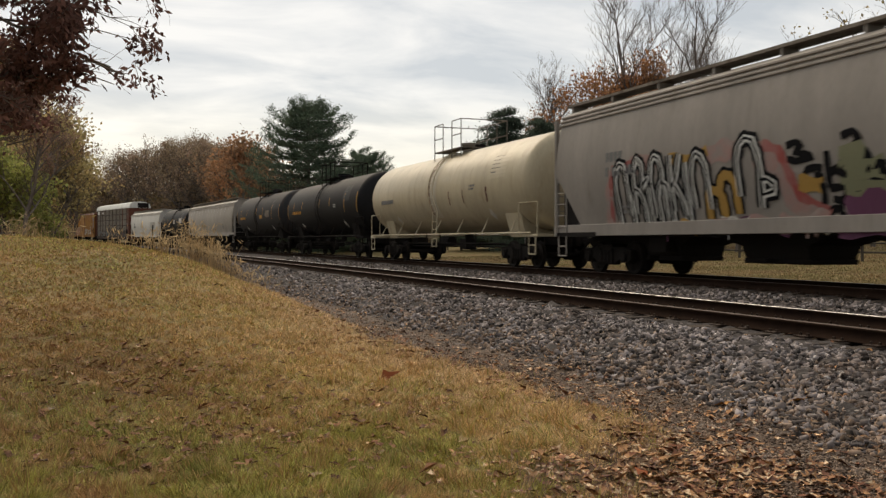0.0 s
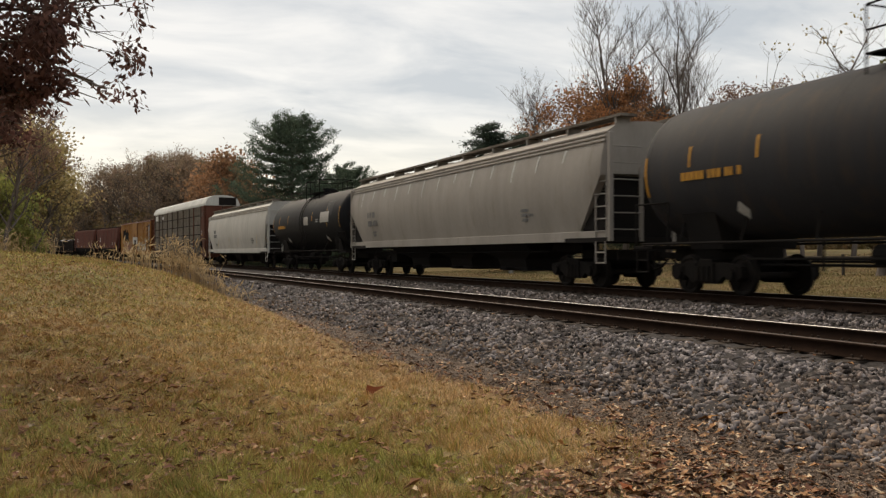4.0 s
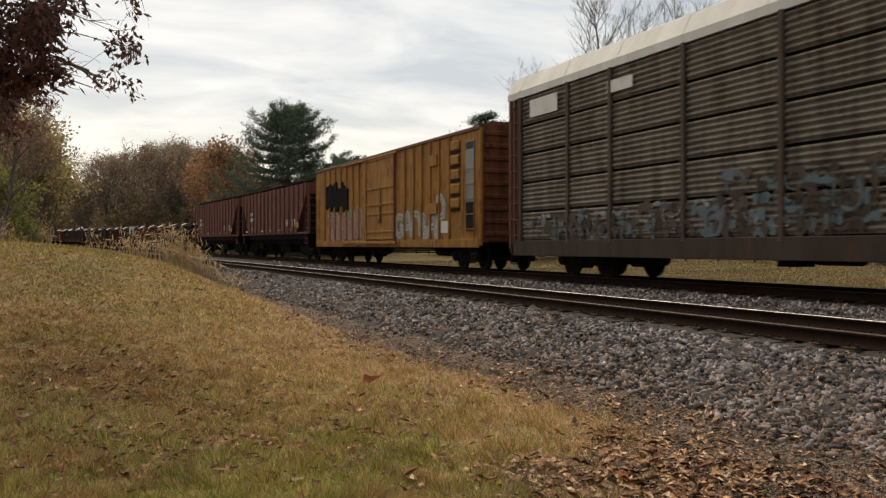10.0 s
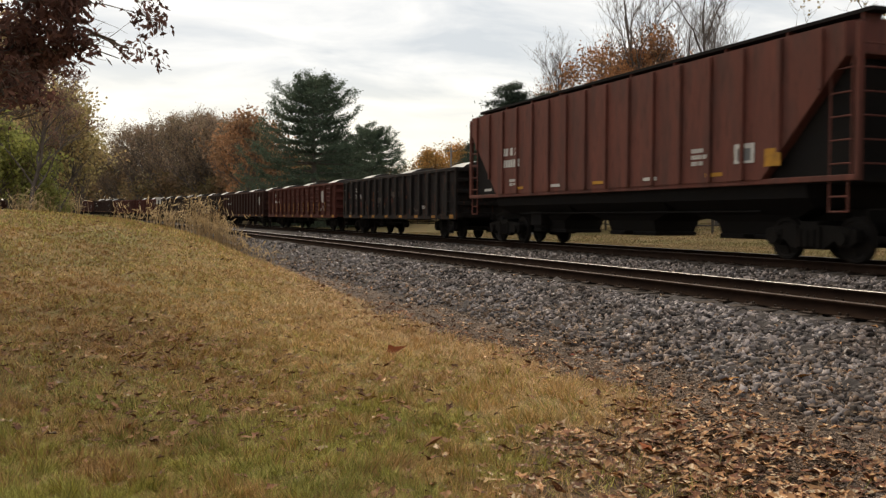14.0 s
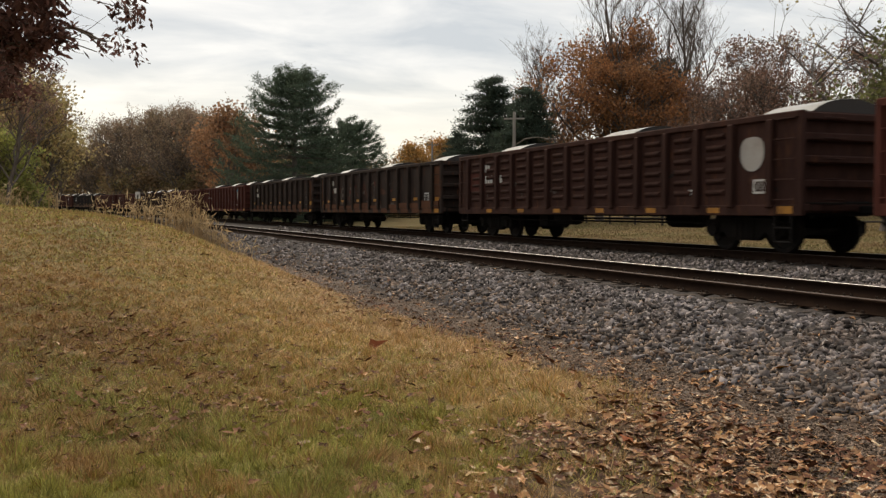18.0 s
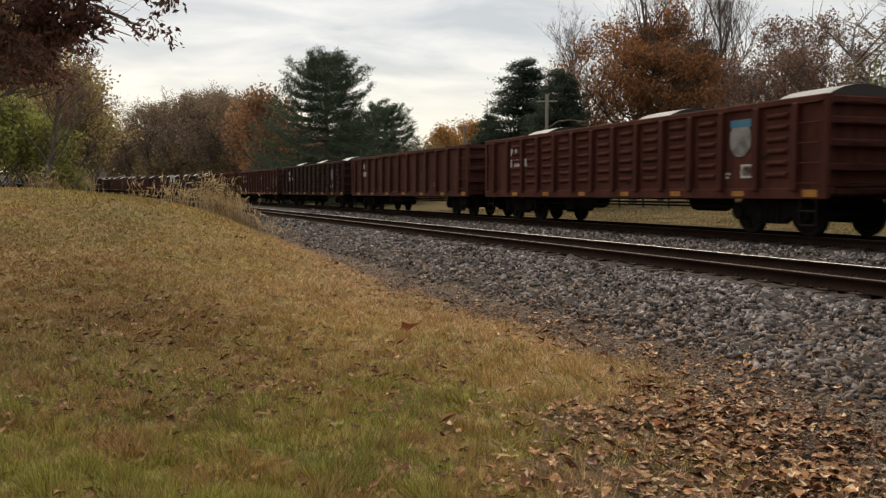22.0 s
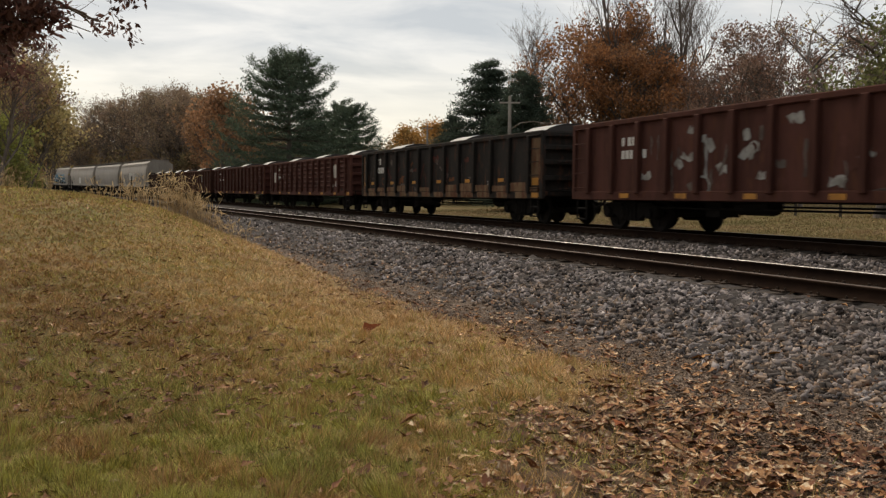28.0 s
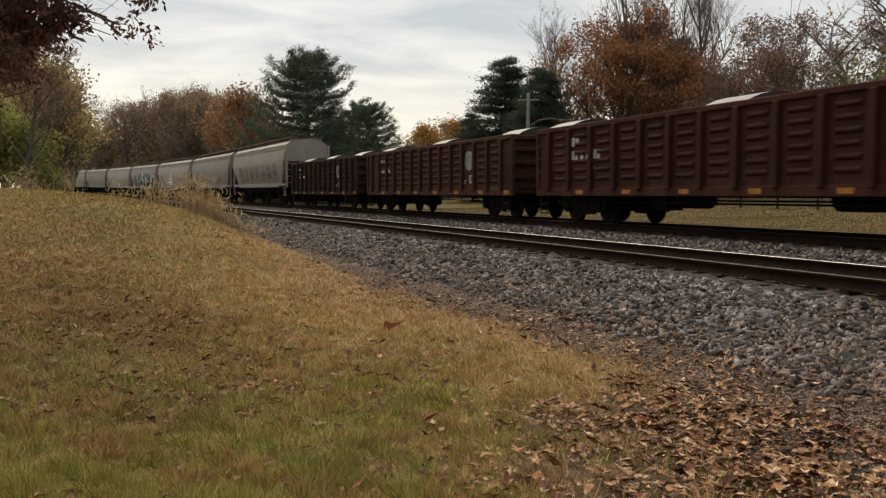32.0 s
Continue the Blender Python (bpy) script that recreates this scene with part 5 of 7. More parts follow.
def train():
    # grey hopper with large graffiti
    h = span(0)
    car, side = covered_hopper("weathered grey covered hopper with colourful graffiti along its foot", M_GREY_HOPPER, -h + 0.6, h - 0.6, 1.30, 1.00, 4.36, 4.62, True, bays=4, cut=(2.7, 1.0), seed=1, reach=h - 2.7, pitch=4.2, mid=-0.4)
    mats = (M_SPRAY_BLACK, M_SPRAY_WHITE, M_SPRAY_GOLD, M_SPRAY_RED, M_SPRAY_GREEN, M_SPRAY_PURPLE, M_SPRAY_ROSE)
    haze(car, [(6, 0.34, [(6.9, 1.15), (6.75, 2.0), (6.5, 2.6)]), (3, 0.16, [(6.75, 1.3), (6.6, 2.3), (6.45, 2.75)]), (6, 0.4, [(5.7, 2.7), (4.4, 2.75)]), (3, 0.25, [(5.9, 2.65), (5.2, 2.8)]),
               (6, 0.45, [(3.0, 2.6), (2.2, 2.75), (1.7, 2.7)]), (2, 0.22, [(4.1, 2.75), (3.2, 2.65), (2.7, 2.8)]), (6, 0.5, [(1.2, 2.6), (0.6, 2.3), (0.3, 1.7), (-0.4, 1.15)]),
               (3, 0.2, [(1.0, 2.75), (0.55, 2.6), (0.3, 2.1), (0.1, 1.7), (-0.6, 1.35)]), (6, 0.3, [(1.6, 1.25), (0.7, 1.15), (-0.3, 1.2)]), (2, 0.3, [(0.1, 1.95), (-0.5, 1.85)]),
               (4, 0.5, [(-1.2, 2.55), (-1.3, 1.9)]), (4, 0.4, [(-0.9, 2.05), (-1.9, 2.1)]), (4, 0.34, [(-1.0, 1.7), (-2.2, 1.75)]), (5, 0.55, [(-1.0, 1.3), (-1.5, 1.45), (-2.4, 1.35)]), (5, 0.3, [(-0.75, 1.05), (-1.9, 1.08)]),
               (0, 0.26, [(6.2, 1.1), (5.0, 1.15), (4.2, 1.1)]), (2, 0.26, [(3.9, 1.25), (3.3, 1.1)]), (0, 0.3, [(3.0, 1.12), (1.7, 1.1)])], mats, side, "hazy red, gold, green and purple spray")
    letter_run(car, [("arch", 6.1, 0.55, 1.5, 2.78), ("arch", 5.45, 0.5, 1.25, 2.1), ("tall", 5.2, 0.75, 1.5, 2.85), ("arch", 4.6, 0.5, 1.4, 2.85), ("arch", 4.35, 0.5, 1.2, 2.2), ("fork", 3.85, 0.5, 1.45, 2.8), ("post", 3.5, 0.3, 1.3, 2.6), ("arch", 3.0, 0.55, 1.55, 2.75), ("post", 6.35, 0.3, 1.1, 2.0), ("post", 4.95, 0.3, 1.12, 2.2), ("arch", 1.42, 0.66, 1.75, 2.92), ("bowl", 0.95, 0.5, 1.5, 2.05)],
               [(0, 0.33, 0.0), (1, 0.15, 0.0), (0, 0.06, -0.01)], mats, side, "black and silver graffiti letters", seed=41)
    letter_run(car, [("arch", 2.55, 0.5, 1.35, 1.95), ("arch", 2.1, 0.5, 1.4, 2.25)], [(0, 0.34, 0.0), (2, 0.2, 0.0)], mats, side, "gold and black graffiti shapes", seed=42)
    letter_run(car, [("loop", -0.3, 0.45, 1.9, 2.2), ("wave", 0.0, 0.7, 2.35, 2.7), ("fork", -0.95, 0.7, 1.75, 2.45), ("wave", -1.35, 0.7, 2.2, 2.75), ("loop", -1.75, 0.4, 1.9, 2.15), ("wave", -1.1, 0.9, 1.55, 1.8), ("loop", -0.75, 0.3, 1.2, 1.45), ("post", -0.5, 0.4, 1.5, 1.9)], [(0, 0.14, 0.0)], mats, side, "dark outlines round the green and purple spray", seed=43)
    smears(car, -2.0, 7.0, 1.05, 1.35, 40, (M_SPRAY_BLACK, M_SPRAY_ROSE, M_SPRAY_PURPLE, M_SPRAY_WHITE), side, 44, 0.06)
    enter(0, car, h - 2.7)
    # tank cars
    for i, label, mat, marks, pale, zt in (
            (1, "cream tank car with rust runs and a railed top platform", M_CREAM, M_STENCIL_DARK, True, 5.45),
            (2, "glossy black tank car with yellow marks", M_BLACK, M_SAFETY, False, 5.25),
            (3, "dusty dark grey tank car with yellow stripes", M_SLATE, M_SAFETY, False, 5.25),
            (5, "black tank car with pale notice panels", M_BLACK, M_SAFETY, False, 5.10)):
        h = span(i)
        stripes = [] if pale else [(-h + 3.5, 2.35, 3.3), (-h + 6.3, 2.75, 3.2), (-h + 8.4, 2.75, 3.2), (h - 5.0, 2.75, 3.2), (h - 2.9, 2.75, 3.2), (h - 1.3, 2.2, 3.1), (-h + 1.35, 2.3, 3.3)]
        car, wrap = tank_car(label, mat, -h + 0.62, h - 0.62, 1.57, 2.77, h - 2.75, marks, stripes, (0.95, 1.35, zt), 50 + i, pale)
        if i == 5:
            for y0, y1, z0, z1 in ((-1.2, -0.3, 2.55, 3.0), (-5.2, -3.6, 2.6, 3.15)):
                bm = bmesh.new()
                ribbon(bm, [((y0 + y1) / 2, z0 + (z1 - z0) * k / 4) for k in range(5)], y1 - y0, 0, wrap, 0.008)
                part("notice_panel", bm, M_PANEL_SIGN, car, "pale notice panel")
        if i == 3:
            bm = bmesh.new()
            ribbon(bm, [(-1.5, 2.45 + 0.12 * k) for k in range(3)], 0.8, 0, wrap, 0.008)
            part("notice_panel", bm, M_SAFETY, car, "yellow notice panel")
            bm = bmesh.new()
            ribbon(bm, [(-3.6, 2.5 + 0.12 * k) for k in range(5)], 1.1, 0, wrap, 0.008)
            part("notice_panel", bm, M_RACK, car, "grey notice panel")
        if pale:
            bm = bmesh.new()
            ribbon(bm, [(-0.02, 1.75 + 0.19 * k) for k in range(13)], 0.62, 0, wrap, 0.004)
            part("paint_band", bm, M_PALE_BAND, car, "paler painted band behind the ladder")
            for y, w in ((0.42, 0.07), (0.36, 0.05), (-1.6, 0.07), (-2.9, 0.06), (-4.9, 0.10)):
                bm = bmesh.new()
                ribbon(bm, [(y + 0.03 * math.sin(k * 1.3), (1.9 if y > 0 else 2.2) + 0.22 * k * (1 if y > 0 else 0.22)) for k in range(11)], w, 0, wrap, 0.006, 0.4)
                part("rust_run", bm, M_RACK_END, car, "rust run down the tank")
        enter(i, car, h - 2.75)
    # grey and white hoppers
    h = span(4)
    car, side = covered_hopper("dusty pale grey covered hopper with a rounded side", M_PALE_HOPPER, -h + 0.5, h - 0.35, 1.48, 1.22, 4.02, 4.34, True, bays=3, cut=(2.9, 1.3), seed=4, reach=h - 2.9, pitch=4.1)
    # pale runs below the eave
    bm = bmesh.new()
    for k in range(13):
        y, d = -h + 2.6 + k * (2 * h - 5.0) / 12, 0.35 + 0.3 * ((k * 7) % 5) / 4
        ribbon(bm, [(y + 0.03 * j, 3.72 - d * j / 3) for j in range(4)], 0.07, 0, side, 0.004, 0.4)
    tagged(part("pale_runs", bm, M_ROOF_WHITE, car, "white runs below the roof edge"), kind="stuff")
    enter(4, car, h - 2.9)
    h = span(6)
    car, side = covered_hopper("clean white covered hopper with faint orange streaks", M_WHITE_HOPPER, -h + 0.7, h - 0.4, 1.31, 1.02, 4.12, 4.48, True, bays=4, cut=(2.9, 1.15), seed=6, reach=h - 2.9, pitch=4.1, mid=0.4)
    for y in (-7.4, -1.6, 1.6, 5.9):
        decal(car, side(1.7) - 0.09, y, y + 0.09, 1.45, 2.15 if y > -7 else 2.6, M_FADED_YELLOW, "reflector")
    enter(6, car, h - 2.9)
    h = span(7)
    enter(7, auto_rack(-h + 0.55, h - 0.35, h - 4.0), h - 4.0)
    h = span(8)
    enter(8, box_car(-h + 1.55, h - 0.80, h - 3.6), h - 3.4)
    for i in (9, 10):
        h = span(i)
        car, side = covered_hopper("oxide red ribbed covered hopper with dark discharge bays", M_OXIDE, -h + 0.95, h - 0.5, 1.60, 1.50, 4.30, 4.44, False, ribs=16, bays=3, pitch=4.7, mid=-0.15, cut=(3.7, 2.1), walkway=4.50, bands=False, marks=M_STENCIL, seed=60 + i, reach=h - 2.5)
        decal(car, -1.53, -h + 3.5, -h + 4.1, 1.95, 2.35, M_STENCIL, "notice_board")
        decal(car, -1.535, -h + 3.6, -h + 4.0, 2.0, 2.25, M_STENCIL_DARK, "notice_board")
        decal(car, -1.53, -h + 2.75, -h + 3.2, 1.85, 2.2, M_SAFETY, "reflector")
        for k in range(6):
            y = -h + 4.5 + k * (2 * h - 7) / 5
            decal(car, -1.528, y, y + 0.55, 1.72, 1.80, M_STENCIL if k % 2 else M_SAFETY, "stencil")
        enter(i, car, h - 2.5)
    # gondolas: paint, louvres (with plain bays left out), covers, sill band, number of posts, signs
    oval, tall = (1.35, 2.35), (0.95, 2.4)
    rows = {
        11: (0, None, (-6.5, -0.5, 5.5), None, 15, "black gondola with white marks and arched load covers"),
        12: (1, ((6.4, 8.2),), (-6, 0, 6), None, 14, "rust red gondola with pressed side panels and a white shield"),
        13: (2, ((-6.5, -4.8), (7.0, 8.3)), (-7, -1, 5.2), None, 14, "dark brown gondola with pressed panels and a white shield"),
        14: (11, None, (-6.8, -0.5, 6.0), M_BAND_RUST, 13, "grimy black-brown gondola with a rusty sill and faded graffiti"),
        15: (11, None, (-6.5, 0.5, 6.5), M_BAND_RUST, 13, "black gondola with a rust-orange lower band"),
        16: (5, ((-6.3, -4.3), (6.2, 8.6)), (-6.8, -1.5, 5.2), None, 14, "red-brown gondola with pressed panels and a pale shield"),
        17: (6, None, (), None, 13, "plain red-brown gondola with white numbers"),
        18: (7, ((-6.8, -5.2), (5.6, 7.4)), (-6.5, -0.5, 5.5), None, 14, "dark gondola with pressed panels and yellow reflectors"),
        19: (8, None, (), None, 14, "red-brown gondola with white graffiti"),
        20: (9, None, (), None, 14, "brown gondola streaked with white"),
        21: (4, None, (-6.8, -1.0, 5.5), M_BAND_TAN, 13, "black gondola with a worn tan lower band"),
        22: (9, ((-6.6, -4.6), (6.6, 8.8)), (-6.5, -0.8, 5.0), None, 14, "red-brown gondola with pressed panels and a white emblem"),
        23: (10, ((7.2, 9.0),), (-6.5, 0.5, 8.0), None, 14, "dark red gondola with pressed panels and white lettering"),
        24: (3, ((-6.6, -4.8), (6.4, 8.0)), (-6.5, 0, 6.5), None, 14, "dark brown gondola with pressed panels and an oval emblem"),
        25: (7, ((-5.6, -4.2),), (-5.5, 0, 5.2), None, 13, "dark gondola with a white oval emblem"),
    }
    for i, (p, louvres, hoods, lower, posts, label) in rows.items():
        h = span(i)
        signs = []
        if i in (12, 13, 16, 18, 22, 24, 25):
            y = -h + (2.5 if i == 13 else 3.9)
            signs += [("emblem", y - 0.34, y + 0.34, 1.62, 2.3, M_PANEL_SIGN if i in (12, 13, 22) else M_SPRAY_GREY if i != 18 else M_STENCIL_DARK)]
            if i in (16,):
                signs.append(("sign", y - 0.33, y + 0.33, 2.24, 2.40, M_SPRAY_BLUE))
            signs += [("notice_board", y - 0.42, y - 0.04, 1.18, 1.46, M_STENCIL), ("notice_board", y - 0.37, y - 0.09, 1.22, 1.42, M_GON[p])]
        if i in (22, 23, 13, 24):
            signs.append(("sign", h - 2.9, h - 1.7, 1.5, 2.1, M_PANEL_SIGN if i == 22 else M_GON[5]))
        if i == 14:
            signs += [("notice_board", -7.02, -6.58, 1.18, 1.54, M_STENCIL), ("notice_board", -6.97, -6.63, 1.23, 1.49, M_GON[0])]
        if i == 15:
            for z in (1.16, 1.56):
                signs += [("notice_board", -7.0, -6.6, z, z + 0.36, M_FADED), ("notice_board", -6.96, -6.64, z + 0.04, z + 0.32, M_GON[0])]
        car, side = gondola(label, M_GON[p], -h + 0.92, h - 0.92, h - 2.9, posts, louvres, hoods, seed=70 + i, lower=lower, signs=signs, tags=i not in (11, 20))
        if i in (19, 20):
            smears(car, -3.0, 5.0, 0.95, 2.3, 60, (M_SPRAY_GREY, M_FADED, M_GON[8]), side, 80 + i, 0.06)
            haze(car, [(0, 0.13, [(-6.0, 1.5), (-6.2, 1.9), (-6.5, 1.6), (-6.7, 2.0), (-7.0, 1.75), (-7.3, 2.0)]), (0, 0.10, [(-6.0, 1.35), (-6.5, 1.25), (-7.0, 1.4), (-7.4, 1.75)]), (0, 0.08, [(-6.3, 2.25), (-6.9, 2.3)]), (0, 0.08, [(-6.2, 2.1), (-6.3, 2.0)])], (M_SPRAY_GREY,), side, "pale sprayed scrawl")
        elif i == 14:
            haze(car, [(0, 0.10, [(4.6, 1.3), (4.5, 1.9), (3.9, 1.95), (3.85, 1.3), (4.4, 1.25)]), (0, 0.10, [(3.2, 1.2), (3.1, 1.9), (2.3, 1.95), (2.4, 1.25)]), (1, 0.22, [(1.4, 1.3), (0.9, 2.1), (0.4, 1.4)]), (0, 0.09, [(0.2, 1.2), (0.0, 2.0), (-0.6, 2.1), (-0.5, 1.3)]), (1, 0.2, [(-1.4, 1.7), (-2.4, 1.6)])], (M_FADED, M_GON[3]), side, "faded white spray lettering")
            smears(car, -3.5, 7.5, 0.95, 2.2, 50, (M_FADED, M_GON[5], M_GON[3], M_GON[0]), side, 94, 0.05)
        elif i in (11, 21):
            smears(car, -3.5, 7.5, 0.95, 2.2, 60, (M_FADED, M_GON[5], M_BAND_ORANGE, M_GON[0], M_FADED), side, 80 + i, 0.06)
        else:
            smears(car, -h + 1.5, h - 1.5, 0.95, 1.7, 16, (M_FADED, M_GON[0], M_GON[3]), side, 80 + i, 0.035)
        if i == 12:
            for k in range(1, posts - 1):
                y = -h + 1.37 + (2 * h - 2.74) * k / (posts - 1)
                decal(car, -1.566, y - 0.032, y + 0.032, 1.12, 1.66, M_REFLECT, "reflector")
        enter(i, car, h - 2.9)
    # a string of pale hoppers brings up the rear
    for i in range(26, 34):
        h = span(i)
        car, side = covered_hopper("pale grey covered hopper with a rounded white roof" if i != 29 else "pale covered hopper with a large blue graffiti panel", M_PALE_HOPPER if i % 2 == 0 else M_GREY_HOPPER, -h + 0.6, h - 0.6, 1.45, 1.22, 4.0, 4.40, True, bays=3, cut=(2.9, 1.4), seed=100 + i, reach=h - 2.8)
        if i == 26:
            graffiti(car, -7.0, 6.0, 1.6, 3.0, 7, (M_STENCIL_DARK, M_GREY_HOPPER), M_STENCIL_DARK, side, 126, None, 0.07)
        if i == 29:
            haze(car, [(0, 1.1, [(6.3, 2.0), (2.0, 2.4), (-6.0, 2.1)]), (0, 0.7, [(5.8, 2.7), (0.0, 2.9), (-5.5, 2.7)])], (M_SPRAY_BLUE,), side, "blue spray")
            graffiti(car, -6.0, 6.5, 1.4, 3.2, 6, (M_SPRAY_BLUE, M_SPRAY_WHITE), M_SPRAY_BLACK, side, 129, M_SPRAY_BLUE, 0.3)
        if i == 28:
            decal(car, side(2.0) - 0.1, 0.0, 1.3, 1.55, 2.5, M_SPRAY_WHITE, "sign")
        enter(i, car, h - 2.8)


train()


# ---- plants and scatter ----
def tubes(segs, sides=5):
    """One mesh of tapered sticks from rows x0 y0 z0 x1 y1 z1 r0 r1."""
    g = np.asarray(segs, float)
    a, b, r0, r1 = g[:, 0:3], g[:, 3:6], g[:, 6], g[:, 7]
    d = b - a
    d /= np.linalg.norm(d, axis=1, keepdims=True) + 1e-9
    ref = np.where(np.abs(d[:, 2:3]) < 0.9, [[0, 0, 1.0]], [[1.0, 0, 0]])
    u = np.cross(d, ref)
    u /= np.linalg.norm(u, axis=1, keepdims=True)
    w = np.cross(d, u)
    v = []
    for p, r in ((a, r0), (b, r1)):
        for k in range(sides):
            t = 2 * math.pi * k / sides
            v.append(p + (u * math.cos(t) + w * math.sin(t)) * r[:, None])
    v = np.stack(v, 1)
    base = np.arange(len(g))[:, None] * 2 * sides
    k = np.arange(sides)[None, :]
    f = np.stack([base + k, base + (k + 1) % sides, base + sides + (k + 1) % sides, base + sides + k], -1).reshape(-1, 4)
    return v.reshape(-1, 3), f


def sticks(name, segs, mat):
    g = np.asarray(segs, float)
    thick = g[:, 6] > 0.035
    v, f = [], []
    n = 0
    for m, s in ((thick, 7), (~thick, 3)):
        if m.any():
            a, b = tubes(g[m], s)
            v.append(a)
            f.append(b + n)
            n += len(a)
    return mesh_np(name, np.concatenate(v), f, mat, smooth=True)


def leaf_cards(name, pts, size, mat, rng, droop=0.0, long=1.6, up=0.0):
    """Small folded leaves, four triangles each, at the given points."""
    n = len(pts)
    s = size * rng.uniform(0.6, 1.3, n)[:, None]
    d = rng.normal(0, 1, (n, 3))
    d[:, 2] = d[:, 2] * (1 - droop) - droop * 1.4 + up
    d /= np.linalg.norm(d, axis=1, keepdims=True)
    o = rng.normal(0, 1, (n, 3))
    w = np.cross(d, o)
    w /= np.linalg.norm(w, axis=1, keepdims=True) + 1e-9
    nrm = np.cross(d, w)
    base, tip = pts, pts + d * s * long
    mid = pts + d * s * long * 0.5 + nrm * s * 0.12
    left, right = mid + w * s * 0.5 - nrm * s * 0.15, mid - w * s * 0.5 - nrm * s * 0.15
    v = np.stack([base, left, tip, right], 1).reshape(-1, 3)
    i = np.arange(n)[:, None] * 4
    f = np.concatenate([i + np.array([[0, 1, 2]]), i + np.array([[0, 2, 3]])])
    return mesh_np(name, v, f, mat)


def grow(rng, height, spread, trunk_r, levels=4, fan=0.6, first=0.25, kids=(9, 6, 5, 4), upright=0.45, wander=0.16, trunk_to=0.75):
    """The sticks of a broadleaf tree and the ends of its twigs."""
    segs, ends = [], []

    def limb(p, d, length, r, lev):
        parts = 4 if lev < 2 else 2
        pts = [p]
        cur = d.copy()
        for k in range(parts):
            cur = cur + rng.normal(0, wander, 3) + np.array([0, 0, 0.05 + upright * 0.10 * (lev > 0)])
            cur /= np.linalg.norm(cur)
            q = pts[-1] + cur * length / parts
            ra, rb = r * (1 - 0.75 * k / parts), r * (1 - 0.75 * (k + 1) / parts)
            segs.append((*pts[-1], *q, max(ra, 0.006), max(rb, 0.005)))
            pts.append(q)
        if lev >= levels - 1:
            ends.extend(pts[1:])
            return
        n = kids[lev]
        for k in range(n):
            f = first + (1 - first) * (k + rng.uniform(0.1, 0.9)) / n if lev == 0 else rng.uniform(0.25, 1.0)
            i = min(int(f * parts), parts - 1)
            q = pts[i] + (pts[i + 1] - pts[i]) * (f * parts - i)
            az = rng.uniform(0, 2 * math.pi) if lev else k * 2.4 + rng.uniform(-0.5, 0.5)
            side = np.array([math.cos(az), math.sin(az), 0])
            nd = side * fan + cur * (1 - fan) * 0.6 + np.array([0, 0, upright])
            if lev:
                nd = cur * 0.55 + side * fan + np.array([0, 0, upright * rng.uniform(-0.1, 1)])
            nd /= np.linalg.norm(nd)
            ln = (spread * (1.15 - 0.65 * f) if lev == 0 else length * rng.uniform(0.38, 0.62))
            limb(q, nd, ln, r * (0.50 if lev == 0 else 0.55) * (1.1 - 0.5 * f), lev + 1)

    limb(np.zeros(3), np.array([0, 0, 1.0]), height * trunk_to, trunk_r, 0)
    return np.array(segs), np.array(ends)


M_BARK = material("bark", (0.15, 0.125, 0.11), 0.95, tones=[((0.045, 0.038, 0.033), 3.0, 0.45, 0.7), ((0.13, 0.12, 0.105), 6.0, 0.55, 0.75)], grain=0.2, scale=3, bump=0.8, bump_scale=14, stretch=(1, 1, 0.25))


def foliage(name, base, other, isl=0.45):
    """Leaves that also let light through."""
    m = material(name, base, 0.75, tones=[(other, 0.5, 0.42, 0.62)], island=isl, spec=0.15)
    nt = m.node_tree
    b = nt.nodes["Principled BSDF"]
    tr, mix = nt.nodes.new("ShaderNodeBsdfTranslucent"), nt.nodes.new("ShaderNodeMixShader")
    mix.inputs[0].default_value = 0.42
    nt.links.new(b.inputs["Base Color"].links[0].from_socket, tr.inputs["Color"])
    nt.links.new(b.outputs[0], mix.inputs[1])
    nt.links.new(tr.outputs[0], mix.inputs[2])
    nt.links.new(mix.outputs[0], nt.nodes["Material Output"].inputs["Surface"])
    return m


M_RUST_LEAF = foliage("rust_oak_leaves", (0.34, 0.155, 0.068), (0.25, 0.14, 0.075))
M_BROWN_LEAF = foliage("brown_leaves", (0.245, 0.170, 0.125), (0.235, 0.190, 0.125))
M_ORANGE_LEAF = foliage("orange_leaves", (0.33, 0.175, 0.095), (0.27, 0.17, 0.10))
M_YELLOW_LEAF = foliage("yellow_leaves", (0.46, 0.235, 0.07), (0.30, 0.20, 0.075))
M_OLIVE_LEAF = foliage("olive_leaves", (0.35, 0.30, 0.14), (0.39, 0.28, 0.14))
M_SCRUB_LEAF = foliage("scrub_leaves", (0.22, 0.145, 0.08), (0.19, 0.165, 0.08))
M_GREEN_LEAF = foliage("green_leaves", (0.31, 0.32, 0.10), (0.23, 0.26, 0.09))
M_PURPLE_LEAF = foliage("purple_brown_leaves", (0.245, 0.140, 0.105), (0.22, 0.155, 0.12))
M_MOSS_LEAF = foliage("dull_green_leaves", (0.14, 0.15, 0.06), (0.12, 0.12, 0.055))
M_NEAR_LEAF = foliage("hanging_oak_leaves", (0.13, 0.066, 0.055), (0.095, 0.058, 0.050), 0.6)
M_PINE = foliage("pine_needles", (0.090, 0.122, 0.082), (0.066, 0.092, 0.064), 0.5)
M_SPRUCE = foliage("spruce_needles", (0.060, 0.080, 0.058), (0.044, 0.062, 0.046), 0.5)


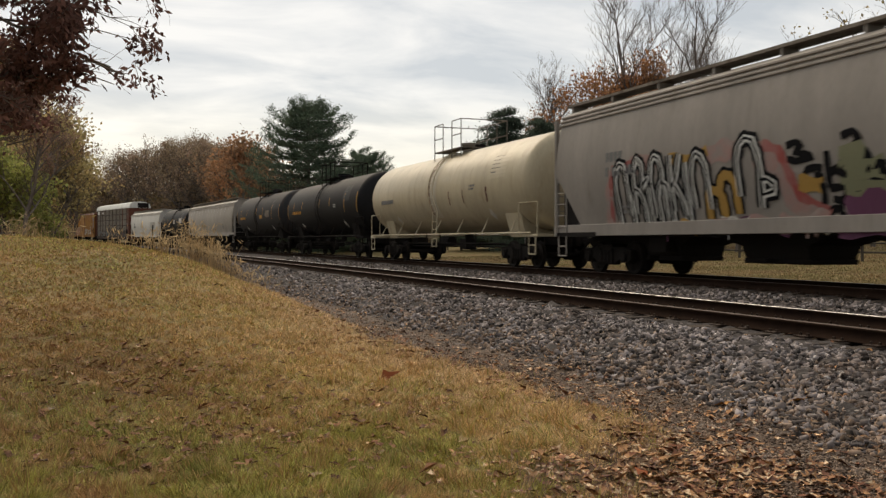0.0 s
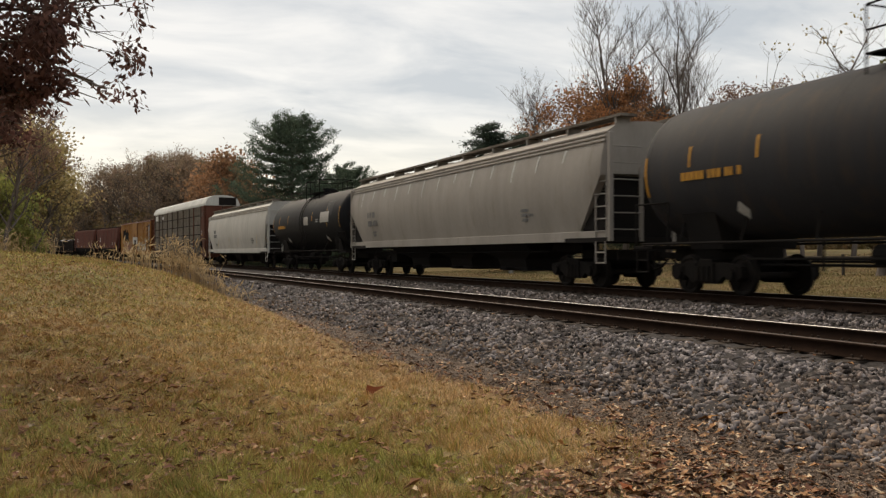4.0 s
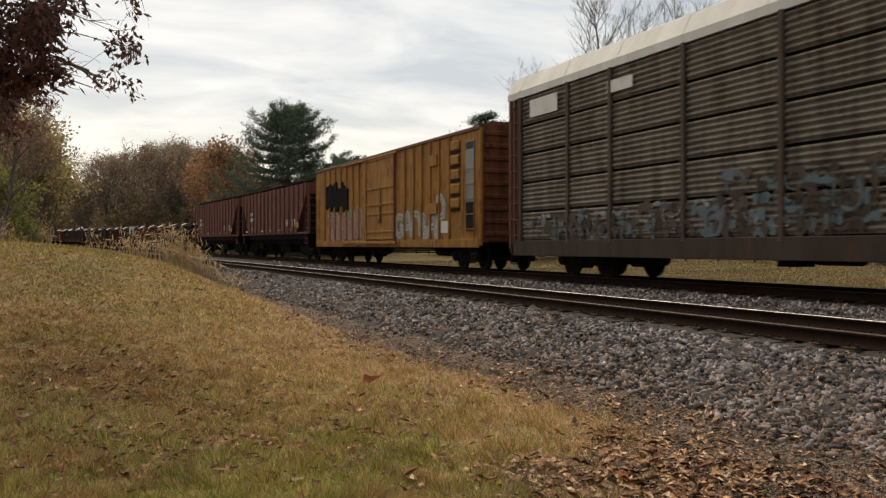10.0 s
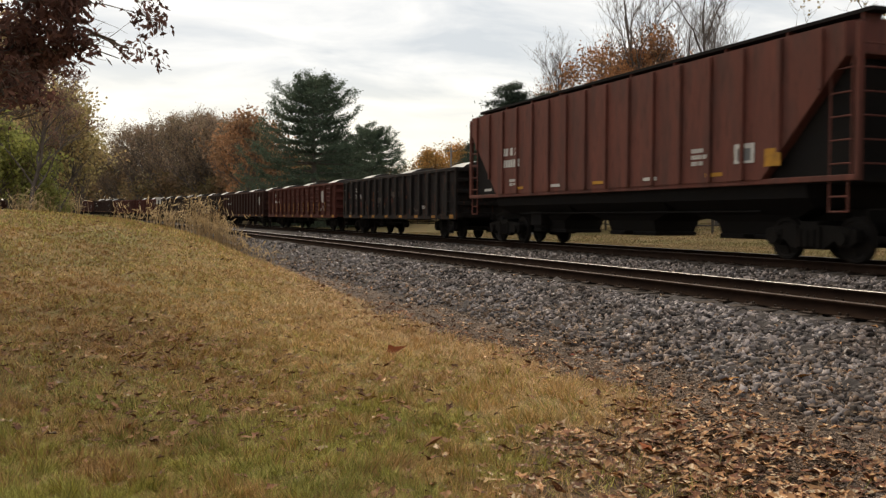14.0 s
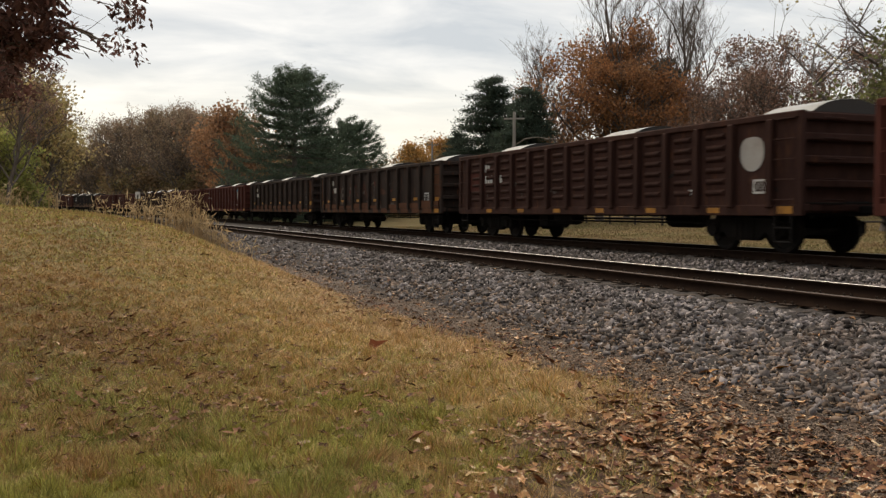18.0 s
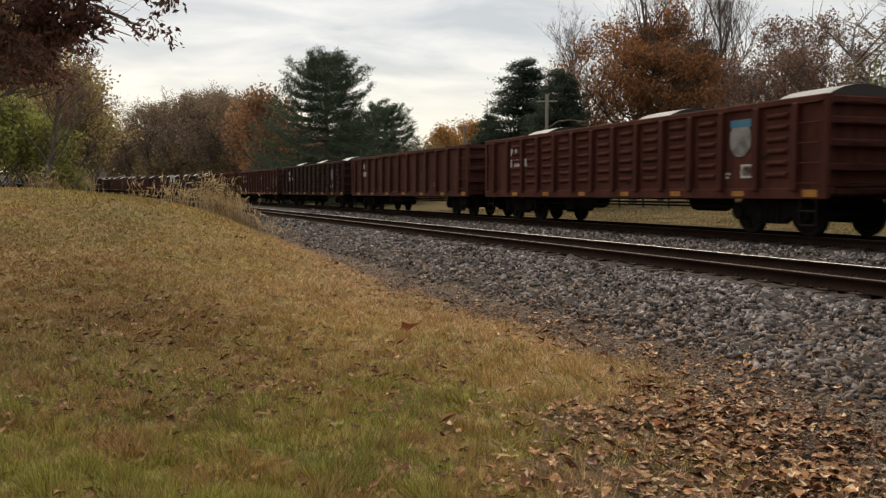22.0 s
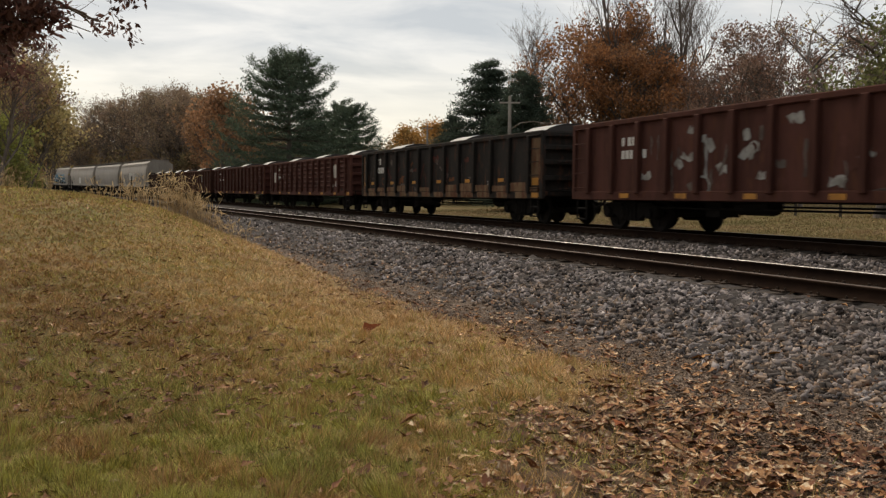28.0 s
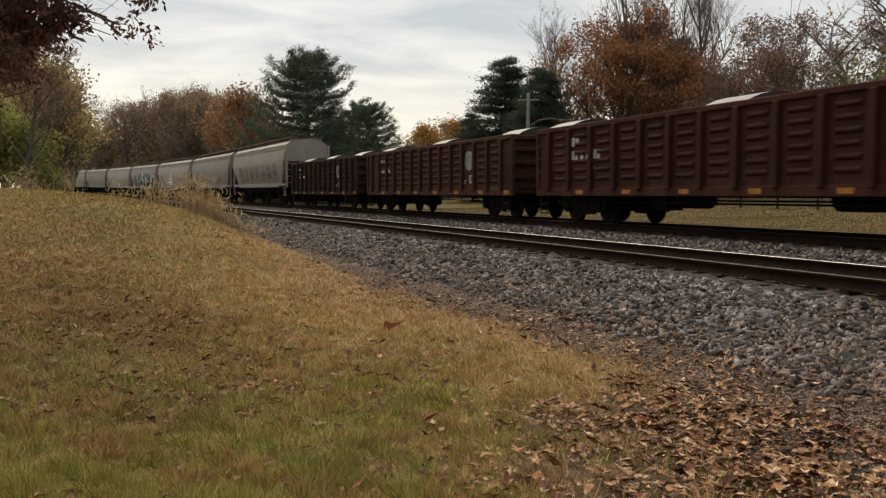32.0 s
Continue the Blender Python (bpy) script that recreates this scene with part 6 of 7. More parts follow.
def patchy(x, y, scale, seed):
    """Smooth patches over the ground, about -1 to 1."""
    a = np.sin(x * scale + seed) * np.cos(y * scale * 0.8 + 2 * seed) + 0.6 * np.sin(x * scale * 2.3 + 0.8 * y * scale + 3 * seed) + 0.5 * np.cos(y * scale * 2.9 - x * scale * 1.1 + seed)
    return a / 1.6


def around(ends, n, rng, jitter):
    p = ends[rng.integers(0, len(ends), n)]
    return p + rng.normal(0, jitter, (n, 3))


def broadleaf(name, label, seed, height, spread, trunk_r, leaf=None, n=0, size=0.16, jitter=0.25, keep=1.0, low=0.0, **kw):
    rng = np.random.default_rng(seed)
    t = thing(name, label, "tree")
    segs, ends = grow(rng, height, spread, trunk_r, **kw)
    part("trunk", sticks("trunk", segs, M_BARK), M_BARK, t)
    if leaf:
        e = ends[ends[:, 2] > low * height]
        # leaves hold on in clumps, with gaps between
        lump = np.array([noise.noise(Vector(p * 0.55 + seed)) for p in e])
        e = e[lump > np.quantile(lump, 1 - keep)]
        part("crown", leaf_cards("crown", around(e, n, rng, jitter), size, leaf, rng), leaf, t)
    return t


def at_azimuth(az, d):
    a = radians(az)
    return d * math.sin(a), d * math.cos(a)


def plant(tree, az, d, rz=0, k=1.0, copy=True, sink=0.15):
    x, y = at_azimuth(az, d)
    z = float(ground_z(np.array([x]), np.array([y]))[0]) - sink
    tall = max(c[2] for o in tree.children for c in o.bound_box)
    k -= float(far_rise(line_frame(x, y)[1])) / tall
    m = pose(x, y, z, 0, 0, rz)
    ob = copy_thing(tree, m) if copy else tree
    ob.matrix_basis = m @ Matrix.Diagonal((k, k, k, 1))
    return ob


def conifer(name, label, seed, height, base_r, mat, layers, per, size, needles, top_round=0.0, trunk_r=0.3, lift=0.25, low=0.08):
    rng = np.random.default_rng(seed)
    t = thing(name, label, "tree")
    segs = [(0, 0, 0, 0, 0, height * 0.5, trunk_r, trunk_r * 0.6), (0, 0, height * 0.5, 0, 0, height * 0.97, trunk_r * 0.6, 0.03)]
    pts = []
    for k in range(layers):
        f = low + (1 - low) * k / layers
        z = height * f
        prof = (1 - f) ** 0.66 if not top_round else min((1 - f) * 1.28 + 0.16, 0.62 + 0.95 * f)
        for j in range(per):
            az = rng.uniform(0, 2 * math.pi)
            ln = base_r * prof * rng.uniform(0.50, 1.15) + 0.25
            rise = lift * rng.uniform(0.3, 1.3) + 0.75 * f * f * (top_round > 0)
            p0 = np.array([0, 0, z + rng.normal(0, 0.15)])
            d = np.array([math.cos(az), math.sin(az), rise])
            d /= np.linalg.norm(d)
            p1 = p0 + d * ln * 0.6
            d2 = d + np.array([0, 0, 0.55 * (top_round > 0) - 0.10])
            p2 = p1 + d2 / np.linalg.norm(d2) * ln * 0.4
            segs += [(*p0, *p1, 0.05, 0.03), (*p1, *p2, 0.03, 0.012)]
            q = max(int(needles * ln), 4)
            a = rng.uniform(0.22, 1.0, q)[:, None]
            along = np.where(a < 0.6, p0 + (p1 - p0) * a / 0.6, p1 + (p2 - p1) * (a - 0.6) / 0.4)
            wid = (ln * 0.085 + 0.12) * (0.45 + np.sin(np.clip(a, 0, 1) * math.pi * 0.8))
            along = along + rng.normal(0, 1, (q, 3)) * wid * np.array([1, 1, 0.32])
            pts.append(along)
    part("trunk", sticks("trunk", segs, M_BARK), M_BARK, t)
    part("crown", leaf_cards("crown", np.concatenate(pts), size, mat, rng, long=4.6, up=0.15), mat, t)
    return t


def white_pine(name, label, seed, height, base_r):
    """Whorls of long boughs with upturned ends, each a flat spray of needle tufts, with gaps between the layers."""
    rng = np.random.default_rng(seed)
    t = thing(name, label, "tree")
    segs = [(0, 0, 0, 0.1, 0, height * 0.5, 0.36, 0.22), (0.1, 0, height * 0.5, 0, 0.1, height * 0.98, 0.22, 0.03)]
    pts = []
    def tuft(at, d, m, reach):
        a = rng.uniform(-0.5, 1.0, m)[:, None]
        pts.append(at + d * a * reach + rng.normal(0, 1, (m, 3)) * np.array([0.17, 0.17, 0.035]))
    for f in np.concatenate([np.linspace(0.06, 0.85, 13), [0.91, 0.95]]):
        width = np.interp(f, (0.10, 0.2, 0.36, 0.5, 0.65, 0.8, 0.88, 0.95, 1.0), (0.80, 0.98, 1.0, 0.86, 0.72, 0.58, 0.50, 0.28, 0.14))
        turn = rng.uniform(0, 6.3)
        many = 10 if f < 0.9 else 6
        for j in range(many):
            az = turn + j * 2 * math.pi / many + rng.normal(0, 0.16)
            ln = base_r * width * (rng.uniform(0.92, 1.10) if j % 2 else rng.uniform(0.55, 0.9))
            p = np.array([0, 0, height * f + rng.normal(0, 0.12)])
            d = np.array([math.cos(az), math.sin(az), -0.02 + 0.55 * f ** 2 + rng.normal(0, 0.05)])
            side = np.array([-math.sin(az), math.cos(az), 0.0])
            n = 7
            r = 0.026 + 0.010 * ln
            for k in range(n):
                d = d + np.array([0, 0, (-0.06, -0.05, 0.0, 0.05, 0.12, 0.26, 0.42)[k]])
                d /= np.linalg.norm(d)
                q = p + d * ln / n
                segs.append((*p, *q, max(r * (1 - k / n), 0.012), max(r * (1 - (k + 1) / n), 0.008)))
                p = q
                if k < 1 and f < 0.6:
                    continue
                # side sprays lie flat, with brushes of needles turned up at their ends
                for sgn in (-1, 1):
                    sl = ln * 0.27 * (1.25 - 0.75 * k / n) * rng.uniform(0.6, 1.2)
                    e = p + (side * sgn * 0.8 + d * 0.7 + np.array([0, 0, 0.03])) * sl
                    segs.append((*p, *e, 0.014, 0.006))
                    up = e - p
                    for g in (0.35, 0.7, 1.0):
                        tuft(p + up * g, up / sl + np.array([0, 0, 0.22]), 19, 0.30)
                tuft(p, d + np.array([0, 0, 0.2]), 30, 0.42)
            tuft(p + d * 0.2, d + np.array([0, 0, 0.4]), 16, 0.4)
    part("trunk", sticks("trunk", segs, M_BARK), M_BARK, t)
    part("crown", leaf_cards("crown", np.concatenate(pts), 0.056, M_PINE, rng, long=4.4, up=0.45), M_PINE, t)
    return t


def trees():
    # broad white pine behind the bend, a lower one beside it
    pine = white_pine("pine_tree", "broad dark green white pine with layered upturned boughs", 5, 14.6, 7.3)
    plant(pine, 11.9, 90, 20, 1.0, False)
    plant(pine, 15.6, 100, 130, 0.74)
    plant(pine, 13.6, 104, 250, 0.66)
    spruce = conifer("spruce_tree", "dark pointed spruce with dense boughs", 8, 13.4, 5.6, M_SPRUCE, 17, 11, 0.062, 150, lift=0.12, trunk_r=0.22)
    plant(spruce, 24.3, 88, 0, 1.10, False)
    plant(spruce, 26.6, 70, 90, 0.84)
    plant(spruce, 22.3, 92, 200, 0.72)
    plant(spruce, 27.0, 96, 40, 0.86)
    plant(spruce, 34.9, 92, 10, 1.25)
    # bare upright trees
    bare = broadleaf("bare_tree", "tall leafless tree with fine upright twigs", 12, 17.0, 6.2, 0.19, levels=5, kids=(11, 7, 5, 4, 3), fan=0.46, upright=0.62, first=0.2)
    plant(bare, 28.0, 76, 0, 1.05, False)
    plant(bare, 29.4, 84, 100, 0.98)
    plant(bare, 34.6, 77, 50, 1.5)
    plant(bare, 35.6, 82, 170, 1.42)
    plant(bare, 34.0, 86, 260, 1.28)
    # oak that keeps its rusty leaves
    oak = broadleaf("oak_tree", "full oak holding rust brown autumn leaves", 21, 15.5, 6.6, 0.32, M_RUST_LEAF, 16500, 0.14, 0.36, 0.70, levels=4, kids=(15, 8, 6, 4), fan=0.62, upright=0.3, first=0.14)
    plant(oak, 31.2, 74, 0, 1.18, False)
    plant(oak, 32.8, 78, 190, 0.98)
    plant(oak, 35.2, 80, 300, 0.82)
    plant(oak, 8.4, 116, 40, 0.93)
    # sparse brown trees on the right
    thin = broadleaf("thin_brown_tree", "half bare tree with sparse purple-brown leaves", 33, 12.5, 5.2, 0.20, M_PURPLE_LEAF, 4200, 0.11, 0.2, 0.7, levels=5, kids=(11, 6, 5, 3, 3), fan=0.55, upright=0.34, first=0.2)
    for az, d, rz, k in ((37.0, 70, 0, 0.92), (38.6, 66, 60, 0.96), (40.6, 72, 140, 1.18), (42.3, 66, 220, 1.12), (44.2, 70, 310, 1.10), (46.0, 66, 30, 1.05), (39.6, 84, 100, 1.02), (36.2, 88, 200, 1.0), (41.5, 86, 250, 1.15), (48.0, 64, 80, 1.0), (43.3, 62, 120, 0.86)):
        plant(thin, az, d, rz, k, copy=(az != 37.0))
    big = broadleaf("old_tree", "old spreading tree with heavy crooked bare limbs", 44, 15.5, 9.0, 0.42, M_OLIVE_LEAF, 500, 0.13, 0.15, 0.3, levels=5, kids=(8, 5, 5, 4, 3), fan=0.7, upright=0.22, wander=0.24, first=0.22)
    plant(big, 47.6, 50, 0, 1.0, False)
    green = broadleaf("green_tree", "tree with yellow-green leaves by the field", 46, 9.0, 4.2, 0.22, M_MOSS_LEAF, 6000, 0.14, 0.4, 0.9, levels=4, kids=(12, 7, 5, 4), fan=0.6, first=0.12)
    plant(green, 49.0, 46, 0, 1.1, False)
    # yellow and orange trees in the gap
    gold = broadleaf("golden_tree", "small golden orange autumn tree", 51, 9.5, 5.0, 0.2, M_YELLOW_LEAF, 7000, 0.22, 0.45, 0.9, levels=4, kids=(13, 7, 5, 4), fan=0.6, first=0.1)
    for az, d, rz, k in ((19.3, 128, 0, 1.0), (21.0, 135, 90, 1.12), (20.3, 150, 200, 0.9), (-1.2, 250, 40, 1.5), (0.4, 245, 130, 1.35)):
        plant(gold, az, d, rz, k, copy=(az != 19.3))
    orange = broadleaf("orange_tree", "bright orange-red autumn tree", 53, 10.0, 4.4, 0.2, M_ORANGE_LEAF, 4200, 0.20, 0.4, 0.7, levels=4, kids=(13, 7, 5, 4), fan=0.58, first=0.1)
    for az, d, rz, k in ((7.9, 104, 0, 1.28), (7.2, 134, 90, 0.9), (-3.3, 215, 60, 1.35), (-0.3, 235, 20, 0.95), (6.6, 150, 200, 1.05), (-3.0, 88, 120, 0.42)):
        plant(orange, az, d, rz, k, copy=(az != 7.9))
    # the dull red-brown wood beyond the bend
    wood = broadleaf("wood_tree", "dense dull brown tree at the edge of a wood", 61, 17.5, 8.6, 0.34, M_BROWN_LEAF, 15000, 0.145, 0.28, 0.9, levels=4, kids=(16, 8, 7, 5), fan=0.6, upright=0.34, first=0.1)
    for az, d, rz, k in ((1.5, 168, 0, 1.0), (3.0, 158, 70, 1.08), (4.5, 152, 150, 1.10), (6.0, 145, 230, 1.02), (7.4, 140, 300, 0.94), (2.2, 190, 20, 1.1), (5.4, 178, 110, 1.15), (8.8, 150, 190, 0.85), (0.6, 196, 250, 0.88), (10.5, 148, 10, 0.7), (13.5, 150, 70, 0.62), (15.5, 152, 120, 0.6), (17.6, 155, 200, 0.5)):
        plant(wood, az, d, rz, k, copy=(az != 1.5))
    plant(bare, 5.3, 150, 30, 0.92)
    # low growth closes the far edge of the field
    for k, (az, d) in enumerate(((23.5, 150), (26.0, 155), (29.0, 150), (31.5, 152), (34.0, 150), (36.5, 150), (39.0, 150), (42.0, 150), (45.0, 152), (48.0, 150), (51.0, 140))):
        plant(wood, az, d, k * 67, 0.55 + 0.1 * (k % 3))
    # hedge-high growth along the line beyond the bend
    shrub = broadleaf("roadside_shrub", "low brown and tan shrub beyond the bend", 77, 4.6, 3.0, 0.08, M_SCRUB_LEAF, 4200, 0.17, 0.38, 1.0, levels=4, kids=(15, 8, 5, 4), fan=0.66, first=0.02, trunk_to=0.6)
    for k, (az, d) in enumerate(((-6.5, 262), (-5.0, 256), (-3.6, 246), (-2.4, 234), (-1.2, 220), (0.2, 200), (1.4, 184), (2.6, 166), (4.0, 152), (5.4, 144), (6.8, 138), (8.4, 132), (9.8, 126), (11.0, 120), (13.0, 118), (17.2, 120), (18.8, 122))):
        plant(shrub, az, d, k * 71, (1.25 + 0.3 * (k % 3)) * max(d / 150, 1), copy=(k > 0))
    for k in range(16):
        plant(shrub, 21 + 2.0 * k, 128 + 9 * (k % 3), k * 83, 1.6 + 0.3 * (k % 4))
    plant(thin, -4.6, 40, 70, 0.52)
    # unseen trees added behind the viewer to hold back sky light
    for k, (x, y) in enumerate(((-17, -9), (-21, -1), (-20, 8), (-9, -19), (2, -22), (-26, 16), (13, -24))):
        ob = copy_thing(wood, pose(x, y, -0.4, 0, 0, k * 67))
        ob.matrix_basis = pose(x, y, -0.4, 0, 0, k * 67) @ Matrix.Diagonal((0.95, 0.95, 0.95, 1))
    # left side: olive trees and a green bush on the bank
    olive = broadleaf("olive_tree", "thin tree with fading olive and tan leaves", 71, 9.2, 4.0, 0.18, M_OLIVE_LEAF, 5200, 0.17, 0.4, 0.8, levels=4, kids=(14, 7, 5, 4), fan=0.58, first=0.12)
    for az, d, rz, k in ((-5.6, 62, 0, 1.22), (-3.4, 70, 80, 1.12), (-2.2, 232, 160, 1.7), (-7.5, 58, 240, 1.35), (-1.0, 224, 30, 1.6), (-4.4, 100, 100, 1.5), (-9.5, 60, 20, 1.35), (-6.4, 80, 300, 1.5), (-3.0, 47, 50, 0.72), (-1.9, 54, 150, 0.62)):
        plant(olive, az, d, rz, k, copy=(az != -5.6))
    bush = broadleaf("green_bush", "leafy green bush on the bank", 73, 3.6, 2.2, 0.07, M_GREEN_LEAF, 6500, 0.11, 0.3, 1.0, levels=4, kids=(14, 7, 5, 4), fan=0.65, first=0.02, trunk_to=0.6)
    for az, d, rz, k in ((-5.4, 44, 0, 0.98), (-6.8, 41, 90, 1.1), (-3.3, 52, 200, 0.50), (-4.1, 46, 30, 0.55)):
        plant(bush, az, d, rz, k, copy=(az != -5.4))


trees()


def far_scrub():
    """Tangled scrub along the far edge of the field."""
    rng = np.random.default_rng(83)
    n = 42000
    az, d = np.radians(rng.uniform(16, 56, n)), rng.uniform(104, 122, n)
    x, y = d * np.sin(az), d * np.cos(az)
    top = 3.0 + 1.6 * patchy(x, y, 0.16, 3.0) + 0.7 * patchy(x, y, 0.5, 1.0)
    z = ground_z(x, y) + top * rng.uniform(0, 1, n) ** 1.2
    me = leaf_cards("far_scrub", np.stack([x, y, z], -1), 0.36, M_SCRUB_LEAF, rng)
    tagged(new("far_scrub", me), "dull brown scrub along the far edge of the field", "scrub", kind="stuff")


far_scrub()


def near_oak():
    """The oak whose brown leaves hang into the upper corner; its trunk stands out of view."""
    rng = np.random.default_rng(91)
    t = thing("oak_tree", "oak branch with hanging dark red-brown leaves", "tree")
    x0, y0 = -4.0, 12.6
    z0 = float(ground_z(np.array([x0]), np.array([y0]))[0])
    segs = [(x0, y0, z0 - 0.2, x0 + 0.1, y0, 3.0, 0.34, 0.28), (x0 + 0.1, y0, 3.0, x0 - 0.1, y0 + 0.2, 6.5, 0.28, 0.18), (x0 - 0.1, y0 + 0.2, 6.5, x0, y0, 9.0, 0.18, 0.05)]
    ends = []

    def spray(p, d, ln, r, lev):
        n = 5
        for k in range(n):
            d = d + rng.normal(0, 0.13, 3) + np.array([0, 0, 0.004])
            d /= np.linalg.norm(d)
            q = p + d * ln / n
            segs.append((*p, *q, max(r * (1 - 0.16 * k), 0.004), max(r * (1 - 0.16 * (k + 1)), 0.003)))
            p = q
            if lev < 2:
                for _ in range(2):
                    s = d + rng.normal(0, 0.55, 3)
                    s[2] += 0.05
                    spray(p, s / np.linalg.norm(s), ln * rng.uniform(0.26, 0.46), r * 0.45, lev + 1)
            else:
                ends.append(p)
    for z, dx, dy, dz, ln in ((2.3, 0.95, 0.3, 0.0, 3.4), (2.6, 1.0, -0.2, 0.0, 3.6), (2.9, 1.0, 0.15, 0.02, 4.2), (3.3, 1.0, 0.05, 0.10, 4.9), (3.9, 1.0, 0.2, 0.06, 5.3), (4.6, 1.0, -0.1, 0.10, 4.9), (5.4, 1.0, 0.1, 0.16, 4.6), (2.8, 0.9, 0.4, 0.0, 3.7), (4.2, 0.85, -0.45, 0.12, 4.4), (6.2, 1, 0, 0.2, 4.0), (3.6, 0.3, 0.9, 0.2, 3.5), (5.0, -0.8, 0.3, 0.2, 4.0), (4.5, -0.4, -0.9, 0.2, 3.8)):
        d = np.array([dx, dy, dz])
        spray(np.array([x0, y0, z]), d / np.linalg.norm(d), ln, 0.055, 0)
    g = np.array(segs)
    # no low shoots under the hanging mass, and the outer shoots are fine
    low = (g[:, 5] < 2.35 + 0.6 * np.clip(g[:, 3] + 1.05, 0, 3)) & (g[:, 3] > -2.4) | (g[:, 3] > 0.75)
    g = g[~(low & (g[:, 6] < 0.2))]
    out = np.clip((g[:, 3] + 1.4) / 2.2, 0, 1) * (g[:, 6] < 0.1)
    g[:, 6:] *= (1 - 0.55 * out)[:, None]
    part("trunk", sticks("trunk", g, M_BARK), M_BARK, t)
    e = np.array(ends)
    lump = np.array([noise.noise(Vector(p * 1.3)) for p in e])
    # the tips stay bare or carry a few leaves only
    hold = (e[:, 0] < -0.12 + 1.0 * lump) & (e[:, 2] > 2.72 + 0.5 * np.clip(e[:, 0] + 1.05, 0, 3) + 0.35 * lump)
    few = (e[:, 2] > 3.1) & (e[:, 0] >= 0.0) & (e[:, 0] < 0.72) & (lump > 0.05)
    inner = e[hold & (e[:, 0] > -2.0)]
    outer = e[hold & (e[:, 0] <= -2.0)]
    pts = np.concatenate([around(inner, 17500, rng, 0.10), around(outer, 7500, rng, 0.13), around(e[few], 700, rng, 0.05)])
    part("crown", leaf_cards("crown", pts, 0.047, M_NEAR_LEAF, rng, droop=0.6, long=2.4), M_NEAR_LEAF, t)


near_oak()


# ---- utility pole with a lamp arm, track-side marker ----
def utility_pole(az, d, h):
    x, y = at_azimuth(az, d)
    z = float(ground_z(np.array([x]), np.array([y]))[0])
    t = thing("utility_pole", "grey wooden utility pole with a crossarm and lamp", "pole", at=pose(x, y, z - 0.1, 0, 0, -25))
    m = material("weathered_pole", (0.26, 0.24, 0.215), 0.9, tones=[((0.16, 0.145, 0.13), 2.0, 0.4, 0.7)], grain=0.15, stretch=(1, 1, 0.2))
    part("pole", lathe([(0.17, 0), (0.11, h)], 12, "Z"), m, t)
    part("crossarm", boxes((-0.75, 0.75, -0.05, 0.05, h - 0.55, h - 0.44), bevel=0.01), m, t)
    for k in (-0.65, -0.3, 0.3, 0.65):
        part("insulator", lathe([(0.05, h - 0.42), (0.06, h - 0.34), (0.03, h - 0.26)], 8, "Z"), M_IRON, t, at=pose(k, 0, 0))
    bm = rods([((0.1, 0, h - 2.4), (0.8, 0, h - 1.95)), ((0.8, 0, h - 1.95), (1.7, 0, h - 1.85)), ((1.7, 0, h - 1.85), (2.3, 0, h - 1.95))], 0.04)
    arm = part("lamp_arm", bm, M_RACK, t)
    part("lamp_head", boxes((2.2, 2.75, -0.12, 0.12, h - 2.08, h - 1.92), bevel=0.04), M_RACK, arm)


utility_pole(25.8, 66, 8.6)
utility_pole(20.6, 118, 9.4)


def marker():
    x, y = at_azimuth(2.55, 46)
    z = float(ground_z(np.array([x]), np.array([y]))[0])
    t = thing("marker_post", "white trackside marker board on a thin post", "sign", at=pose(x, y, z))
    part("post", lathe([(0.03, -0.1), (0.03, 1.55)], 8, "Z"), M_IRON, t)
    part("board", boxes((-0.11, 0.11, -0.012, 0.012, 1.42, 1.75), bevel=0.004), M_STENCIL, t)
    part("mark", boxes((-0.04, 0.04, -0.018, -0.013, 1.49, 1.62)), M_STENCIL_DARK, t)


marker()


def field_fence():
    """A dark post-and-rail fence across the field beyond the tracks."""
    t = thing("field_fence", "dark wooden post and rail fence across the field", "fence")
    m = material("fence_wood", (0.045, 0.038, 0.030), 0.9, tones=[((0.09, 0.075, 0.06), 2.0, 0.45, 0.7)], grain=0.2, bump=0.4)
    post = finish(boxes((-0.06, 0.06, -0.06, 0.06, -0.1, 1.12), bevel=0.012), "post", m)
    rng = random.Random(5)
    spots = []
    for k in range(34):
        x, y, _, h = on_line(-4 + 3.0 * k, 37.0)
        spots.append(Vector((x, y, float(ground_z(np.array([x]), np.array([y]))[0]))))
        part("post", post, m, t, at=pose(*spots[-1], rng.uniform(-2, 2), rng.uniform(-2, 2), math.degrees(h)))
    for a, b in zip(spots, spots[1:]):
        for z in (0.50, 0.98):
            part("rail", rods([(a + Vector((0, 0, z)), b + Vector((0, 0, z + rng.uniform(-0.03, 0.03))))], 0.05, 6), m, t)


field_fence()


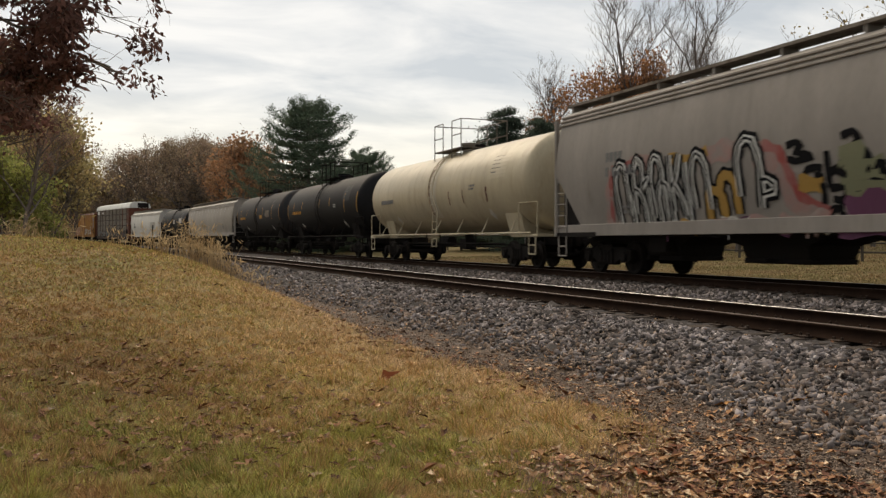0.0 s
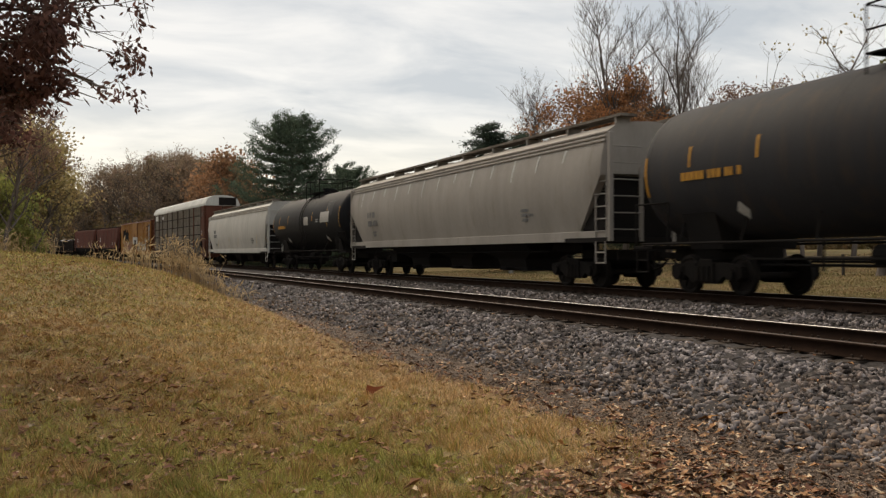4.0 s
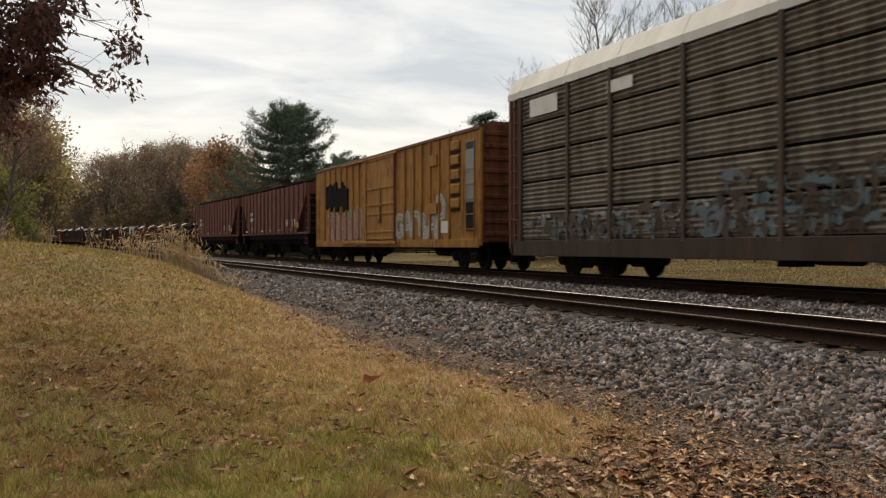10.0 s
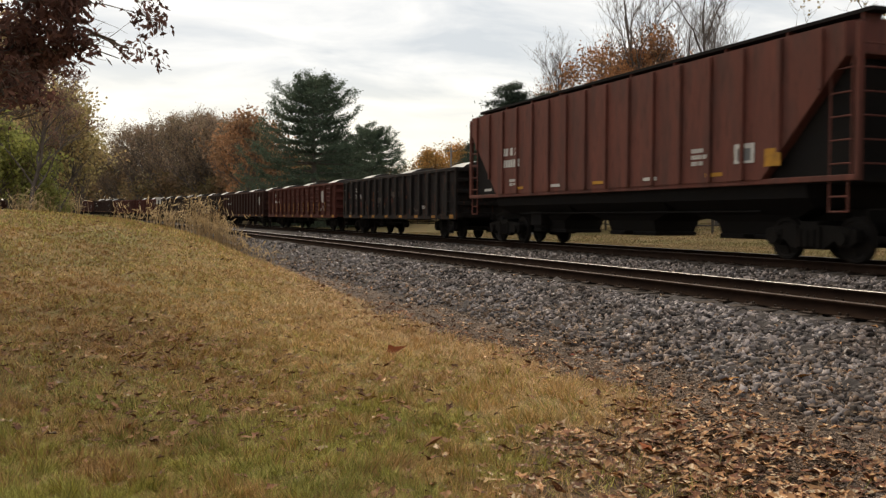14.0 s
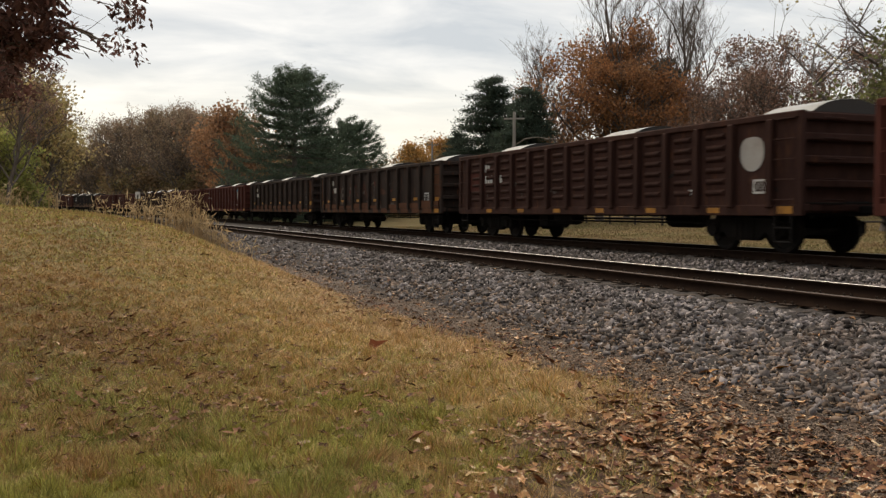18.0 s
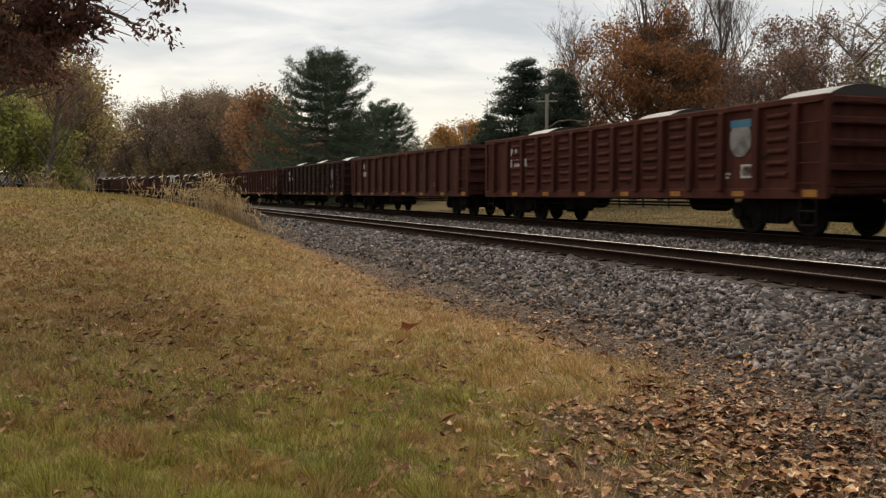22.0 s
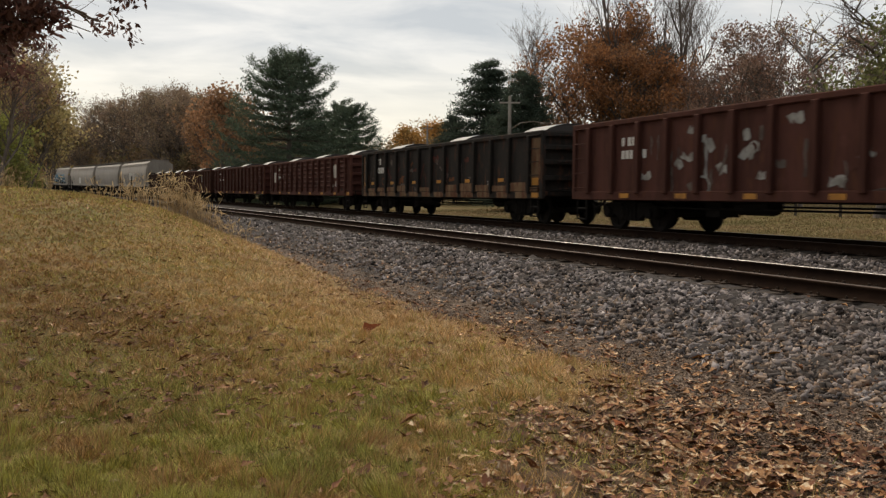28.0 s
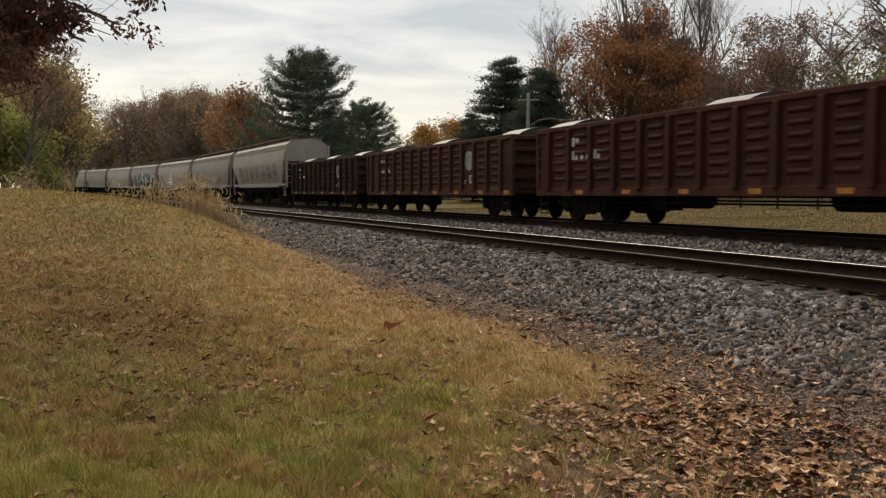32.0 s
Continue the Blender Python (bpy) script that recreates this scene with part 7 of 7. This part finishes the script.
# ---- dry tall grass at the top of the bank ----
def reeds():
    rng = np.random.default_rng(7)
    m = foliage("dry_reed", (0.52, 0.40, 0.24), (0.42, 0.30, 0.16), 0.35)
    def clump(label, spots):
        t = thing("dry_grass_clump", label, "tall grass", "tufts of tall dry grass")
        segs, tufts = [], []
        for x, y, n, h in spots:
            for _ in range(n):
                px, py = x + rng.normal(0, 0.30), y + rng.normal(0, 0.8)
                z = float(ground_z(np.array([px]), np.array([py]))[0])
                hh = h * rng.uniform(0.45, 1.1)
                bend = rng.normal(0, 0.22, 2) * hh
                p0, p1 = np.array([px, py, z]), np.array([px + bend[0] * 0.35, py + bend[1] * 0.35, z + hh * 0.6])
                p2 = np.array([px + bend[0], py + bend[1], z + hh])
                segs += [(*p0, *p1, 0.009, 0.007), (*p1, *p2, 0.007, 0.003)]
                tufts += [p2] * 2 + [p1]
        tagged(part("stalk_tuft", sticks("stalk_tuft", segs, m), m, t), kind="stuff")
        tu = np.array(tufts) + rng.normal(0, 0.06, (len(tufts), 3))
        tagged(part("blade_tuft", leaf_cards("blade_tuft", tu, 0.030, m, rng, long=8.0, up=0.5), m, t), kind="stuff")
    clump("tall pale dry grass at the foot of the bank", [(at_azimuth(a, d)[0], at_azimuth(a, d)[1], n, h) for a, d, n, h in ((5.2, 30, 46, 1.25), (5.8, 29.5, 40, 1.15), (6.4, 29, 34, 1.0), (4.4, 31, 34, 0.95), (7.0, 28.5, 28, 0.75), (7.7, 28, 22, 0.55), (8.3, 27, 14, 0.45))])
    clump("thin dry grass along the crest of the bank", [(at_azimuth(a, d)[0], at_azimuth(a, d)[1], n, h) for a, d, n, h in ((3.5, 32, 30, 0.8), (2.6, 32.5, 24, 0.7), (1.7, 33, 18, 0.6), (0.6, 34, 12, 0.5))])
    clump("dry plumed grass beside the green bush", [(at_azimuth(a, d)[0], at_azimuth(a, d)[1], n, h) for a, d, n, h in ((-4.6, 36, 40, 0.85), (-2.4, 36, 22, 0.7), (-4.9, 37, 20, 0.6))])


reeds()


# ---- turf, fallen leaves, ballast stones ----
M_BLADE = material("straw_blades", (0.61, 0.405, 0.178), 0.85, tones=[
    ((0.45, 0.275, 0.12), 0.5, 0.44, 0.64), ((0.32, 0.19, 0.09), 1.6, 0.54, 0.70), ((0.68, 0.50, 0.25), 3.6, 0.58, 0.75)], island=0.46, spec=0.15)
M_PALE_BLADE = material("bleached_blades", (0.68, 0.475, 0.275), 0.85, tones=[((0.44, 0.29, 0.15), 1.2, 0.45, 0.65)], island=0.36, spec=0.12)
M_BROWN_BLADE = material("brown_blades", (0.43, 0.265, 0.118), 0.88, tones=[((0.29, 0.17, 0.08), 0.7, 0.45, 0.65)], island=0.5, spec=0.12)
M_GREEN_BLADE = material("green_blades", (0.40, 0.365, 0.10), 0.8, tones=[
    ((0.26, 0.255, 0.07), 0.8, 0.46, 0.64), ((0.42, 0.36, 0.12), 2.6, 0.54, 0.72)], island=0.62, spec=0.15)
M_FIELD_BLADE = material("field_straw", (0.36, 0.26, 0.14), 0.9, tones=[((0.25, 0.165, 0.095), 0.6, 0.44, 0.62)], island=0.4, spec=0.1)
M_FIELD_GREEN = material("field_green", (0.22, 0.19, 0.085), 0.9, tones=[((0.28, 0.21, 0.10), 0.5, 0.45, 0.65)], island=0.4, spec=0.1)
M_DARK_LITTER = material("damp_leaves", (0.25, 0.125, 0.068), 0.85, tones=[((0.14, 0.064, 0.040), 9.0, 0.48, 0.54), ((0.30, 0.19, 0.10), 23.0, 0.56, 0.60)], island=0.5, spec=0.15)
M_LITTER = material("fallen_leaves", (0.36, 0.192, 0.090), 0.8, tones=[((0.16, 0.066, 0.036), 9.0, 0.50, 0.54), ((0.60, 0.46, 0.30), 19.0, 0.55, 0.58), ((0.10, 0.05, 0.036), 17.0, 0.52, 0.60)], island=0.5, spec=0.2)
M_STONE = material("ballast_stone", (0.178, 0.157, 0.154), 0.9, tones=[((0.10, 0.077, 0.066), 1.3, 0.46, 0.64), ((0.34, 0.315, 0.30), 13.0, 0.58, 0.66)], grain=0.12, scale=8, island=0.85, bump=0.0, bump_scale=60, spec=0.25)
M_STONE_DARK = material("oily_shaded_ballast", (0.050, 0.042, 0.038), 0.85, tones=[((0.022, 0.018, 0.016), 2.0, 0.45, 0.64)], grain=0.12, island=0.6, spec=0.25)
M_PEBBLE = material("brown_pebbles", (0.26, 0.195, 0.15), 0.92, tones=[((0.15, 0.105, 0.078), 1.6, 0.44, 0.62)], grain=0.1, island=0.6, spec=0.2)
M_STONE_ONE = material("ballast_stone_loose", (0.175, 0.152, 0.146), 0.9, tones=[((0.10, 0.08, 0.07), 9.0, 0.48, 0.6)], grain=0.12, scale=8, obj=0.75, bump=0.4, bump_scale=60, spec=0.25)


def fan(rng, n, r0, r1, az0=-8, az1=50):
    """Points spread evenly over the ground as it is seen."""
    r = r0 * (r1 / r0) ** rng.uniform(0, 1, n)
    a = np.radians(rng.uniform(az0, az1, n))
    x, y = r * np.sin(a), r * np.cos(a)
    s, u = line_frame(x, y)
    return x, y, s, u, r


def turf():
    rng = np.random.default_rng(17)
    x, y, s, u, r = fan(rng, 900000, 3.9, 46)
    lim = edge_of_grass(s) + rng.normal(0, 0.13, len(x)) - 0.1
    # thin and bare under the thickest leaf drift and in worn spots
    bare = np.clip(1.25 * drift_patch(s, u), 0, 0.93)
    worn = 0.35 * np.clip(patchy(x, y, 1.1, 2.0), 0, 1)
    keep = (u < lim) & (rng.uniform(0, 1, len(x)) > np.maximum(bare, worn))
    x, y, s, u, r = x[keep], y[keep], s[keep], u[keep], r[keep]
    z = ground_z(x, y)
    n = len(x)
    # the lawn stays green near the viewer and far up the bank, straw along its foot
    foot = np.exp(-((edge_of_grass(s) - u) / 1.6) ** 2)
    near = np.interp(r, (5, 7, 9, 12, 18, 26, 40), (0.60, 0.55, 0.36, 0.16, 0.24, 0.42, 0.40))
    green = np.clip(near * (1 - 0.75 * foot) * (1 + 0.5 * patchy(x, y, 1.7, 5.0) + 0.6 * patchy(x, y, 5.1, 2.2)), 0, 0.95)
    # tufts a hand wide, each with its own height, lean and colour
    cell = rng.uniform(0, 1, (4, 97, 89))
    ci = (np.floor(x / 0.085 + 0.9 * np.sin(y * 9.0)).astype(int) % 97, np.floor(y / 0.12 + 0.9 * np.sin(x * 8.0 + 1.0)).astype(int) % 89)
    hue, rise, lean_x, lean_y = (cell[k][ci] for k in range(4))
    green = np.clip(green * np.interp(r, (5, 9), (1.3, 1.0)) * (0.45 + 1.1 * hue), 0, 0.97)
    pick = rng.uniform(0, 1, n) < green
    tall = np.clip(patchy(x, y, 7.0, 4.0) + 0.5 * patchy(x, y, 17.0, 9.0), -0.6, 1.2)
    h = rng.uniform(0.010, 0.060, n) * np.interp(r, (5, 9, 14, 40), (1.35, 1.1, 0.9, 1.2)) * (1 + 0.65 * tall) * (0.45 + 1.15 * rise)
    w = 0.0014 + 0.00038 * r
    a = rng.uniform(0, 2 * math.pi, n)
    dx, dy = np.cos(a) * w, np.sin(a) * w
    lx, ly = rng.normal(0, 0.045, n) + 0.09 * (lean_x - 0.5), rng.normal(0, 0.045, n) + 0.09 * (lean_y - 0.5)
    v = np.stack([np.stack([x - dx, y - dy, z - 0.004], -1), np.stack([x + dx, y + dy, z - 0.004], -1), np.stack([x + lx, y + ly, z + h], -1)], 1)
    pale = ~pick & (rng.uniform(0, 1, n) < 0.8 * foot * np.interp(r, (6, 10), (0.45, 1)))
    # up the bank the straw is old and brown
    old = ~pick & ~pale & (rng.uniform(0, 1, n) < 0.85 * smooth(edge_of_grass(s) - u, 1.6, 5.0) * (1 + 0.4 * patchy(x, y, 0.9, 8.0)))
    for name, m, mat, label in (("bleached_turf", pale, M_PALE_BLADE, "bleached pale grass along the foot of the bank"), ("brown_turf", old, M_BROWN_BLADE, "old brown grass up the bank"), ("turf", ~pick & ~pale & ~old, M_BLADE, "short dry straw-coloured turf"), ("green_turf", pick, M_GREEN_BLADE, "short green grass growing through the dry turf")):
        f = np.arange(m.sum() * 3).reshape(-1, 3)
        tagged(new(name, mesh_np(name, v[m].reshape(-1, 3), f, mat)), label, "grass", kind="stuff")


turf()


def far_turf():
    """Grass beyond the tracks, seen under and between the cars."""
    rng = np.random.default_rng(19)
    x, y, s, u, r = fan(rng, 230000, 17, 75, 4, 52)
    keep = (u > 16.5 + rng.normal(0, 0.25, len(x))) & (u < 60)
    x, y, r = x[keep], y[keep], r[keep]
    z = ground_z(x, y)
    n = len(x)
    pick = rng.uniform(0, 1, n) < np.clip(0.5 + 0.5 * patchy(x, y, 0.35, 6.0), 0.1, 0.9) * smooth(u[keep], 18.0, 27.0)
    h, w, a = rng.uniform(0.03, 0.11, n), 0.004 + 0.0006 * r, rng.uniform(0, 2 * math.pi, n)
    dx, dy = np.cos(a) * w, np.sin(a) * w
    lx, ly = rng.normal(0, 0.05, n), rng.normal(0, 0.05, n)
    v = np.stack([np.stack([x - dx, y - dy, z - 0.004], -1), np.stack([x + dx, y + dy, z - 0.004], -1), np.stack([x + lx, y + ly, z + h], -1)], 1)
    for name, m, mat, label in (("field_grass", ~pick, M_FIELD_BLADE, "dry grass in the field beyond the tracks"), ("green_field_grass", pick, M_FIELD_GREEN, "green grass in the field beyond the tracks")):
        tagged(new(name, mesh_np(name, v[m].reshape(-1, 3), np.arange(m.sum() * 3).reshape(-1, 3), mat)), label, "grass", kind="stuff")


far_turf()


def leaf_shapes(rng, x, y, z, size):
    """Curled lobed leaves lying on the ground: a ring of lobes round a raised middle."""
    n = len(x)
    k = 8
    t = np.linspace(0, 2 * math.pi, k, endpoint=False)
    rad = np.array([1.25, 0.52, 0.95, 0.45, 0.85, 0.45, 0.95, 0.52])
    a = rng.uniform(0, 2 * math.pi, n)[:, None]
    rr = rad[None, :] * rng.uniform(0.75, 1.2, (n, k)) * size[:, None]
    px, py = rr * np.cos(t)[None, :], rr * np.sin(t)[None, :] * 0.72
    curl = rng.uniform(0.0, 0.75, n)[:, None]
    pz = np.abs(py) * curl * 0.6 + rng.normal(0, 0.12, (n, k)) * size[:, None]
    tilt = rng.normal(0, 0.2, n)[:, None]
    pz = pz + px * np.tan(tilt)
    pz -= pz.min(1, keepdims=True)
    gx = x[:, None] + px * np.cos(a) - py * np.sin(a)
    gy = y[:, None] + px * np.sin(a) + py * np.cos(a)
    ring = np.stack([gx, gy, z[:, None] + pz], -1)
    mid = np.stack([x, y, z + pz.mean(1) * 0.55], -1)[:, None, :]
    v = np.concatenate([ring, mid], 1)
    b = np.arange(n)[:, None] * (k + 1)
    f = np.concatenate([np.stack([b[:, 0] + i, b[:, 0] + (i + 1) % k, b[:, 0] + k], -1) for i in range(k)])
    return v.reshape(-1, 3), f


def litter():
    rng = np.random.default_rng(23)
    x, y, s, u, r = fan(rng, 90000, 3.4, 34)
    deep = drift_patch(s, u)
    lawn = 0.068 * (u < edge_of_grass(s)) * np.clip(0.35 + 1.3 * patchy(x, y, 0.55, 1.0), 0.1, 2) * np.interp(r, (5, 8, 10, 17, 24), (1.3, 1.3, 1.5, 1.3, 0.5)) * np.interp(x, (-2, 0.5, 2.0), (1.7, 1.4, 0.9))
    verge = 0.16 * (np.abs(u - edge_of_grass(s) - 0.1) < 0.7) + 0.11 * ((u > 4.3) & (u < 6.0)) * np.clip(0.7 + patchy(x, y, 1.4, 7.0), 0.1, 1.8) + 0.022 * (u >= 6.0) * (u < 8)
    far = 0.40 * ((u > 16.0) & (u < 19.8)) * np.clip(0.6 + patchy(x, y, 0.9, 3.0), 0.1, 1.5)
    keep = rng.uniform(0, 1, len(x)) < 0.20 * deep * np.clip(0.75 + 0.9 * patchy(x, y, 1.9, 4.0), 0.22, 1.4) + lawn + verge + far
    x, y, u, r = x[keep], y[keep], u[keep], r[keep]
    z = ground_z(x, y) + 0.012 + 0.02 * (u < 4)
    size = (0.020 + 0.042 * rng.uniform(0, 1, len(x)) ** 1.3) * (1 + 0.01 * r) * np.where(deep[keep] > 0.4, 1.22, 1.0)
    damp = (deep[keep] < 0.25) & (u < 4.6) & (rng.uniform(0, 1, len(x)) < 0.76)
    for name, m, mat, label in (("leaf_litter", ~damp, M_LITTER, "drift of curled brown and tan fallen leaves"), ("lawn_leaves", damp, M_DARK_LITTER, "dark damp leaves scattered over the lawn")):
        v, f = leaf_shapes(rng, x[m], y[m], z[m], size[m])
        tagged(new(name, mesh_np(name, v, f, mat)), label, "fallen leaves", kind="stuff")
    # the large leaves that stand out
    rng = np.random.default_rng(29)
    for x, y, size, up, c in ((2.9, 9.6, 0.15, 0.22, (0.30, 0.085, 0.03)), (5.36, 6.89, 0.10, 0.05, (0.42, 0.20, 0.05)), (5.78, 6.40, 0.10, 0.09, (0.46, 0.20, 0.03)), (3.1, 5.92, 0.08, 0.03, (0.48, 0.32, 0.19)), (2.58, 6.45, 0.085, 0.05, (0.46, 0.30, 0.15)), (2.04, 4.81, 0.085, 0.03, (0.50, 0.33, 0.15)), (3.34, 5.13, 0.085, 0.04, (0.36, 0.10, 0.03)), (4.85, 8.95, 0.06, 0.02, (0.30, 0.06, 0.03)), (4.2, 5.35, 0.07, 0.02, (0.40, 0.25, 0.15)), (1.3, 5.9, 0.06, 0.03, (0.42, 0.3, 0.18)), (0.1, 5.0, 0.07, 0.03, (0.45, 0.33, 0.2))):
        m = material("leaf_colour", c, 0.7, tones=[(tuple(q * 0.6 for q in c), 12.0, 0.45, 0.65)], grain=0.15, spec=0.25)
        v, f = leaf_shapes(rng, np.zeros(1), np.zeros(1), np.zeros(1), np.array([size]))
        zz = float(ground_z(np.array([x]), np.array([y]))[0]) + 0.035
        ob = new("fallen_leaf", mesh_np("fallen_leaf", v, f, m))
        ob.matrix_basis = pose(x, y, zz, up * 300, 0, rng.uniform(0, 360)) if up > 0.06 else pose(x, y, zz)
        tagged(ob, "large curled autumn leaf on the ground", "leaf", "large fallen leaves")


litter()

CORNERS = np.array([(a, b, c) for a in (-1, 1) for b in (-1, 1) for c in (-1, 1)], float)
QUADS = np.array([(0, 1, 3, 2), (4, 6, 7, 5), (0, 4, 5, 1), (2, 3, 7, 6), (0, 2, 6, 4), (1, 5, 7, 3)])


def stone_shapes(rng, x, y, z, size):
    n = len(x)
    axes = rng.uniform(0.75, 1.35, (n, 1, 3)) * np.array([1.15, 0.85, 0.55])
    c = CORNERS[None] * rng.uniform(0.30, 1.0, (n, 8, 3)) * size[:, None, None] * axes
    # half of them are wedges: one side runs out in an edge
    wedge = rng.uniform(0, 1, n) < 0.55
    c[wedge, 6:8] = c[wedge, 4:6] * np.array([1.0, 0.15, 1.0])
    c[wedge, 4:6] = c[wedge, 6:8] + np.array([0, -0.001, 0])
    # mostly at rest on a broad face, tipped a little to any side
    a, tip, lean = rng.uniform(0, 2 * math.pi, n) / 2, rng.normal(0, 0.50, n), rng.uniform(0, 2 * math.pi, n)
    q = np.stack([np.cos(tip) * np.cos(a), np.sin(tip) * np.cos(lean), np.sin(tip) * np.sin(lean), np.cos(tip) * np.sin(a)], -1)
    q /= np.linalg.norm(q, axis=1, keepdims=True)
    w, i, j, k = q.T
    m = np.stack([1 - 2 * (j * j + k * k), 2 * (i * j - k * w), 2 * (i * k + j * w), 2 * (i * j + k * w), 1 - 2 * (i * i + k * k), 2 * (j * k - i * w), 2 * (i * k - j * w), 2 * (j * k + i * w), 1 - 2 * (i * i + j * j)], -1).reshape(n, 3, 3)
    v = np.einsum("nab,nkb->nka", m, c) + np.stack([x, y, z], -1)[:, None, :]
    f = (np.arange(n)[:, None, None] * 8 + QUADS[None]).reshape(-1, 4)
    return v.reshape(-1, 3), f


def ballast():
    rng = np.random.default_rng(37)
    root = tagged(new("ballast"), "loose grey crushed-stone railway ballast", "ballast", kind="structure")
    x, y, s, u, r = fan(rng, 260000, 4.6, 56, 2, 50)
    crib1 = np.abs(u - NEAR) < 1.55
    crib2 = np.abs(u - FAR) < 1.55
    foot = 5.45 + 0.12 * np.sin(s * 1.9) + rng.normal(0, 0.16, len(x))
    dense = (u > foot) & (u < 15.8)
    grav = (u > edge_of_grass(s) - 0.15) & (u <= foot)
    p = np.where(dense, 0.9, np.where(grav, 0.75, 0)) * np.where((u > 12.2) | (r > 30), 0.5, 1.0)
    keep = rng.uniform(0, 1, len(x)) < p
    x, y, s, u, r = x[keep], y[keep], s[keep], u[keep], r[keep]
    fine = ~dense[keep]
    size = np.where(~fine, (0.013 + 0.034 * rng.uniform(0, 1, len(x)) ** 1.6) * (0.9 + 0.02 * r), rng.uniform(0.005, 0.016, len(x)) * (0.9 + 0.01 * r))
    z = ground_z(x, y)
    for c, up in ((NEAR, 0), (FAR, FAR_UP)):
        low = (np.abs(u - c) < 1.4)
        z = np.where(low, np.minimum(z, up + grade(s) - 0.225 - size * 0.6), z)
    z = z + size * np.where(fine, 0.5, rng.uniform(0.0, 0.6, len(x)))
    near = (s > 5.0) & (s < 7.6) & (u > 5.6) & (u < 7.0)
    idx = np.flatnonzero(near & ~fine)[:300]
    loose = np.zeros(len(x), bool)
    loose[idx] = True
    v, f = stone_shapes(rng, x[fine], y[fine], z[fine], size[fine])
    tagged(part("pebbles", mesh_np("pebbles", v, f, M_PEBBLE), M_PEBBLE, root), kind="stuff")
    # oil and brake dust between the rails, with shade under the train painted in
    dark_share = np.maximum(smooth(u, 5.9, 7.3), 0.25)
    darkened = ~fine & ~loose & ((np.abs(u - NEAR) < 1.15) | (u > 12.0) | (rng.uniform(0, 1, len(x)) < 0.42 * dark_share))
    v, f = stone_shapes(rng, x[darkened], y[darkened], z[darkened] - 0.02, size[darkened])
    tagged(part("dark_stones", mesh_np("dark_stones", v, f, M_STONE_DARK), M_STONE_DARK, root), kind="stuff")
    brown = ~fine & ~loose & ~darkened & (rng.uniform(0, 1, len(x)) < 0.5 * (1 - smooth(u, 5.4, 7.0)))
    v, f = stone_shapes(rng, x[brown], y[brown], z[brown], size[brown] * 0.85)
    tagged(part("brown_stones", mesh_np("brown_stones", v, f, M_PEBBLE), M_PEBBLE, root), kind="stuff")
    loose |= fine | darkened | brown
    v, f = stone_shapes(rng, x[~loose], y[~loose], z[~loose], size[~loose])
    tagged(part("stones", mesh_np("stones", v, f, M_STONE), M_STONE, root), kind="stuff")
    kinds = []
    for k in range(12):
        v, f = stone_shapes(rng, np.zeros(1), np.zeros(1), np.zeros(1), np.array([0.03]))
        kinds.append(mesh_np("stone", v, f, M_STONE_ONE))
    for k, i in enumerate(idx):
        part("stone", kinds[k % 12], M_STONE_ONE, root, at=pose(x[i], y[i], z[i], rng.normal(0, 20), rng.normal(0, 20), rng.uniform(0, 360)) @ Matrix.Scale(size[i] / 0.03, 4))


ballast()


# ---- the train runs towards the viewer and past, slowing a little ----
SPEED, BRAKE, WHEEL_R = 14.1442, 0.0437, 0.43


def run(t):
    """How far the train has come after t seconds."""
    return SPEED * t - BRAKE * t * t / 2


def motions():
    for car, start, reach in CARS:
        rows = []
        for t in range(0, 33):
            s = start - run(t)
            a, b = on_line(s - reach, FAR, FAR_UP), on_line(s + reach, FAR, FAR_UP)
            d = Vector(b[:3]) - Vector(a[:3])
            rows.append((t, pose(*((Vector(a[:3]) + Vector(b[:3])) / 2), math.degrees(math.atan2(d.z, d.y)), 0, math.degrees(math.atan2(-d.x, d.y)))))
        walk(car, rows)
    # every wheelset turns alike: one keyed pattern for the leading axles, one for the trailing
    for dy in (-0.88, 0.88):
        group = [w for w, at in WHEELS if at == dy]
        walk(group[0], [(k / FPS, pose(0, dy, WHEEL_R, math.degrees(run(k / FPS) / WHEEL_R) % 360)) for k in range(int(32 * FPS) + 1)])
        keys = group[0].animation_data
        for w in group[1:]:
            w.rotation_mode = "QUATERNION"
            w.animation_data_create()
            w.animation_data.action = keys.action
            w.animation_data.action_slot = keys.action_slot


motions()
